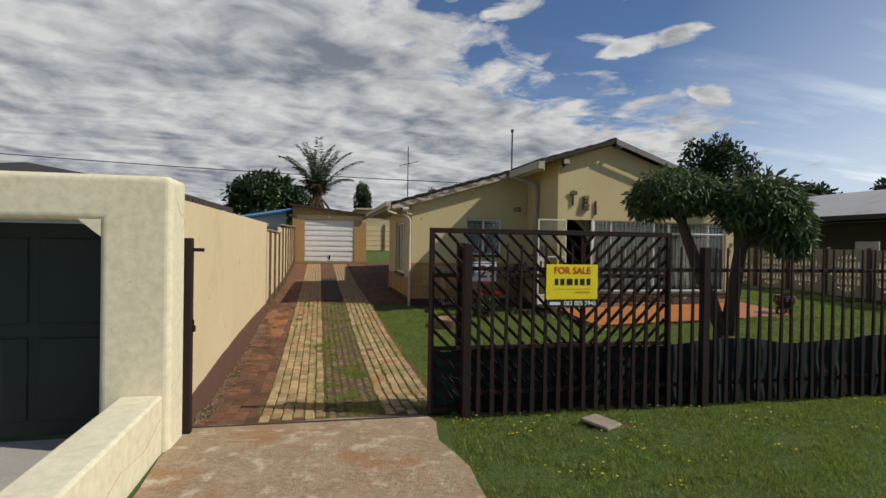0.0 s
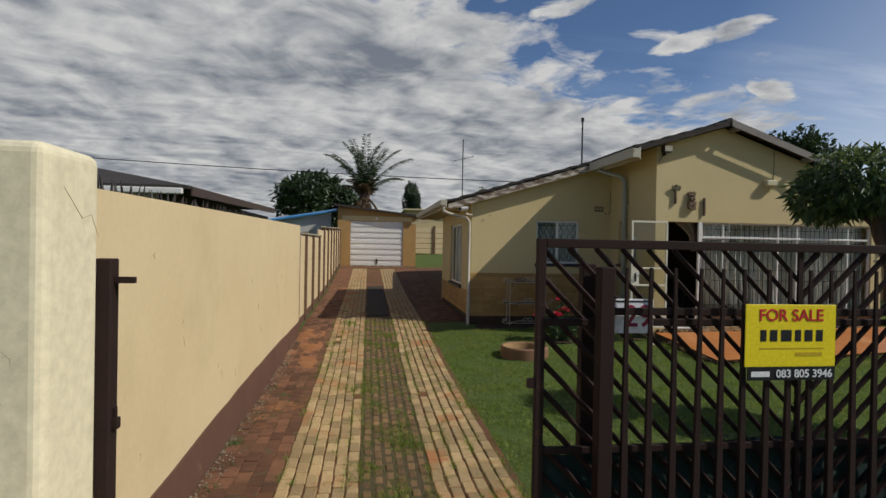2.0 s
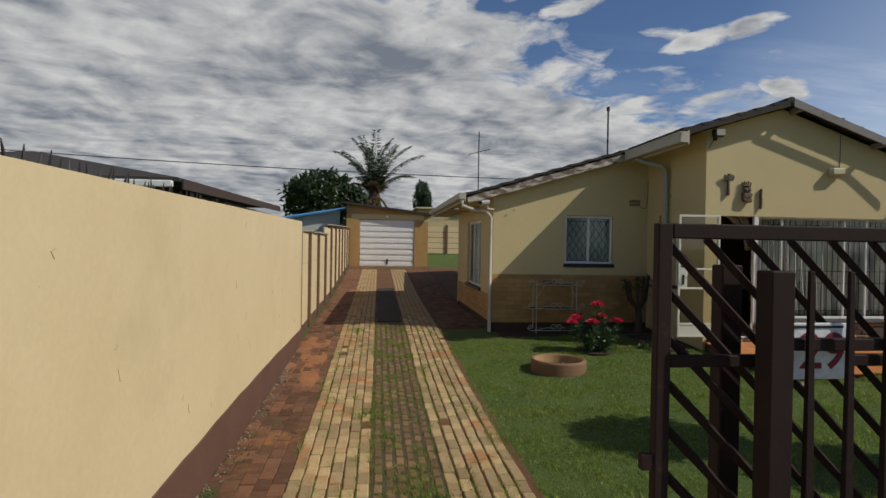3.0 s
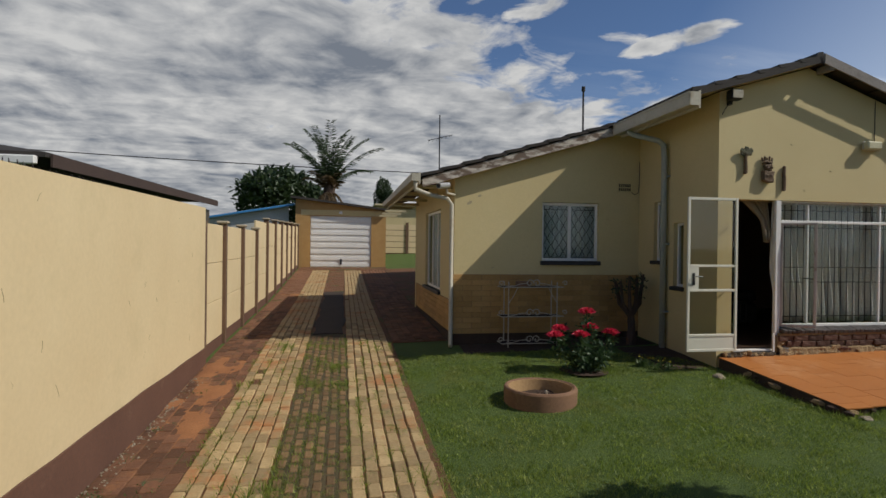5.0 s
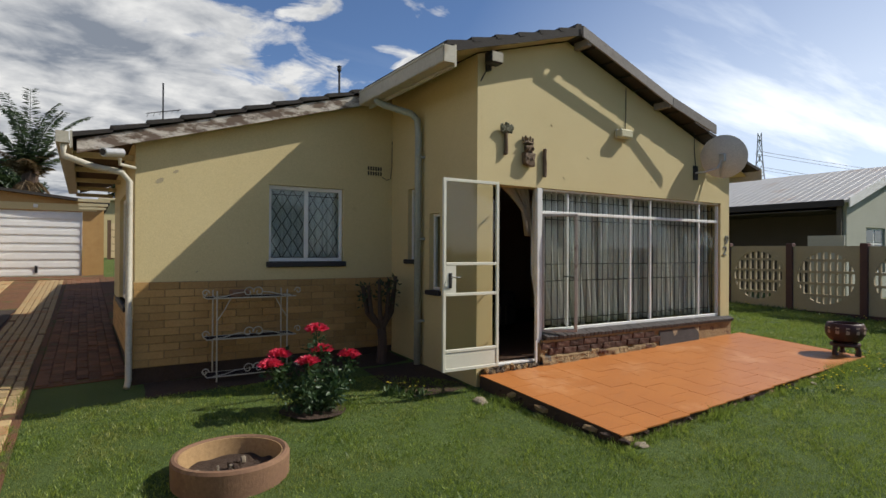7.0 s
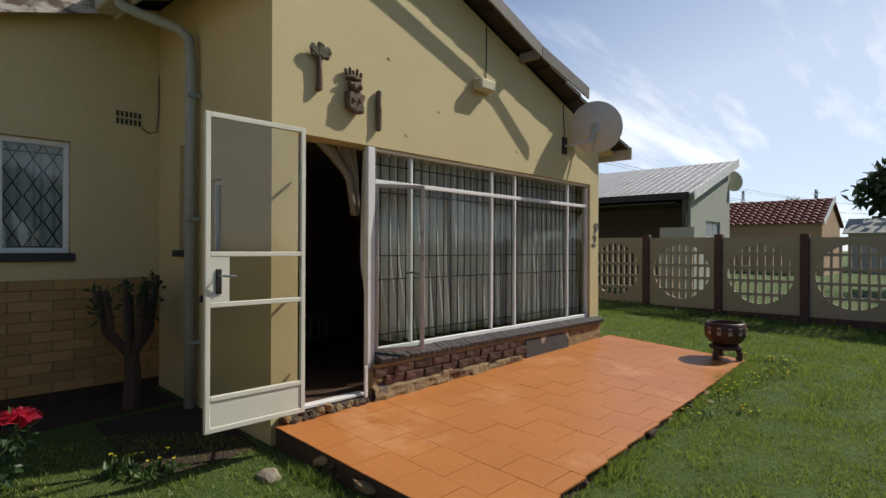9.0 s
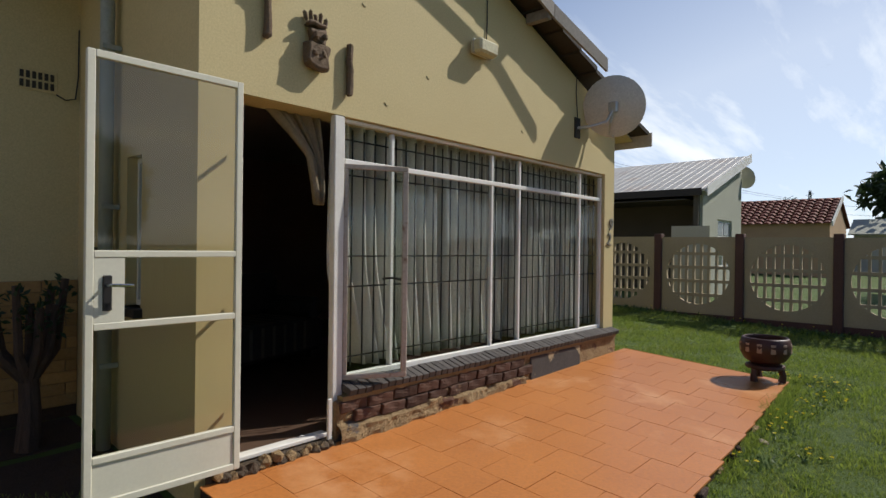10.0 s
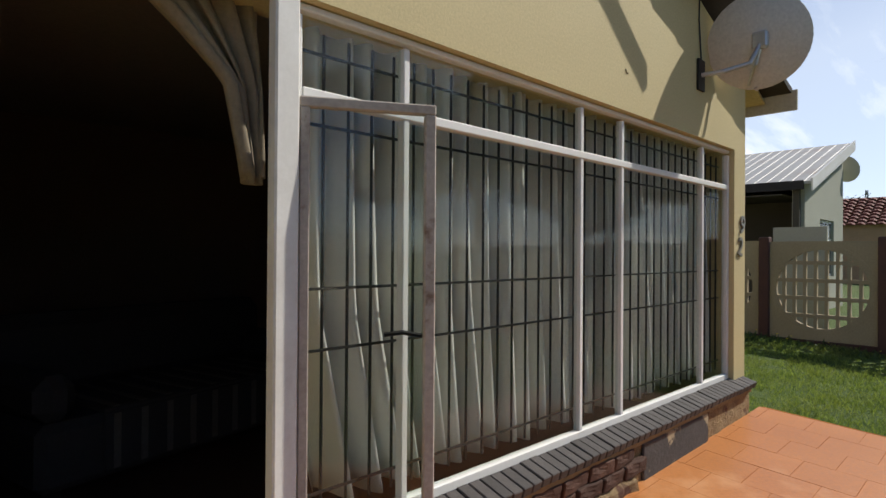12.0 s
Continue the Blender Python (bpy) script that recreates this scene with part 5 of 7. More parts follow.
bmesh.ops.convex_hull(bm, input=bm.verts)
bm.to_mesh(cham.data)
bm.free()

# ---------------------------------------------------------------- perforated precast fence to the neighbour
XF = 13.95


def lattice_panel():
    """Three stacked slabs; the slots together make a disc."""
    ops_ = []
    for i in range(-4, 5):
        cy = 0.118 * i
        half_ = math.sqrt(max(0, 0.565 ** 2 - (abs(cy) + 0.041) ** 2))
        for j in range(5):
            z0 = 0.465 + 0.226 * j
            a, b = max(z0, 1.01 - half_), min(z0 + 0.178, 1.01 + half_)
            if b - a > 0.035:
                ops_.append((cy - 0.041, cy + 0.041, round(a, 3), round(b, 3)))
    return ops_


nf = thing("lattice_fence", "beige precast fence with round lattice panels and maroon posts", "fence")
proto = wall("panel", "y", -0.58, 0.58, XF - 0.03, XF + 0.03, 0.36, 1.62, lattice_panel(), M_fence, nf)
bm = bmesh.new()
loops = [[bm.verts.new((XF + dx, r_ * math.cos(a_), 1.01 + r_ * math.sin(a_))) for a_ in np.linspace(0, 2 * math.pi, 56, endpoint=False)] for dx, r_ in ((-0.034, 0.50), (-0.034, 0.573), (0.034, 0.573), (0.034, 0.50))]
for la_, lb_ in zip(loops, loops[1:] + loops[:1]):
    for i in range(56):
        bm.faces.new((la_[i], la_[(i + 1) % 56], lb_[(i + 1) % 56], lb_[i]))
bmesh.ops.recalc_face_normals(bm, faces=bm.faces)
hoop = part("rim", bm, M_fence, proto)


def add_rim(panel):
    if panel is not proto:
        rim = new("rim", hoop.data)
        rim.parent = panel


posts = [14.28 - 1.29 * k for k in range(8)]
first = True
for k in range(7):
    yc = (posts[k] + posts[k + 1]) / 2
    if first:
        ob, first = proto, False
    else:
        ob = new("panel", proto.data)
        ob.parent = nf
    ob.location = (0, yc, -0.01 * k)
    add_rim(ob)
    part("base_panel", boxes((XF - 0.03, XF + 0.03, yc - 0.58, yc + 0.58, -0.15, 0.355 - 0.01 * k), bevel=0.006), M_fencepost, nf)
for k, q in enumerate(posts):
    part("post", boxes((XF - 0.075, XF + 0.075, q - 0.062, q + 0.062, -0.2, 1.68 - 0.01 * k), bevel=0.012), M_fencepost, nf)
for k in range(8):
    yc = 14.28 + 1.29 * (k + 0.5)
    ob = new("panel", proto.data)
    ob.parent = nf
    ob.location = (0, yc, 0.0)
    add_rim(ob)
    part("base_panel", boxes((XF - 0.03, XF + 0.03, yc - 0.58, yc + 0.58, -0.15, 0.355)), M_fencepost, nf)
    part("post", boxes((XF - 0.075, XF + 0.075, yc + 0.585, yc + 0.707, -0.2, 1.68)), M_fencepost, nf)

# ---------------------------------------------------------------- garden things
M_ring = mat("rust_brown_concrete_ring", (0.25, 0.14, 0.08), (0.17, 0.09, 0.055), 4, 40, 0.85, 0.4, 0.006, stain=((0.34, 0.22, 0.12), 5, 0.58, 0.75))
RX, RY = 2.80, 11.22
zr = ground(RX, RY)
ring = thing("planter_ring", "low rust-brown concrete ring planter on the lawn", "planter", (RX, RY, zr))
part("ring", lathe([(0.385, -0.05), (0.39, 0.145), (0.38, 0.165), (0.36, 0.17), (0.345, 0.16), (0.335, 0.03), (0.33, -0.05)], 96), M_ring, ring, smooth=False)
bm = bmesh.new()
part("lining", lathe([(0.331, -0.04), (0.341, 0.158), (0.334, 0.156), (0.322, 0.03), (0.32, -0.04)], 96), mat("ochre_ring_lining", (0.42, 0.27, 0.13), (0.33, 0.2, 0.09), 5, 40, 0.9, 0.3), ring, "ochre inner face")
bmesh.ops.create_circle(bm, cap_ends=True, cap_tris=True, segments=48, radius=0.325)
bmesh.ops.subdivide_edges(bm, edges=bm.edges, cuts=4, use_grid_fill=True)
for vtx in bm.verts:
    vtx.co.z = 0.035 + 0.03 * noise.noise(vtx.co * 9)
part("soil", bm, M_soil, ring)
random.seed(9)
for k in range(16):
    a, r = random.uniform(0, 6.28), random.uniform(0, 0.24)
    s_ = random.uniform(0.008, 0.018)
    part("pebble", boxes((r * math.cos(a) - s_, r * math.cos(a) + s_, r * math.sin(a) - s_, r * math.sin(a) + s_, 0.04, 0.07 + s_), bevel=s_ * 0.4), M_soil if k % 3 else M_stone, ring)

LEAF_SHAPE = ((0, 0), (0.28, 0.35), (0.18, 0.75), (0, 1.0), (-0.18, 0.75), (-0.28, 0.35))


def leaf_mesh(name, spots, material, parent, label="", fold=0.15, kind=""):
    """Many small leaves in one mesh: spots are (place, direction, length, width)."""
    vs, fs = [], []
    for p, d, ln, wd in spots:
        d = d.normalized()
        s_ = d.cross(Vector((random.uniform(-1, 1), random.uniform(-1, 1), random.uniform(0.2, 1.5))))
        if s_.length < 1e-3:
            s_ = Vector((1, 0, 0))
        s_.normalize()
        nrm = s_.cross(d)
        b = len(vs)
        vs += [p, p + d * ln * 0.45 + s_ * wd * 0.5 + nrm * fold * wd, p + d * ln, p + d * ln * 0.45 - s_ * wd * 0.5 + nrm * fold * wd]
        fs += [(b, b + 1, b + 2), (b, b + 2, b + 3)]
    me = bpy.data.meshes.new(name)
    me.from_pydata([tuple(q) for q in vs], [], fs)
    me.materials.append(material)
    ob = new(name, me)
    ob.parent = parent
    return tagged(ob, label, kind=kind)


def leaf_mat(name, base, dark, through_=0.3):
    m = bpy.data.materials.new(name)
    m.use_nodes = True
    n, l = m.node_tree.nodes, m.node_tree.links
    b = n["Principled BSDF"]
    g = n.new("ShaderNodeNewGeometry")
    mx = n.new("ShaderNodeMix")
    mx.data_type = "RGBA"
    l.new(g.outputs["Random Per Island"], mx.inputs["Factor"])
    mx.inputs["A"].default_value, mx.inputs["B"].default_value = (*dark, 1), (*base, 1)
    l.new(mx.outputs["Result"], b.inputs["Base Color"])
    b.inputs["Roughness"].default_value = 0.5
    tr = n.new("ShaderNodeBsdfTranslucent")
    l.new(mx.outputs["Result"], tr.inputs[0])
    ad = n.new("ShaderNodeMixShader")
    ad.inputs[0].default_value = through_
    l.new(b.outputs[0], ad.inputs[1]), l.new(tr.outputs[0], ad.inputs[2])
    l.new(ad.outputs[0], n["Material Output"].inputs[0])
    return m


M_leaf = leaf_mat("tree_leaf", (0.15, 0.20, 0.065), (0.03, 0.055, 0.018))
M_roseleaf = leaf_mat("rose_leaf", (0.07, 0.12, 0.04), (0.02, 0.05, 0.02))
M_farleaf = leaf_mat("far_leaf", (0.055, 0.085, 0.028), (0.018, 0.035, 0.014))
M_palm = leaf_mat("palm_leaf", (0.075, 0.11, 0.04), (0.025, 0.045, 0.018))
M_drypalm = leaf_mat("dry_palm_leaf", (0.20, 0.13, 0.06), (0.10, 0.065, 0.03))
M_bark = mat("dark_rough_bark", (0.11, 0.07, 0.05), (0.06, 0.04, 0.03), 9, 45, 0.95, 0.9, 0.02, stretch=(1, 1, 0.3))
M_petal = leaf_mat("rose_petal", (0.78, 0.07, 0.13), (0.52, 0.015, 0.045))
M_stem = mat("green_stem", (0.06, 0.09, 0.03), scale=9)


def rand_dir(up_=0.0):
    d = Vector((random.gauss(0, 1), random.gauss(0, 1), random.gauss(0, 1))).normalized()
    d.z += up_
    return d.normalized()


def make_rose(x, y):
    random.seed(21)
    z = ground(x, y)
    r = thing("rose_bush", "rose bush with six bright red blooms", "rose bush", (x, y, z))
    heads = [(-0.42, -0.04, 0.46), (-0.30, 0.10, 0.52), (0.02, 0.02, 0.74), (-0.10, -0.1, 0.47), (0.08, 0.05, 0.54), (0.33, -0.02, 0.48)]
    spots = []
    for k, h in enumerate(heads + [(0.22, 0.15, 0.32), (-0.15, -0.18, 0.3), (0.15, -0.2, 0.28)]):
        h = Vector(h)
        base = Vector((h.x * 0.2, h.y * 0.2, 0))
        mid = Vector((h.x * 0.75, h.y * 0.75, h.z * 0.55))
        part("stem", tube([base, mid, h], 0.008, 5, taper=(1.3, 1, 0.7)), M_stem, r)
        for _ in range(170):
            t = random.uniform(0.12, 0.97)
            p = base.lerp(mid, t * 2) if t < 0.5 else mid.lerp(h, t * 2 - 1)
            d = rand_dir(0.1)
            spots.append((p + d * random.uniform(0.01, 0.11), d, random.uniform(0.04, 0.075), random.uniform(0.025, 0.045)))
    leaf_mesh("foliage", spots, M_roseleaf, r)
    for h in heads:
        h = Vector(h)
        sp = []
        for ringk in range(5):
            for j in range(4 + ringk * 2):
                a = j * 6.28 / (4 + ringk * 2) + ringk
                tilt = 1.5 - ringk * 0.33
                d = Vector((math.cos(a) * math.cos(tilt), math.sin(a) * math.cos(tilt), math.sin(tilt)))
                sp.append((h + Vector((math.cos(a), math.sin(a), 0)) * 0.006 * ringk, d, 0.075 + 0.007 * ringk, 0.078))
        leaf_mesh("bloom", sp, M_petal, r, "red rose bloom", fold=0.35)
    bm = bmesh.new()
    bmesh.ops.create_circle(bm, cap_ends=True, segments=26, radius=0.3)
    bmesh.ops.subdivide_edges(bm, edges=bm.edges, cuts=1)
    for vtx in bm.verts:
        vtx.co *= 1 + 0.2 * noise.noise(vtx.co * 4)
        vtx.co.z = 0.012
    part("soil_patch", bm, M_soil, r)


make_rose(3.74, 12.18)


def scroll(cx, y, cz, r, sgn, bm):
    pts = []
    for k in range(18):
        a = k * 0.42
        rr = r * (1 - k / 22)
        pts.append((cx + sgn * rr * math.cos(a), y, cz + rr * math.sin(a)))
    tube(pts, 0.007, 5, bm)


def plant_stand(x, y):
    z = ground(x, y)
    s_ = thing("plant_stand", "pale wrought iron plant stand with scrolls", "plant stand", (x, y, z))
    mt = mat("pale_wrought_iron", (0.50, 0.45, 0.36), (0.38, 0.33, 0.26), 9, 50, 0.7, 0.2)
    for xx in (-0.38, 0.38):
        for yy in (-0.12, 0.12):
            part("leg", tube([(xx, yy, 0), (xx, yy, 0.98)], 0.009, 6), mt, s_)
    for zz in (0.06, 0.46, 0.90):
        sh = part("shelf_frame", tube([(-0.48, -0.13, zz), (0.48, -0.13, zz), (0.48, 0.13, zz), (-0.48, 0.13, zz), (-0.48, -0.13, zz)], 0.008, 6), mt, s_)
        bm = bmesh.new()
        for k in range(5):
            box(bm, -0.47, 0.47, -0.11 + 0.055 * k - 0.008, -0.11 + 0.055 * k + 0.008, zz - 0.004, zz + 0.004)
        part("shelf_slats", bm, M_steel, sh)
        bm = bmesh.new()
        for cx, sg in ((-0.055, 1), (0.055, -1), (-0.50, 1), (0.50, -1)):
            scroll(cx, -0.135, zz + 0.06, 0.062 if abs(cx) < 0.2 else 0.042, sg, bm)
        for sg in (-1, 1):
            tube([(sg * 0.10, -0.135, zz + 0.06), (sg * 0.2, -0.135, zz + 0.05), (sg * 0.3, -0.135, zz + 0.02), (sg * 0.42, -0.135, zz + 0.01)], 0.0055, 5, bm)
        part("scroll", bm, mt, sh)
    for sg in (-1, 1):
        part("brace", tube([(sg * 0.38, -0.13, 0.66), (sg * 0.30, -0.13, 0.78), (sg * 0.24, -0.13, 0.90)], 0.006, 5), mt, s_)
    pot_ = thing("flower_pot", "small brown flower pot on the top shelf", "flower pot", (x - 0.12, y, z + 0.905))
    part("pot", boxes((-0.10, 0.10, -0.07, 0.07, 0, 0.075), bevel=0.01), M_ring, pot_)


plant_stand(3.52, 13.68)


def pruned_bush(x, y):
    random.seed(8)
    b = thing("pruned_bush", "dark pruned shrub with stubby branches", "shrub", (x, y, ground(x, y)))
    part("trunk", tube([(0, 0, 0), (0.01, 0, 0.25), (0.0, 0.01, 0.48)], 0.06, 8, taper=(1.2, 1, 0.9)), M_bark, b)
    tips = []
    for k in range(9):
        a = k * 0.7
        r = random.uniform(0.16, 0.3)
        tip = Vector((r * math.cos(a), r * math.sin(a) * 0.7, random.uniform(0.85, 1.08)))
        part("limb", tube([(0, 0, 0.42), (tip.x * 0.75, tip.y * 0.75, 0.62), tip], 0.03, 6, taper=(1.2, 0.9, 0.75)), M_bark, b)
        tips.append(tip)
    sp = []
    for tip in tips:
        for _ in range(26):
            d = rand_dir(0.4)
            sp.append((tip + d * random.uniform(0, 0.06) - Vector((0, 0, random.uniform(0, 0.2))), d, 0.06, 0.03))
    leaf_mesh("foliage", sp, M_farleaf, b)


pruned_bush(5.05, 13.45)

M_pot = mat("dark_maroon_glaze", (0.075, 0.028, 0.022), (0.045, 0.02, 0.016), 5, 40, 0.45, 0.3)
M_potpale = mat("pale_pot_patch", (0.42, 0.30, 0.22), scale=8)


def big_pot(x, y):
    z = patio_z(x, y)
    p = thing("patio_pot", "maroon pot with pale patches on a footed stand", "pot", (x, y, z))
    part("bowl", lathe([(0.05, 0.16), (0.12, 0.165), (0.175, 0.20), (0.215, 0.27), (0.222, 0.34), (0.205, 0.395), (0.195, 0.41), (0.18, 0.41), (0.19, 0.38), (0.195, 0.32), (0.14, 0.21), (0.05, 0.19)], 32), M_pot, p, smooth=True)
    for k in range(12):
        a = k * 6.283 / 12
        bm = bmesh.new()
        box(bm, -0.022, 0.022, -0.004, 0.004, 0.28, 0.365, bevel=0.004)
        part("patch", bm, M_potpale, p).matrix_basis = pose(0.2155 * math.cos(a), 0.2155 * math.sin(a), 0, 0, 0, math.degrees(a) + 90)
    part("stand_ring", lathe([(0.10, 0.115), (0.16, 0.115), (0.17, 0.13), (0.165, 0.15), (0.12, 0.165), (0.10, 0.16)], 24), M_pot, p)
    for k in range(3):
        a = 0.6 + k * 2.094
        part("foot", tube([(0.13 * math.cos(a), 0.13 * math.sin(a), 0.12), (0.15 * math.cos(a), 0.15 * math.sin(a), 0.06), (0.14 * math.cos(a), 0.14 * math.sin(a), 0.0)], 0.032, 8, taper=(1, 0.9, 1.15)), M_pot, p)


big_pot(10.22, 10.50)


# ---------------------------------------------------------------- trees
def crown(name, blobs, n, ln, wd, material, parent, droop=0.0, shell=0.55, seed=1):
    random.seed(seed)
    sp = []
    tot = sum(b[3] * b[4] for b in blobs)
    for cx, cy, cz, r, rz in blobs:
        for _ in range(int(n * r * rz / tot)):
            d = rand_dir()
            q = random.uniform(shell, 1.0) ** 0.6 * (1 + 0.22 * noise.noise(Vector((cx, cy, cz)) + d * 2.6))
            p = Vector((cx + d.x * r * q, cy + d.y * r * q, cz + d.z * rz * q))
            dd = (rand_dir() + d * 0.5 + Vector((0, 0, -droop))).normalized()
            sp.append((p, dd, ln * random.uniform(0.6, 1.25), wd * random.uniform(0.7, 1.2)))
    return leaf_mesh(name, sp, material, parent)


tree = thing("tree", "small forked tree with two drooping leafy heads", "tree", (5.92, 7.05, -0.10))
part("trunk", tube([(0, 0, -0.2), (0.0, 0.0, 0.15), (0.01, 0.0, 0.42)], 0.13, 10, taper=(1.25, 1.0, 0.95)), M_bark, tree, smooth=True)
part("limb", tube([(0.0, 0.0, 0.36), (-0.16, 0.10, 0.9), (-0.34, 0.24, 1.5), (-0.48, 0.34, 2.0), (-0.55, 0.38, 2.45)], 0.095, 8, taper=(1.1, 1, 0.9, 0.75, 0.5)), M_bark, tree, smooth=True)
part("limb", tube([(0.02, 0.0, 0.36), (0.08, -0.06, 1.0), (0.14, -0.12, 1.7), (0.34, -0.30, 2.1), (0.44, -0.38, 2.5)], 0.095, 8, taper=(1.1, 1, 0.9, 0.7, 0.5)), M_bark, tree, smooth=True)
for a, b in (((-0.48, 0.34, 2.0), (-0.95, 0.55, 2.45)), ((-0.48, 0.34, 2.0), (-0.35, 0.8, 2.6)), ((-0.48, 0.34, 2.05), (-0.7, 0.0, 2.65)), ((0.3, -0.26, 2.0), (0.75, -0.55, 2.2)), ((0.3, -0.26, 2.0), (0.45, 0.2, 2.6)), ((0.34, -0.30, 2.1), (0.3, -0.85, 2.5)), ((0.34, -0.30, 2.1), (0.2, -0.2, 2.9))):
    part("twig", tube([a, ((a[0] + b[0]) / 2, (a[1] + b[1]) / 2, (a[2] + b[2]) / 2 + 0.06), b], 0.025, 5, taper=(1, 0.7, 0.4)), M_bark, tree)
crown("crown", [(-0.57, 0.42, 2.55, 0.56, 0.36), (-0.88, 0.60, 2.40, 0.34, 0.28), (-0.28, 0.25, 2.48, 0.34, 0.28)], 4200, 0.13, 0.038, M_leaf, tree, 0.9, seed=31)
crown("crown", [(0.30, -0.30, 2.38, 0.54, 0.38), (0.52, -0.44, 2.10, 0.40, 0.42), (0.10, -0.2, 2.24, 0.34, 0.32), (0.64, -0.55, 1.86, 0.24, 0.26)], 5600, 0.14, 0.042, M_leaf, tree, 0.9, seed=32)


def far_tree(x, y, h, r, seed, label="dense green tree beyond the houses", trunk=0.25, conic=False):
    t = thing("tree", label, "tree", (x, y, ground(min(max(x, -20), 20), min(y, 40)) - 0.1), group="far trees")
    part("trunk", tube([(0, 0, 0), (0.1, 0, h * 0.3), (0, 0.1, h * 0.75)], trunk, 8, taper=(1.2, 0.9, 0.4)), M_bark, t)
    random.seed(seed)
    blobs = []
    for k in range(9):
        a = random.uniform(0, 6.28)
        hz = random.uniform(0.42, 0.86)
        rr = r * random.uniform(0.2, 0.62) * ((1.15 - hz) * 1.5 if conic else 1)
        blobs.append((rr * math.cos(a), rr * math.sin(a), h * hz, r * random.uniform(0.36, 0.55) * (0.6 if conic else 1), h * random.uniform(0.10, 0.16)))
    for bx, by, bz, _, _ in blobs[:5]:
        part("limb", tube([(0, 0, h * 0.35), (bx * 0.6, by * 0.6, bz - h * 0.08), (bx, by, bz)], trunk * 0.4, 5, taper=(1, 0.7, 0.3)), M_bark, t)
    crown("crown", blobs, 3400, r * 0.16, r * 0.085, M_farleaf, t, 0.1, 0.3, seed)


far_tree(-6.5, 62, 8.6, 4.4, 41)
far_tree(-3.0, 66, 7.6, 3.4, 42)
far_tree(4.6, 60, 7.6, 1.5, 43, "dark conifer beyond the garage", 0.2, True)
far_tree(13.5, 70, 8.6, 1.7, 44, "dark conifer beyond the roofs", 0.2, True)
far_tree(30.2, 38.5, 9.3, 2.5, 45)
far_tree(36.5, 41, 8.2, 2.4, 46)
far_tree(52, 50, 7.6, 3.6, 47)
far_tree(60, 46, 8.4, 4.2, 48)
far_tree(46.5, 10.6, 9.2, 3.9, 49)
far_tree(52, 8.0, 10.0, 4.5, 50)
far_tree(92, 26, 8.2, 1.3, 51)
# street trees that the window panes mirror
far_tree(24, 1.5, 8.5, 3.4, 52, "leafy street tree mirrored in the window panes")
far_tree(30, -3.0, 9.5, 3.8, 53, "leafy street tree mirrored in the window panes")
far_tree(20, -5.5, 8.0, 3.2, 54, "leafy street tree mirrored in the window panes")
for k, (tx, ty, th) in enumerate(((29, 4.0, 10.5), (35, 1.5, 11.8), (28, -7.0, 11.2), (38, -5.0, 12.0), (23, -11.0, 10.8))):
    far_tree(tx, ty, th, 4.3, 55 + k, "leafy street tree mirrored in the window panes")


def make_palm(x, y, h):
    random.seed(61)
    t = thing("palm_tree", "feather palm with a shaggy skirt of dry fronds", "palm tree", (x, y, 0.5))
    part("trunk", tube([(0, 0, 0), (0.05, 0, h * 0.4), (0, 0, h * 0.75), (0.02, 0, h)], 0.26, 12, taper=(1.2, 1.0, 1.05, 1.25)), M_bark, t)
    for k in range(38):
        dry = k >= 17
        a = k * 2.399
        e = radians(random.uniform(-80, -20) if k % 3 else random.uniform(40, 85)) if dry else radians(86 - 52 * (k / 17) ** 1.3 + random.uniform(-9, 9))
        ln = random.uniform(1.1, 1.7) if dry else random.uniform(2.7, 3.7)
        pts, p, ee = [], Vector((0, 0, h - (0.3 if dry else 0))), e
        for s_ in range(11):
            pts.append(p.copy())
            p = p + Vector((math.cos(a) * math.cos(ee), math.sin(a) * math.cos(ee), math.sin(ee))) * ln / 10
            ee -= radians((1.2 + 0.75 * s_) if not dry else 6)
        fr_ = part("frond", tube(pts, 0.028, 4, taper=[1 - 0.08 * i for i in range(11)]), M_drypalm if dry else M_palm, t)
        sp = []
        for i in range(1, 10):
            for sub in range(6):
                q = pts[i].lerp(pts[i + 1], sub / 6)
                d0 = (pts[i + 1] - pts[i]).normalized()
                sd = d0.cross(Vector((0, 0, 1))).normalized()
                for sg in (-1, 1):
                    sp.append((q, (d0 * 0.9 + sd * sg + Vector((random.uniform(-0.15, 0.15), random.uniform(-0.15, 0.15), random.uniform(-0.9, -0.35)))).normalized(), random.uniform(0.5, 0.68) * (1 - 0.05 * i), 0.07))
        leaf_mesh("frond_blade", sp, M_drypalm if dry else M_palm, fr_)


make_palm(-0.05, 37.0, 4.35)

# ---------------------------------------------------------------- neighbours, poles and wires
M_nwall = mat("pale_green_wall_paint", (0.42, 0.42, 0.34), (0.37, 0.37, 0.30), 1.2, 50, 0.85, 0.3)
M_redtile = mat("red_clay_roof_tile", (0.20, 0.055, 0.04), (0.13, 0.04, 0.03), 3, 20, 0.8, 0.5)
M_peach = mat("peach_wall_paint", (0.50, 0.33, 0.20), scale=1.2)
M_blue = mat("blue_roof_sheet", (0.06, 0.25, 0.50), (0.05, 0.21, 0.43), 1.5, 30, 0.5, 0.1)
M_offwhite = mat("off_white_wall_paint", (0.62, 0.60, 0.54), scale=1)
# eave shade is put into this colour; the carport wall itself is pale olive
M_eaveshade = mat("wall_with_shade_in_colour", (0.09, 0.078, 0.058), scale=1.4)


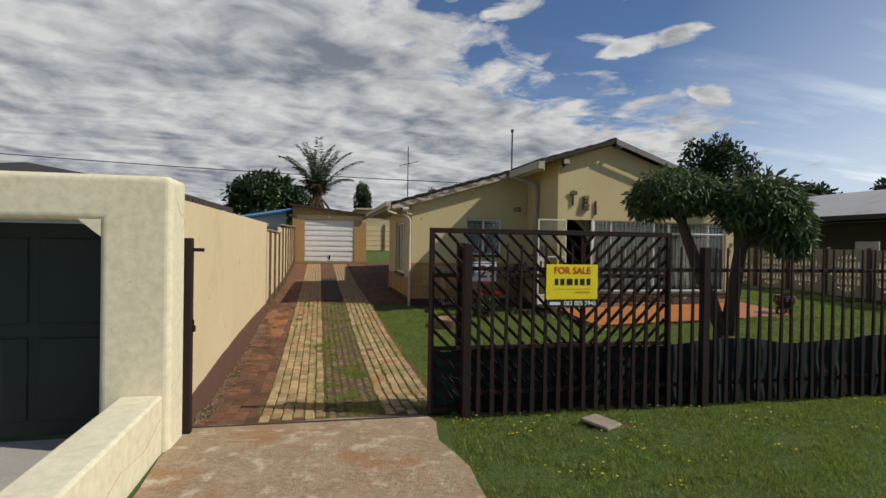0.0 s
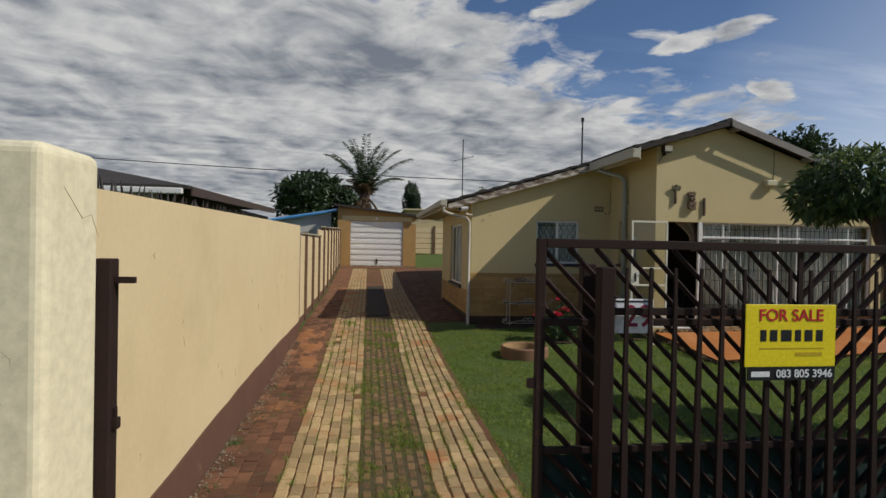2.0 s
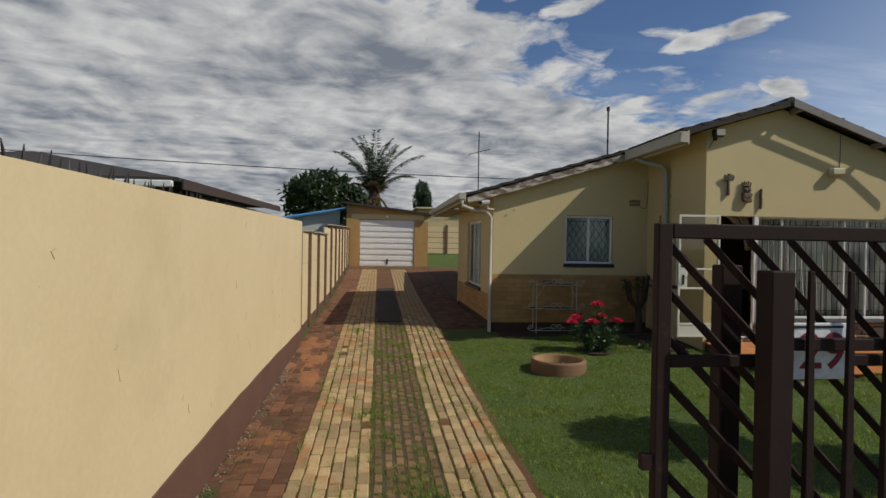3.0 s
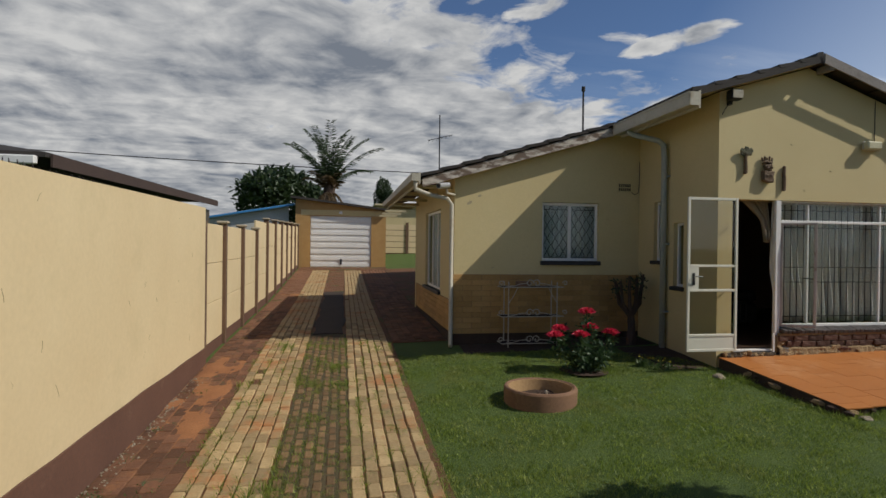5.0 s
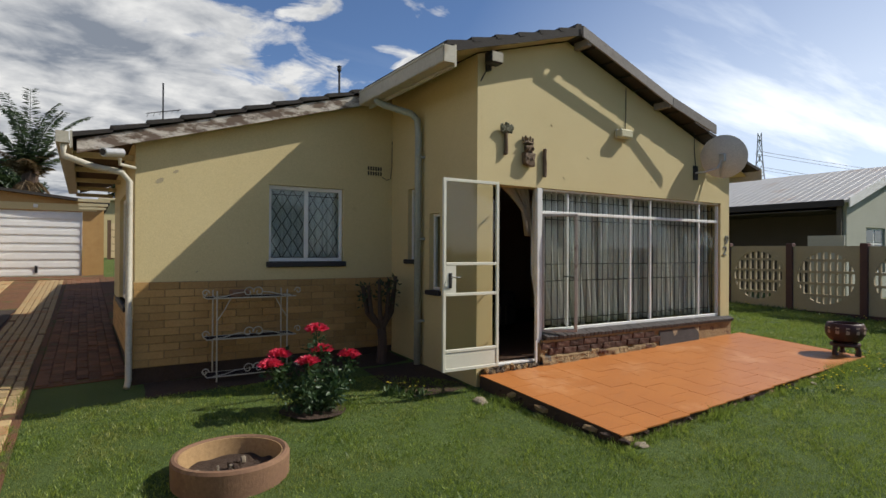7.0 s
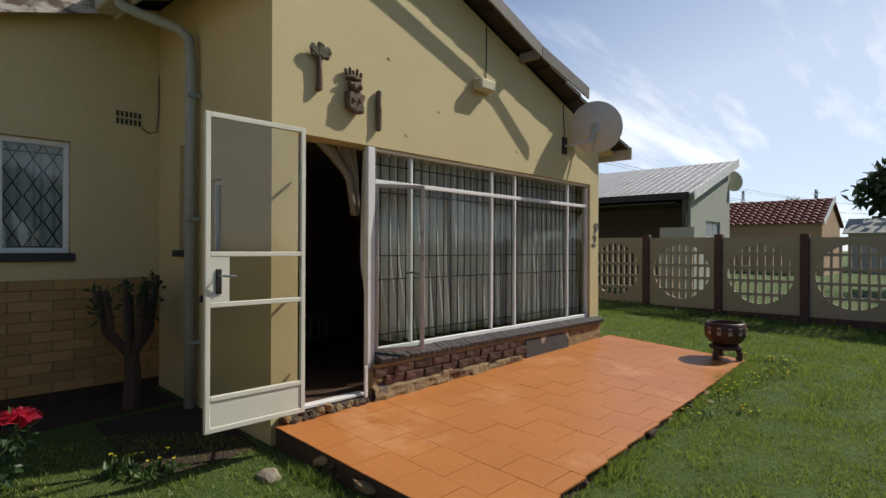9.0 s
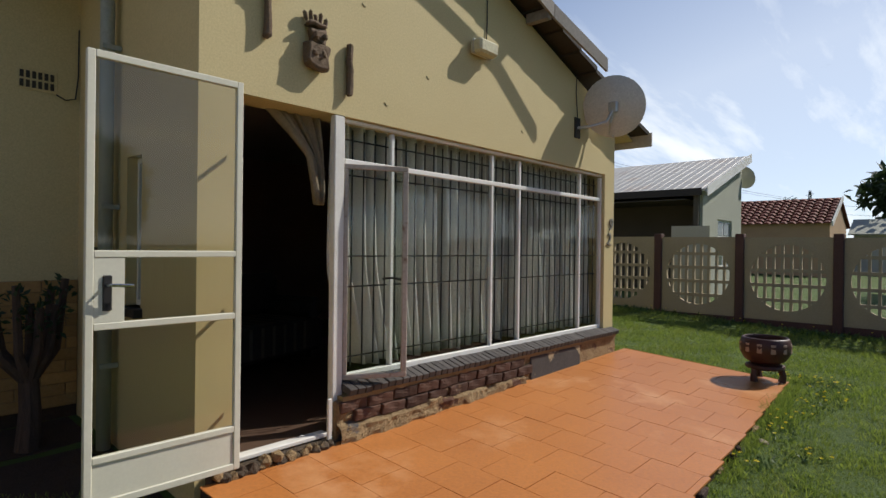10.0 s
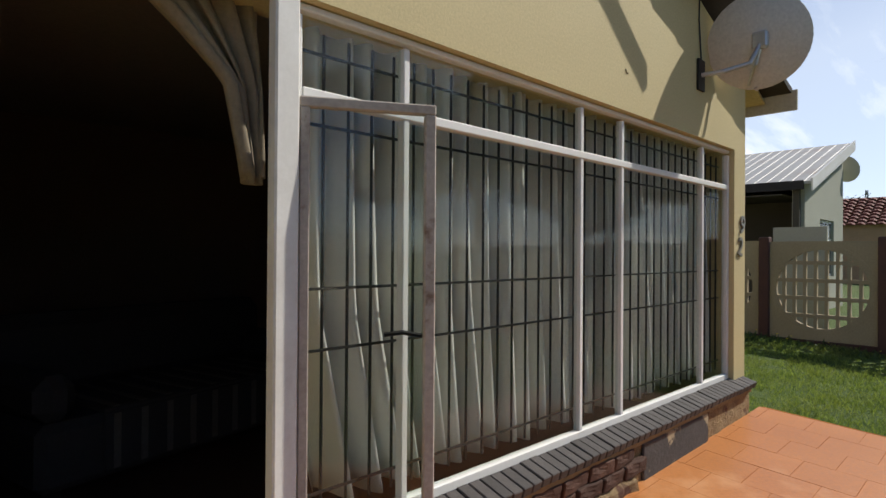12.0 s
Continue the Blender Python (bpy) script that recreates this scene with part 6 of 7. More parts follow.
def slab(points, thick, name, material, parent, label=""):
    bm = bmesh.new()
    a = [bm.verts.new(p) for p in points]
    b = [bm.verts.new((p[0], p[1], p[2] - thick)) for p in points]
    bm.faces.new(a), bm.faces.new(b[::-1])
    for i in range(len(a)):
        j = (i + 1) % len(a)
        bm.faces.new((a[i], b[i], b[j], a[j]))
    bmesh.ops.recalc_face_normals(bm, faces=bm.faces)
    return part(name, bm, material, parent, label)


nh = thing("neighbour_house", "pale green house with corrugated sheet roof and carport", "house")
EX, EZ, PX, PZ, GY = 16.9, 2.72, 20.3, 3.85, 13.25
rf = slab([(EX, GY - 0.1, EZ), (PX, GY - 0.1, PZ), (PX, 27, PZ), (EX, 27, EZ)], 0.05, "roof", M_zinc, nh)
bm = bmesh.new()
for k in range(66):
    y = GY + k * 0.207
    tube([(EX - 0.02, y, EZ - 0.003), (PX, y, PZ - 0.003)], 0.008, 5, bm)
part("corrugations", bm, M_zinc, rf)
slab([(EX, GY - 0.13, EZ + 0.05), (PX + 0.02, GY - 0.13, PZ + 0.05), (PX + 0.02, GY - 0.105, PZ + 0.05), (EX, GY - 0.105, EZ + 0.05)], 0.22, "barge_board", M_white, nh)
part("fascia", boxes((EX - 0.02, EX + 0.01, GY, 27, EZ - 0.14, EZ + 0.02)), M_bar, nh)
wall("wall", "x", 17.15, 20.1, GY + 0.05, GY + 0.25, 0, lambda q: EZ - 0.03 + 0.332 * (q - EX), [(18.2, 19.3, 1.0, 2.12)], M_nwall, nh)
wall("wall", "y", GY + 0.255, 27, 19.9, 20.1, 0, 3.6, [], M_nwall, nh)
wall("wall", "y", GY + 0.25, 27, 18.6, 18.8, 0, 3.2, [], M_eaveshade, nh)
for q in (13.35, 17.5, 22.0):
    part("carport_post", boxes((17.0, 17.1, q, q + 0.1, 0, EZ - 0.1)), M_eaveshade, nh)
wn_ = part("window", boxes((18.21, 19.29, GY + 0.1, GY + 0.13, 1.01, 2.11)), M_white, nh)
for xa in (18.27, 18.80):
    part("pane", boxes((xa, xa + 0.44, GY + 0.09, GY + 0.099, 1.06, 1.70)), mat("dim_pane", (0.08, 0.09, 0.09), rough=0.1, bump=0), wn_)
    part("pane", boxes((xa, xa + 0.44, GY + 0.09, GY + 0.099, 1.76, 2.06)), MATS["dim_pane"], wn_)
part("yard_screen", boxes((15.2, 15.25, 12.55, 13.25, 0.1, 1.85)), M_nwall, nh, "pale green yard screen")
d2 = part("dish", lathe([(0.001, -0.01), (0.29, 0.06), (0.295, 0.07), (0.28, 0.065), (0.001, 0.0)], 24), MATS["dish_paint"], nh, "pale satellite dish")
d2.matrix_basis = Matrix.Translation((20.42, 13.35, 3.30)) @ Vector((0.9, -0.35, 0.3)).to_track_quat("Z", "Y").to_matrix().to_4x4()
# sheet under the carport roof, in the same shade-darkened colour
part("eave_sheet", boxes((16.9, 18.6, 13.6, 26.8, 2.5, 2.52)), M_eaveshade, nh)

rh = thing("red_roof_house", "peach house under a red clay tile roof", "house")
roofr = part("roof", bmesh.new(), M_redtile, rh)
bm = bmesh.new()
for k in range(9):
    xa, xb = 31.2 + 0.29 * k, 31.2 + 0.29 * (k + 1) + 0.03
    za, zb = 2.55 + 0.135 * k, 2.55 + 0.135 * (k + 1)
    for j in range(30):
        y0 = 12.9 + 0.31 * j
        a = [bm.verts.new(q) for q in ((xa, y0, za), (xa, y0 + 0.1, za + 0.07), (xa, y0 + 0.22, za + 0.07), (xa, y0 + 0.31, za), (xb, y0 + 0.31, zb - 0.06), (xb, y0 + 0.22, zb), (xb, y0 + 0.1, zb), (xb, y0, zb - 0.06))]
        bm.faces.new((a[0], a[1], a[6], a[7])), bm.faces.new((a[1], a[2], a[5], a[6])), bm.faces.new((a[2], a[3], a[4], a[5])), bm.faces.new((a[0], a[3], a[2], a[1]))
bm.to_mesh(roofr.data)
bm.free()
slab([(33.83, 12.9, 3.76), (36.5, 12.9, 2.55), (36.5, 22.3, 2.55), (33.83, 22.3, 3.76)], 0.06, "roof_slope", M_redtile, rh)
wall("wall", "y", 13.0, 22.2, 31.5, 31.7, 0, 2.6, [], M_peach, rh)
wall("wall", "x", 31.7, 36, 13.0, 13.2, 0, lambda q: 2.6 + 0.45 * (min(q, 67.6 - q) - 31.7), [], M_peach, rh, cuts=(33.8,))
slab([(31.15, 12.84, 2.62), (33.83, 12.84, 3.84), (33.83, 12.89, 3.84), (31.15, 12.89, 2.62)], 0.2, "barge_board", M_white, rh)
slab([(29.2, 17.3, 2.45), (31.5, 17.3, 2.95), (31.5, 20, 2.95), (29.2, 20, 2.45)], 0.06, "porch_roof", M_redtile, rh)
wall("wall", "y", 17.4, 20, 29.5, 29.6, 0, 2.4, [], M_peach, rh)
gs = thing("garden_shed", "green roofed shed beyond the red roof", "shed")
part("wall", boxes((38.5, 42, 11.2, 13.0, 0, 2.3)), M_offwhite, gs)
slab([(38.2, 10.9, 2.3), (40.2, 10.9, 3.1), (40.2, 13.2, 3.1), (38.2, 13.2, 2.3)], 0.06, "roof", M_nwall, gs)

lh = thing("neighbour_house", "long house under a dark tiled roof over the wall", "house")
# this wall under the eave takes the shade-darkened colour too
wall("wall", "y", 14.6, 26.4, -4.1, -3.9, 0, 2.7, [], M_eaveshade, lh)
wall("wall", "x", -11, -4.1, 14.6, 14.8, 0, 2.7, [], M_offwhite, lh)
slab([(-3.35, 14.1, 2.78), (-3.75, 26.9, 3.08), (-8.0, 22.5, 3.72), (-8.0, 18.0, 3.72)], 0.07, "roof", M_tile, lh)
slab([(-3.35, 14.1, 2.78), (-8.0, 18.0, 3.72), (-12.6, 14.1, 2.78)], 0.07, "roof_slope", M_tile, lh)
slab([(-12.6, 14.1, 2.78), (-8.0, 18.0, 3.72), (-8.0, 22.5, 3.72), (-12.6, 26.9, 3.0)], 0.07, "roof_slope", M_tile, lh)
slab([(-3.75, 26.9, 3.08), (-12.6, 26.9, 3.0), (-8.0, 22.5, 3.72)], 0.07, "roof_slope", M_tile, lh)
part("gutter", boxes((-12.5, -3.45, 14.02, 14.12, 2.60, 2.72), bevel=0.015), M_white, lh)
slab([(-3.33, 14.2, 2.76), (-3.73, 26.8, 3.05), (-3.70, 26.8, 3.05), (-3.30, 14.2, 2.76)], 0.18, "fascia", mat("dark_brown_fascia", (0.07, 0.045, 0.035), scale=2), lh)

bh = thing("blue_roof_shed", "white shed under a blue sheet roof", "shed")
part("wall", boxes((-4.9, -1.6, 30.7, 33, 0.3, 2.60)), M_offwhite, bh)
slab([(-5.2, 30.4, 2.60), (-1.35, 30.4, 3.28), (-1.35, 33.4, 3.55), (-5.2, 33.4, 2.87)], 0.07, "roof", M_blue, bh)
slab([(-4.9, 30.65, 2.62), (-1.6, 30.65, 3.2), (-1.6, 30.7, 3.2), (-4.9, 30.7, 2.62)], 0.8, "gable_board", M_offwhite, bh)

mast = thing("antenna", "thin television antenna on the roof", "antenna", (3.48, 21.9, 2.9))
part("mast", tube([(0, 0, 0.2), (0, 0, 2.5)], 0.018, 6), M_bar, mast)
part("boom", tube([(-0.36, -0.1, 1.72), (0.4, 0.1, 1.95)], 0.01, 5), M_bar, mast)
for k in range(6):
    q = -0.32 + 0.13 * k
    part("element", tube([(q, -0.2, 1.80 + 0.30 * q), (q, 0.2, 1.80 + 0.30 * q)], 0.005, 4), M_bar, mast)
mast = thing("antenna_pole", "bare dark pole on the roof", "pole", (7.03, 19.8, 3.9))
part("mast", tube([(0, 0, 0), (0, 0, 1.85)], 0.028, 6), M_bar, mast)
part("tip", tube([(0, 0, 1.85), (0, 0, 1.97)], 0.05, 8), M_bar, mast)


def wire(a, b, sag, r=0.02):
    pts = [Vector(a).lerp(Vector(b), k / 14) - Vector((0, 0, sag * 4 * (k / 14) * (1 - k / 14))) for k in range(15)]
    tagged(part("overhead_wire", tube(pts, r, 4), M_bar), "thin overhead wire against the sky", "wire", group="overhead wires")


wire((-30, 46, 7.9), (22, 48, 7.0), 0.35, 0.032)
pole = thing("utility_pole", "bare wooden utility pole carrying the wire", "utility pole", (-30, 46, 0))
part("mast", tube([(0, 0, 0), (0, 0, 8.4)], 0.12, 8), M_bark, pole)
part("cross_arm", boxes((-0.7, 0.7, -0.05, 0.05, 7.7, 7.85)), M_bark, pole)

M_pylon = mat("galvanised_pylon_steel", (0.16, 0.17, 0.19), scale=1, rough=0.6, bump=0)


def pylon(x, y, h, s_):
    t = thing("power_pylon", "tall grey lattice power pylon far off", "pylon", (x, y, 0), 28, group="power pylons")

    def half(z):
        return s_ * (0.10 + 0.9 * (1 - z / h) ** 1.6) * 0.5

    levels = [h * k / 12 for k in range(13)]
    for sx, sy in ((-1, -1), (1, -1), (1, 1), (-1, 1)):
        part("leg", tube([(sx * half(z), sy * half(z), z) for z in levels], 0.17, 4), M_pylon, t)
    bm = bmesh.new()
    for a, b in zip(levels, levels[1:]):
        for q in range(4):
            c0, c1 = ((-1, -1), (1, -1), (1, 1), (-1, 1))[q], ((1, -1), (1, 1), (-1, 1), (-1, -1))[q]
            tube([(c0[0] * half(a), c0[1] * half(a), a), (c1[0] * half(b), c1[1] * half(b), b)], 0.09, 3, bm)
            tube([(c1[0] * half(a), c1[1] * half(a), a), (c0[0] * half(b), c0[1] * half(b), b)], 0.09, 3, bm)
    part("bracing", bm, M_pylon, t)
    for z in (h * 0.66, h * 0.80, h * 0.94):
        for sg in (-1, 1):
            part("cross_arm", tube([(sg * half(z), 0, z - 1.2), (sg * s_ * 0.75, 0, z), (sg * half(z), 0, z + 0.3)], 0.14, 4), M_pylon, t)


pylon(222, 126, 48, 12.0)
pylon(420, 120, 42, 9.0)
pylon(400, 75, 38, 9.0)
for k, z in enumerate((29, 35, 41)):
    wire((222, 126, z), (560, 40, z - 6), 5, 0.08)
    wire((226, 130, z), (570, 52, z - 4), 5, 0.08)

# ---------------------------------------------------------------- weeds and flowers
M_weed = leaf_mat("weed_leaf", (0.12, 0.18, 0.05), (0.05, 0.09, 0.02))
M_ydot = leaf_mat("yellow_petal", (0.85, 0.72, 0.05), (0.75, 0.6, 0.03))


def weeds(label, spots_, n, ln, flowers, seed):
    random.seed(seed)
    w_ = thing("weeds", label, "weeds", kind="stuff")
    sp, fl = [], []
    for x, y, r in spots_:
        for _ in range(n):
            a, q = random.uniform(0, 6.28), r * math.sqrt(random.random())
            px, py = x + q * math.cos(a), y + q * math.sin(a)
            sp.append((Vector((px, py, ground(px, py))), rand_dir(0.8), ln * random.uniform(0.5, 1.3), ln * 0.28))
        for _ in range(flowers):
            a, q = random.uniform(0, 6.28), r * math.sqrt(random.random())
            px, py = x + q * math.cos(a), y + q * math.sin(a)
            for k in range(6):
                fl.append((Vector((px, py, ground(px, py) + ln * 1.1)), Vector((math.cos(k), math.sin(k), 0.4)), 0.014, 0.014))
    leaf_mesh("weed_leaves", sp, M_weed, w_, kind="stuff")
    if fl:
        leaf_mesh("weed_flowers", fl, M_ydot, w_, kind="stuff")


weeds("clumps of weeds with small yellow flowers by the patio", [(x, front_edge(x) - 0.15 - 0.25 * random.random(), 0.16) for x in np.linspace(8.2, 10.6, 9)] + [(10.65, y, 0.2) for y in (10.3, 10.6, 10.0)], 70, 0.045, 5, 71)
weeds("low broad weeds along the lattice fence", [(XF - 0.25, y, 0.3) for y in np.linspace(8, 14.2, 12)], 80, 0.08, 2, 72)
weeds("weeds along the foot of the boundary wall", [(XW + 0.12, y, 0.09) for y in (5.7, 5.9, 6.05, 6.2, 6.7, 7.1, 7.6, 8.3, 8.9, 9.6, 10.2, 10.9)] + [(-0.65, 9.6, 0.15), (-0.72, 9.2, 0.16), (-0.85, 8.5, 0.12), (-0.6, 8.9, 0.1), (-0.8, 12.0, 0.12)], 80, 0.04, 0, 73)
weeds("daisy like weeds by the bed", [(4.75, 12.1, 0.12), (4.6, 12.25, 0.08)], 60, 0.1, 5, 74)
random.seed(77)
weeds("yellow flowered weeds in the verge grass", [(random.uniform(1.4, 7.5), random.uniform(2.3, 5.0), 0.22) for _ in range(60)], 10, 0.045, 3, 75)
M_broken = mat("broken_red_masonry", (0.22, 0.10, 0.065), (0.11, 0.06, 0.045), 9, 30, 0.95, 0.9, 0.02)
slabs = thing("broken_cover", "broken concrete cover slab in the verge grass", "cover slab", (2.68, 4.62, -0.05))
part("piece", boxes((-0.19, 0.09, -0.15, 0.13, 0.01, 0.045), bevel=0.01), M_stone, slabs).rotation_euler = (0.12, 0.06, 0.6)
part("piece", boxes((0.12, 0.32, -0.16, 0.02, -0.01, 0.045), bevel=0.012), M_broken, slabs).rotation_euler = (0.3, 0.2, -0.4)

# hairline cracks and chips in the plaster
M_crack = mat("dark_crack", (0.40, 0.33, 0.20), scale=9, bump=0)


def crack(parent, pts, r=0.0028):
    part("crack", tube(pts, r, 4), M_crack, parent)


random.seed(95)
for k in range(9):
    x0_, z0_ = random.uniform(-1.42, -1.10), random.uniform(0.5, 1.98)
    pts = [(x0_, 4.559, z0_)]
    for _ in range(3):
        pts.append((pts[-1][0] + random.uniform(-0.035, 0.035), 4.559, pts[-1][2] + random.uniform(-0.03, 0.01)))
    crack(pier, pts, random.uniform(0.0005, 0.001))
crack(pier, [(-0.999, 4.58, 0.42), (-0.999, 4.66, 0.46), (-0.999, 4.78, 0.44), (-0.999, 4.9, 0.5)], 0.0012)
crack(pier, [(-0.999, 4.7, 1.9), (-0.999, 4.85, 1.78), (-0.999, 4.93, 1.8), (-0.999, 5.0, 1.7)], 0.0012)
crack(low, [(-1.049, 4.5, 0.22), (-1.049, 4.1, 0.12), (-1.049, 3.6, 0.16), (-1.049, 3.2, 0.08)], 0.0012)
for k in range(22):
    y0_, z0_ = random.uniform(5.6, 12.8), random.uniform(0.4, 1.85)
    pts = [(XW + 0.001, y0_, z0_)]
    for _ in range(2):
        pts.append((XW + 0.001, pts[-1][1] + random.uniform(-0.03, 0.03), pts[-1][2] + random.uniform(-0.05, 0.0)))
    crack(bwall, pts, random.uniform(0.0008, 0.0022))
for cx, cz, s_ in ((2.62, 2.22, 0.045), (2.78, 2.33, 0.03), (3.0, 1.22, 0.012), (3.55, 1.55, 0.01)):
    bm = bmesh.new()
    bmesh.ops.create_circle(bm, cap_ends=True, segments=11, radius=s_)
    for vtx in bm.verts:
        vtx.co = Vector((cx + vtx.co.x * (1 + 0.5 * noise.noise(vtx.co * 40)), YL - 0.003, cz + vtx.co.y * 0.6 + vtx.co.x * 0.4))
    part("paint_chip", bm, M_crack, house)
for cx, cz in ((6.7, 2.35), (7.1, 2.62), (8.3, 2.42), (6.5, 2.95)):
    crack(house, [(cx, YF - 0.001, cz), (cx + 0.02, YF - 0.001, cz - 0.02), (cx + 0.03, YF - 0.001, cz - 0.015)], 0.004)

# ---------------------------------------------------------------- grass blades
M_grass = leaf_mat("grass_blade", (0.38, 0.46, 0.075), (0.11, 0.18, 0.028), 0.45)
gn, gl = M_grass.node_tree.nodes, M_grass.node_tree.links
gnoise, ggeo, gmix, gramp = gn.new("ShaderNodeTexNoise"), gn.new("ShaderNodeNewGeometry"), gn.new("ShaderNodeMix"), gn.new("ShaderNodeMapRange")
gnoise.inputs["Scale"].default_value, gnoise.inputs["Detail"].default_value = 1.7, 7
gl.new(ggeo.outputs["Position"], gnoise.inputs["Vector"]), gl.new(gnoise.outputs["Fac"], gramp.inputs["Value"])
gramp.inputs["From Min"].default_value, gramp.inputs["From Max"].default_value, gramp.inputs["To Max"].default_value = 0.44, 0.66, 0.75
gmix.data_type = "RGBA"
gl.new(gramp.outputs[0], gmix.inputs["Factor"])
gmix.inputs["B"].default_value = (0.40, 0.36, 0.11, 1)
old = gn["Principled BSDF"].inputs["Base Color"].links[0].from_socket
tuft, tuft_ramp, tuft_mix = gn.new("ShaderNodeTexNoise"), gn.new("ShaderNodeMapRange"), gn.new("ShaderNodeMix")
tuft.inputs["Scale"].default_value, tuft.inputs["Detail"].default_value = 19.0, 6
gl.new(ggeo.outputs["Position"], tuft.inputs["Vector"]), gl.new(tuft.outputs["Fac"], tuft_ramp.inputs["Value"])
tuft_ramp.inputs["From Min"].default_value, tuft_ramp.inputs["From Max"].default_value = 0.44, 0.60
tuft_mix.data_type, tuft_mix.blend_type = "RGBA", "MULTIPLY"
tuft_mix.inputs["B"].default_value = (0.26, 0.36, 0.28, 1)
gl.new(tuft_ramp.outputs[0], tuft_mix.inputs["Factor"])
gl.new(old, gmix.inputs["A"]), gl.new(gmix.outputs["Result"], tuft_mix.inputs["A"]), gl.new(tuft_mix.outputs["Result"], gn["Principled BSDF"].inputs["Base Color"])


M_verge = M_grass.copy()
M_verge.name = "dry_verge_blade"
M_verge.node_tree.nodes[gramp.name].inputs["From Min"].default_value = 0.30
M_verge.node_tree.nodes[gramp.name].inputs["From Max"].default_value = 0.62
M_verge.node_tree.nodes[gmix.name].inputs["B"].default_value = (0.33, 0.27, 0.09, 1)


def grass(name, label, n, area, height, seed, blade=M_grass):
    rng = np.random.default_rng(seed)
    x0, x1, y0, y1, test = area
    x, y = rng.uniform(x0, x1, n), rng.uniform(y0, y1, n)
    keep = np.array([test(a, b) for a, b in zip(x, y)])
    x, y = x[keep], y[keep]
    n = len(x)
    base = np.interp(y, (-40, 0, 4.4, 5.2, 6.6, 9, 11, 12.5, 14, 20, 26, 29.4, 45), (0.0, 0.0, -0.05, -0.10, -0.21, -0.19, -0.15, -0.07, 0.0, 0.12, 0.42, 0.57, 0.62))
    z = base + 0.031 * (np.clip(x, 1.6, 14) - 1.6) * smooth01((y - 5.4) / 3.6) - 0.006
    clump = np.array([noise.noise((p_ * 2.6, q_ * 2.6, 0)) + 0.6 * noise.noise((p_ * 9, q_ * 9, 4)) for p_, q_ in zip(x, y)])
    a, h = rng.uniform(0, 6.283, n), height * rng.uniform(0.45, 1.3, n) * np.clip(1 + 0.9 * clump, 0.3, 2.0)
    lean, wd = rng.uniform(0.2, 1.0, n) * h, rng.uniform(0.0025, 0.0055, n)
    la = rng.uniform(0, 6.283, n)
    v3 = np.empty((n, 3, 3))
    v3[:, 0] = np.stack((x - np.cos(a) * wd, y - np.sin(a) * wd, z), 1)
    v3[:, 1] = np.stack((x + np.cos(a) * wd, y + np.sin(a) * wd, z), 1)
    v3[:, 2] = np.stack((x + np.cos(la) * lean, y + np.sin(la) * lean, z + h), 1)
    me = bpy.data.meshes.new(name)
    me.vertices.add(3 * n), me.loops.add(3 * n), me.polygons.add(n)
    me.vertices.foreach_set("co", v3.ravel())
    me.loops.foreach_set("vertex_index", np.arange(3 * n, dtype=np.int32))
    me.polygons.foreach_set("loop_start", np.arange(0, 3 * n, 3, dtype=np.int32))
    me.polygons.foreach_set("loop_total", np.full(n, 3, dtype=np.int32))
    me.update(calc_edges=True)
    me.materials.append(blade)
    return tagged(new(name, me), label, "grass", kind="stuff")


def on_lawn(x, y):
    if x < 1.44 + 0.03 * math.sin(y * 5) or y > np.interp(x, (2.3, 2.6, 3.95, 5.2, 5.4), (13.85, 13.46, 13.32, 12.6, 12.2)) + 0.06 * math.sin(x * 7):
        return x > 10.4 and y < 14.2
    if 5.42 < x < 10.42 and y > front_edge(x) - 0.02:
        return False
    return (x - RX) ** 2 + (y - RY) ** 2 > 0.15 and (x - 3.72) ** 2 + (y - 12.22) ** 2 > 0.06


grass("grass", "short mown lawn grass behind the fence", 330000, (1.4, 9.0, 5.3, 13.4, on_lawn), 0.028, 1)
grass("grass", "short mown lawn grass along the lattice fence", 160000, (9.0, 13.9, 5.3, 14.2, on_lawn), 0.04, 2)
grass("grass", "verge grass before the fence", 230000, (1.15, 8.5, 1.0, 5.25, lambda x, y: x > 1.18 + 0.08 * math.sin(y * 3) and noise.noise((x * 3, y * 3, 9)) < min(8.5 - x, (y - 1.0) * 1.5) - 0.5), 0.032, 3, M_verge)
grass("grass", "thin grass in the driveway joints", 70000, (-0.45, 1.45, 5.4, 14.5, lambda x, y: noise.noise((x * 7, y * 0.6, 0)) > (0.16 if abs(x - 0.49) > 0.3 else 0.02)), 0.036, 4)

grass("grass", "green grass between the middle pavers", 45000, (0.2, 0.78, 5.4, 15.0, lambda x, y: noise.noise((x * 5, y * 1.3, 6)) > -0.22 + 0.5 * (x - 0.45)), 0.036, 5)


def in_joint(x, y):
    k = (x + 0.43) / 0.1035 if x < 0.2 else (x - 0.77) / 0.108
    return abs(k - round(k)) < 0.10 and noise.noise((round(k) * 3.7, y * 1.1, 2)) > 0.02


grass("grass", "grass lines along the buff paver joints", 150000, (-0.44, 1.44, 5.35, 14.5, lambda x, y: not 0.2 < x < 0.76 and in_joint(x, y)), 0.058, 6)
grass("grass", "grass creeping over the broken patio edge", 60000, (5.2, 10.6, 9.75, 12.0, lambda x, y: abs(y - front_edge(x) + 0.06) < 0.07 if x > 5.4 else abs(x - 5.38) < 0.06 and y < 11.6), 0.06, 7)

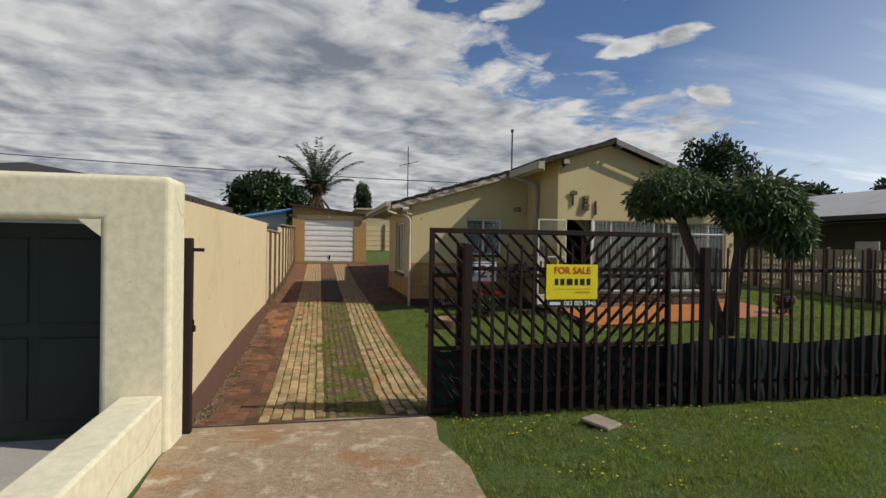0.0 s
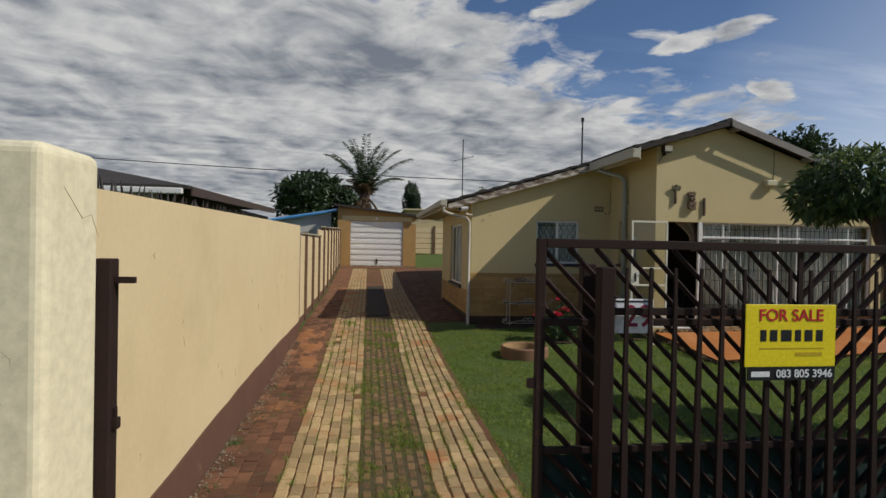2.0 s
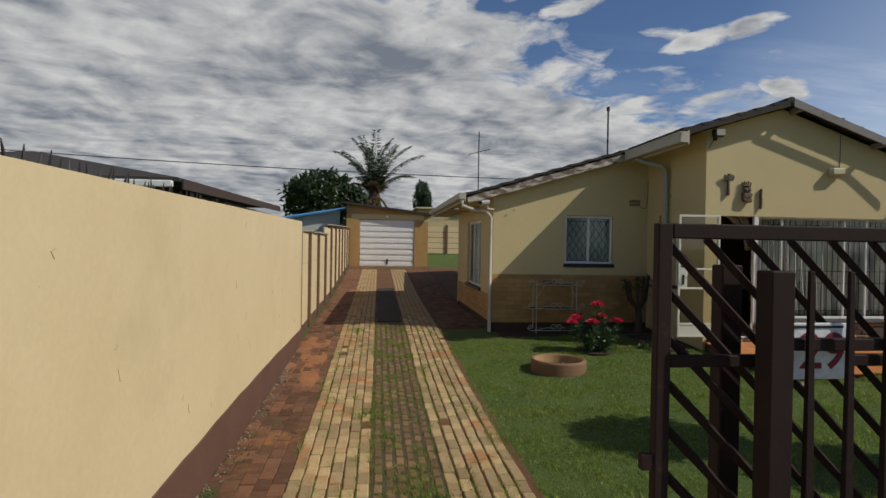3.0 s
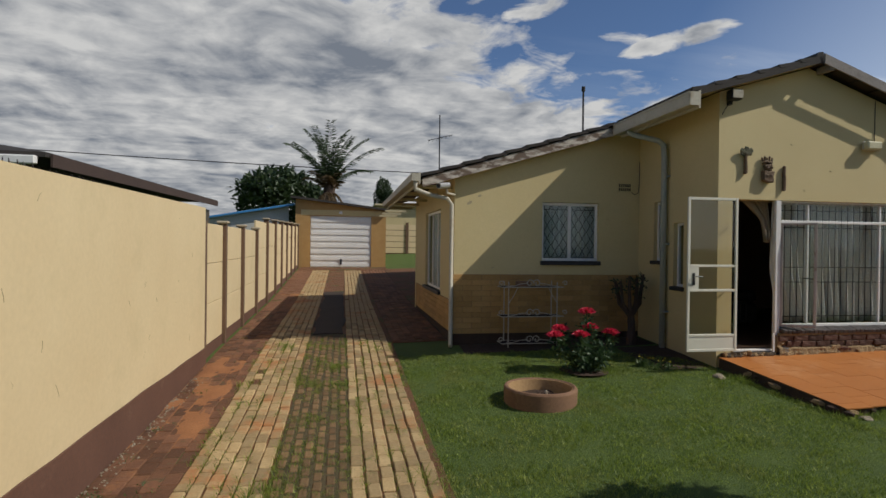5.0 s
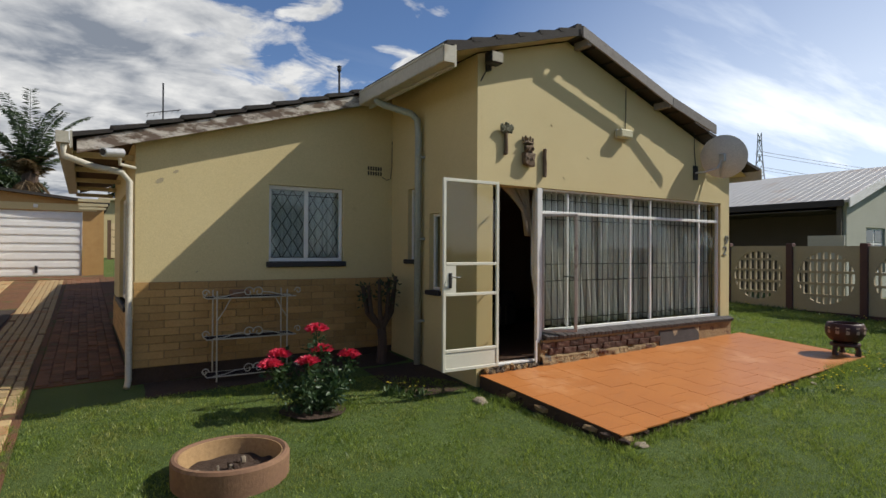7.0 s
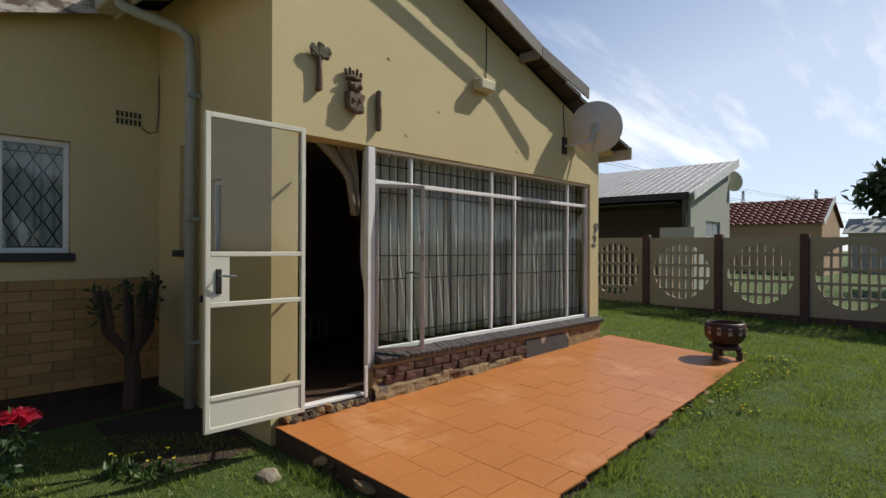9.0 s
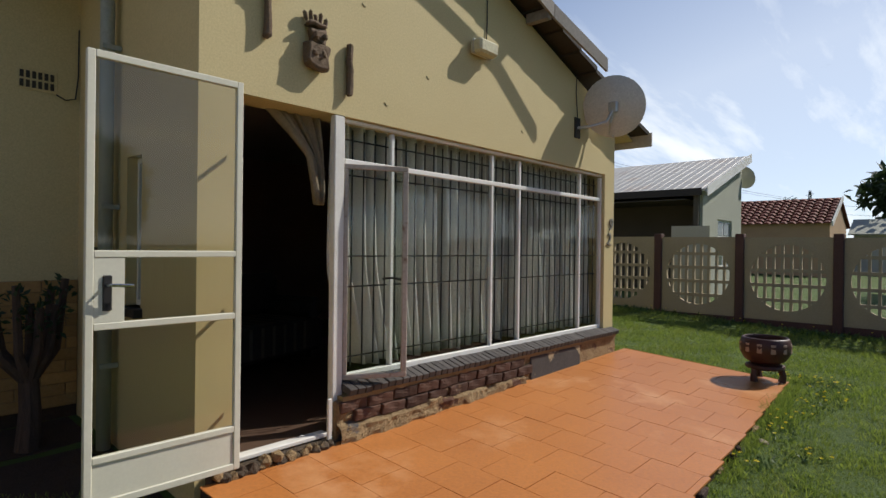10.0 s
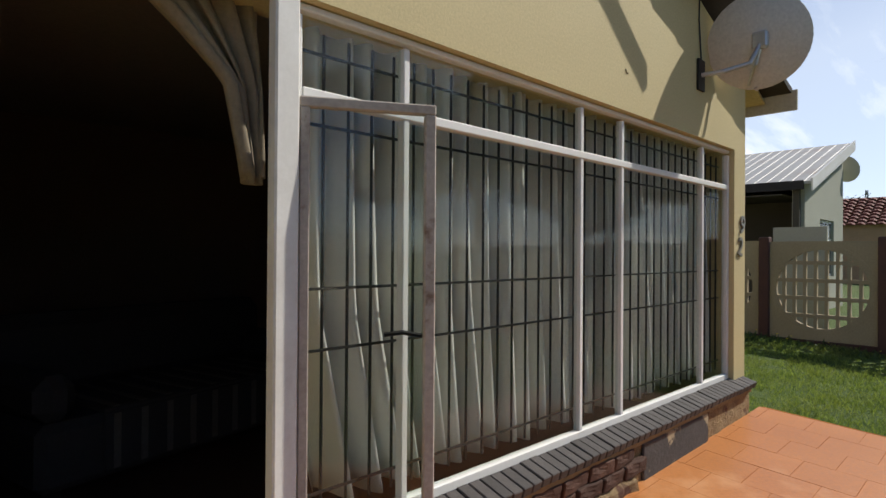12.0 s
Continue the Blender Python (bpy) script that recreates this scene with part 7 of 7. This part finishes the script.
# sand washed over the border bricks, and grit along the wall foot
bm = bmesh.new()
grid = []
for i in range(15):
    row = []
    for j in range(90):
        x, y = -1.03 + 0.70 * i / 14, 9.3 + 4.9 * j / 89
        rim_ = min(1.0, (x + 1.2) * 5, (-0.36 - x) * 5 + 0.6 * noise.noise((y * 1.7, 0, 3)), (y - 9.3) * 0.6, (14.2 - y) * 1.2)
        row.append(bm.verts.new((x, y, ground(x, y) - 0.016 + 0.034 * rim_ + 0.022 * noise.noise((x * 4, y * 2.2, 5)) + 0.006 * noise.noise((x * 15, y * 15, 1)))))
    grid.append(row)
for a, b in zip(grid, grid[1:]):
    for j in range(89):
        bm.faces.new((a[j], b[j], b[j + 1], a[j + 1]))
part("sand_drift", bm, M_sand, driveway, "orange sand washed over the border bricks", smooth=True)
rng = np.random.default_rng(12)
vs, fs = [], []
for k in range(450):
    y = rng.uniform(5.3, 12.5)
    x = XW + 0.02 + abs(rng.normal(0, 0.07))
    r = rng.uniform(0.005, 0.014)
    z = ground(x, y) + 0.022
    b = len(vs)
    vs += [(x + r, y, z), (x, y + r * 0.8, z), (x - r, y, z), (x, y - r * 0.9, z), (x + r * 0.2, y, z + r * 0.8), (x, y, z - r)]
    fs += [(b + p_, b + (p_ + 1) % 4, b + 4) for p_ in range(4)] + [(b + (p_ + 1) % 4, b + p_, b + 5) for p_ in range(4)]
me = bpy.data.meshes.new("gravel")
me.from_pydata(vs, [], fs)
me.materials.append(M_stone)
tagged(new("gravel", me), "loose grit along the foot of the boundary wall", "gravel", kind="stuff")

# ---------------------------------------------------------------- paving and bricks, last
def brick_mesh(name, lx, ly, lz, material, bevel=0.006):
    bm = bmesh.new()
    box(bm, -lx / 2, lx / 2, -ly / 2, ly / 2, -lz, 0, bevel=bevel)
    me = bpy.data.meshes.new(name)
    bm.to_mesh(me)
    bm.free()
    me.materials.append(material)
    return me


def tilt_at(x, y):
    return math.degrees(math.atan2(ground(x, y + 0.1) - ground(x, y - 0.1), 0.2))


def strip(x0, cols, pitch_x, pitch_y, y0, y1, mesh, seed, stagger, skip=0.0, lift=0.028):
    random.seed(seed)
    made, rest = 0, []
    rows_ = int((y1 - y0) / pitch_y)
    for r in range(rows_):
        for c_ in range(cols):
            if random.random() < skip:
                continue
            x = x0 + pitch_x * (c_ + 0.5) + random.uniform(-0.004, 0.004)
            y = y0 + pitch_y * (r + 0.5) + stagger[c_ % len(stagger)] * pitch_y + random.uniform(-0.006, 0.006)
            m = pose(x, y, ground(x, y) + lift + random.uniform(-0.005, 0.004), tilt_at(x, y) + random.uniform(-1, 1), random.uniform(-1.2, 1.2), random.uniform(-1.6, 1.6))
            if made < 300:
                ob = new("paver", mesh)
                ob.matrix_basis = m
                ob.parent = driveway
                made += 1
            else:
                rest.append(m)
    if rest:
        src = [v_.co.copy() for v_ in mesh.vertices]
        fcs = [list(p_.vertices) for p_ in mesh.polygons]
        vs, fs = [], []
        for m in rest:
            b = len(vs)
            vs += [tuple(m @ q) for q in src]
            fs += [[b + i for i in f] for f in fcs]
        me = bpy.data.meshes.new("far_pavers")
        me.from_pydata(vs, [], fs)
        me.materials.append(mesh.materials[0])
        ob = new("far_pavers", me)
        ob.parent = driveway
        tagged(ob, kind="stuff")


buff = brick_mesh("paver", 0.094, 0.200, 0.05, M_paver, 0.009)
red = brick_mesh("paver", 0.115, 0.2, 0.05, M_redpaver)
darkp = brick_mesh("paver", 0.066, 0.135, 0.05, M_darkpaver, 0.009)
strip(-0.43, 6, 0.1035, 0.212, 5.32, 28.2, buff, 81, (0.0, 0.45, 0.2, 0.6, 0.1, 0.5), 0.01)
strip(0.77, 6, 0.108, 0.212, 5.32, 28.2, buff, 82, (0.3, 0.75, 0.1, 0.5, 0.0, 0.4), 0.01)
strip(0.21, 6, 0.0925, 0.175, 5.32, 15.1, darkp, 83, (0.0, 0.5), 0.02, 0.022)
strip(-1.02, 5, 0.118, 0.208, 5.32, 28.2, red, 84, (0.0, 0.5), 0.05, 0.020)
strip(1.50, 7, 0.121, 0.208, 14.4, 28.2, red, 85, (0.0, 0.5), 0.01, 0.026)
tagged(sheet("tarred_strip", 0.23, 0.74, 15.15, 21.6, 0.03, 0.03, M_tar, driveway, 0.3, 0.08), "dark tarred strip between the wheel tracks")

dado = tagged(part("wall_dado", boxes((XL - 0.012, XM - 0.003, YL - 0.016, YL - 0.003, 0.2, 1.115), (XL - 0.016, XL - 0.003, YL, YB, 0.2, 0.70)), M_mortar), "yellow face brick dado below the cream plaster", "brick dado", kind="structure")
# the strip's dark colour holds the shade below the bricks
tagged(part("footing", boxes((XL - 0.02, XM - 0.003, YL - 0.012, YL - 0.003, -0.2, 0.198), (XL - 0.012, XL - 0.003, YL, YB, -0.2, 0.198)), M_soil), "dark footing under the brick dado, shade put into its colour", "footing", kind="structure")
db = brick_mesh("brick", 0.292, 0.022, 0.079, M_brick, 0.004)
random.seed(91)
for r in range(11):
    z = 0.20 + 0.083 * (r + 1)
    x = XL - 0.01 + (0.0 if r % 2 else -0.15)
    while x < XM - 0.02:
        a, b = max(x, XL - 0.014), min(x + 0.292, XM - 0.006)
        if b - a > 0.03:
            ob = new("brick", db)
            ob.matrix_basis = pose((a + b) / 2, YL - 0.016, z, 0, 0, 0) @ Matrix.Diagonal(((b - a) / 0.292, 1, 1, 1))
            ob.parent = dado
        x += 0.300
for r in range(6):
    z = 0.20 + 0.083 * (r + 1)
    y = YL - 0.02 + (0.0 if r % 2 else 0.15)
    while y < 18.1:
        ob = new("brick", db)
        ob.matrix_basis = pose(XL - 0.018, y + 0.146, z, 0, 0, 90)
        ob.parent = dado
        y += 0.300
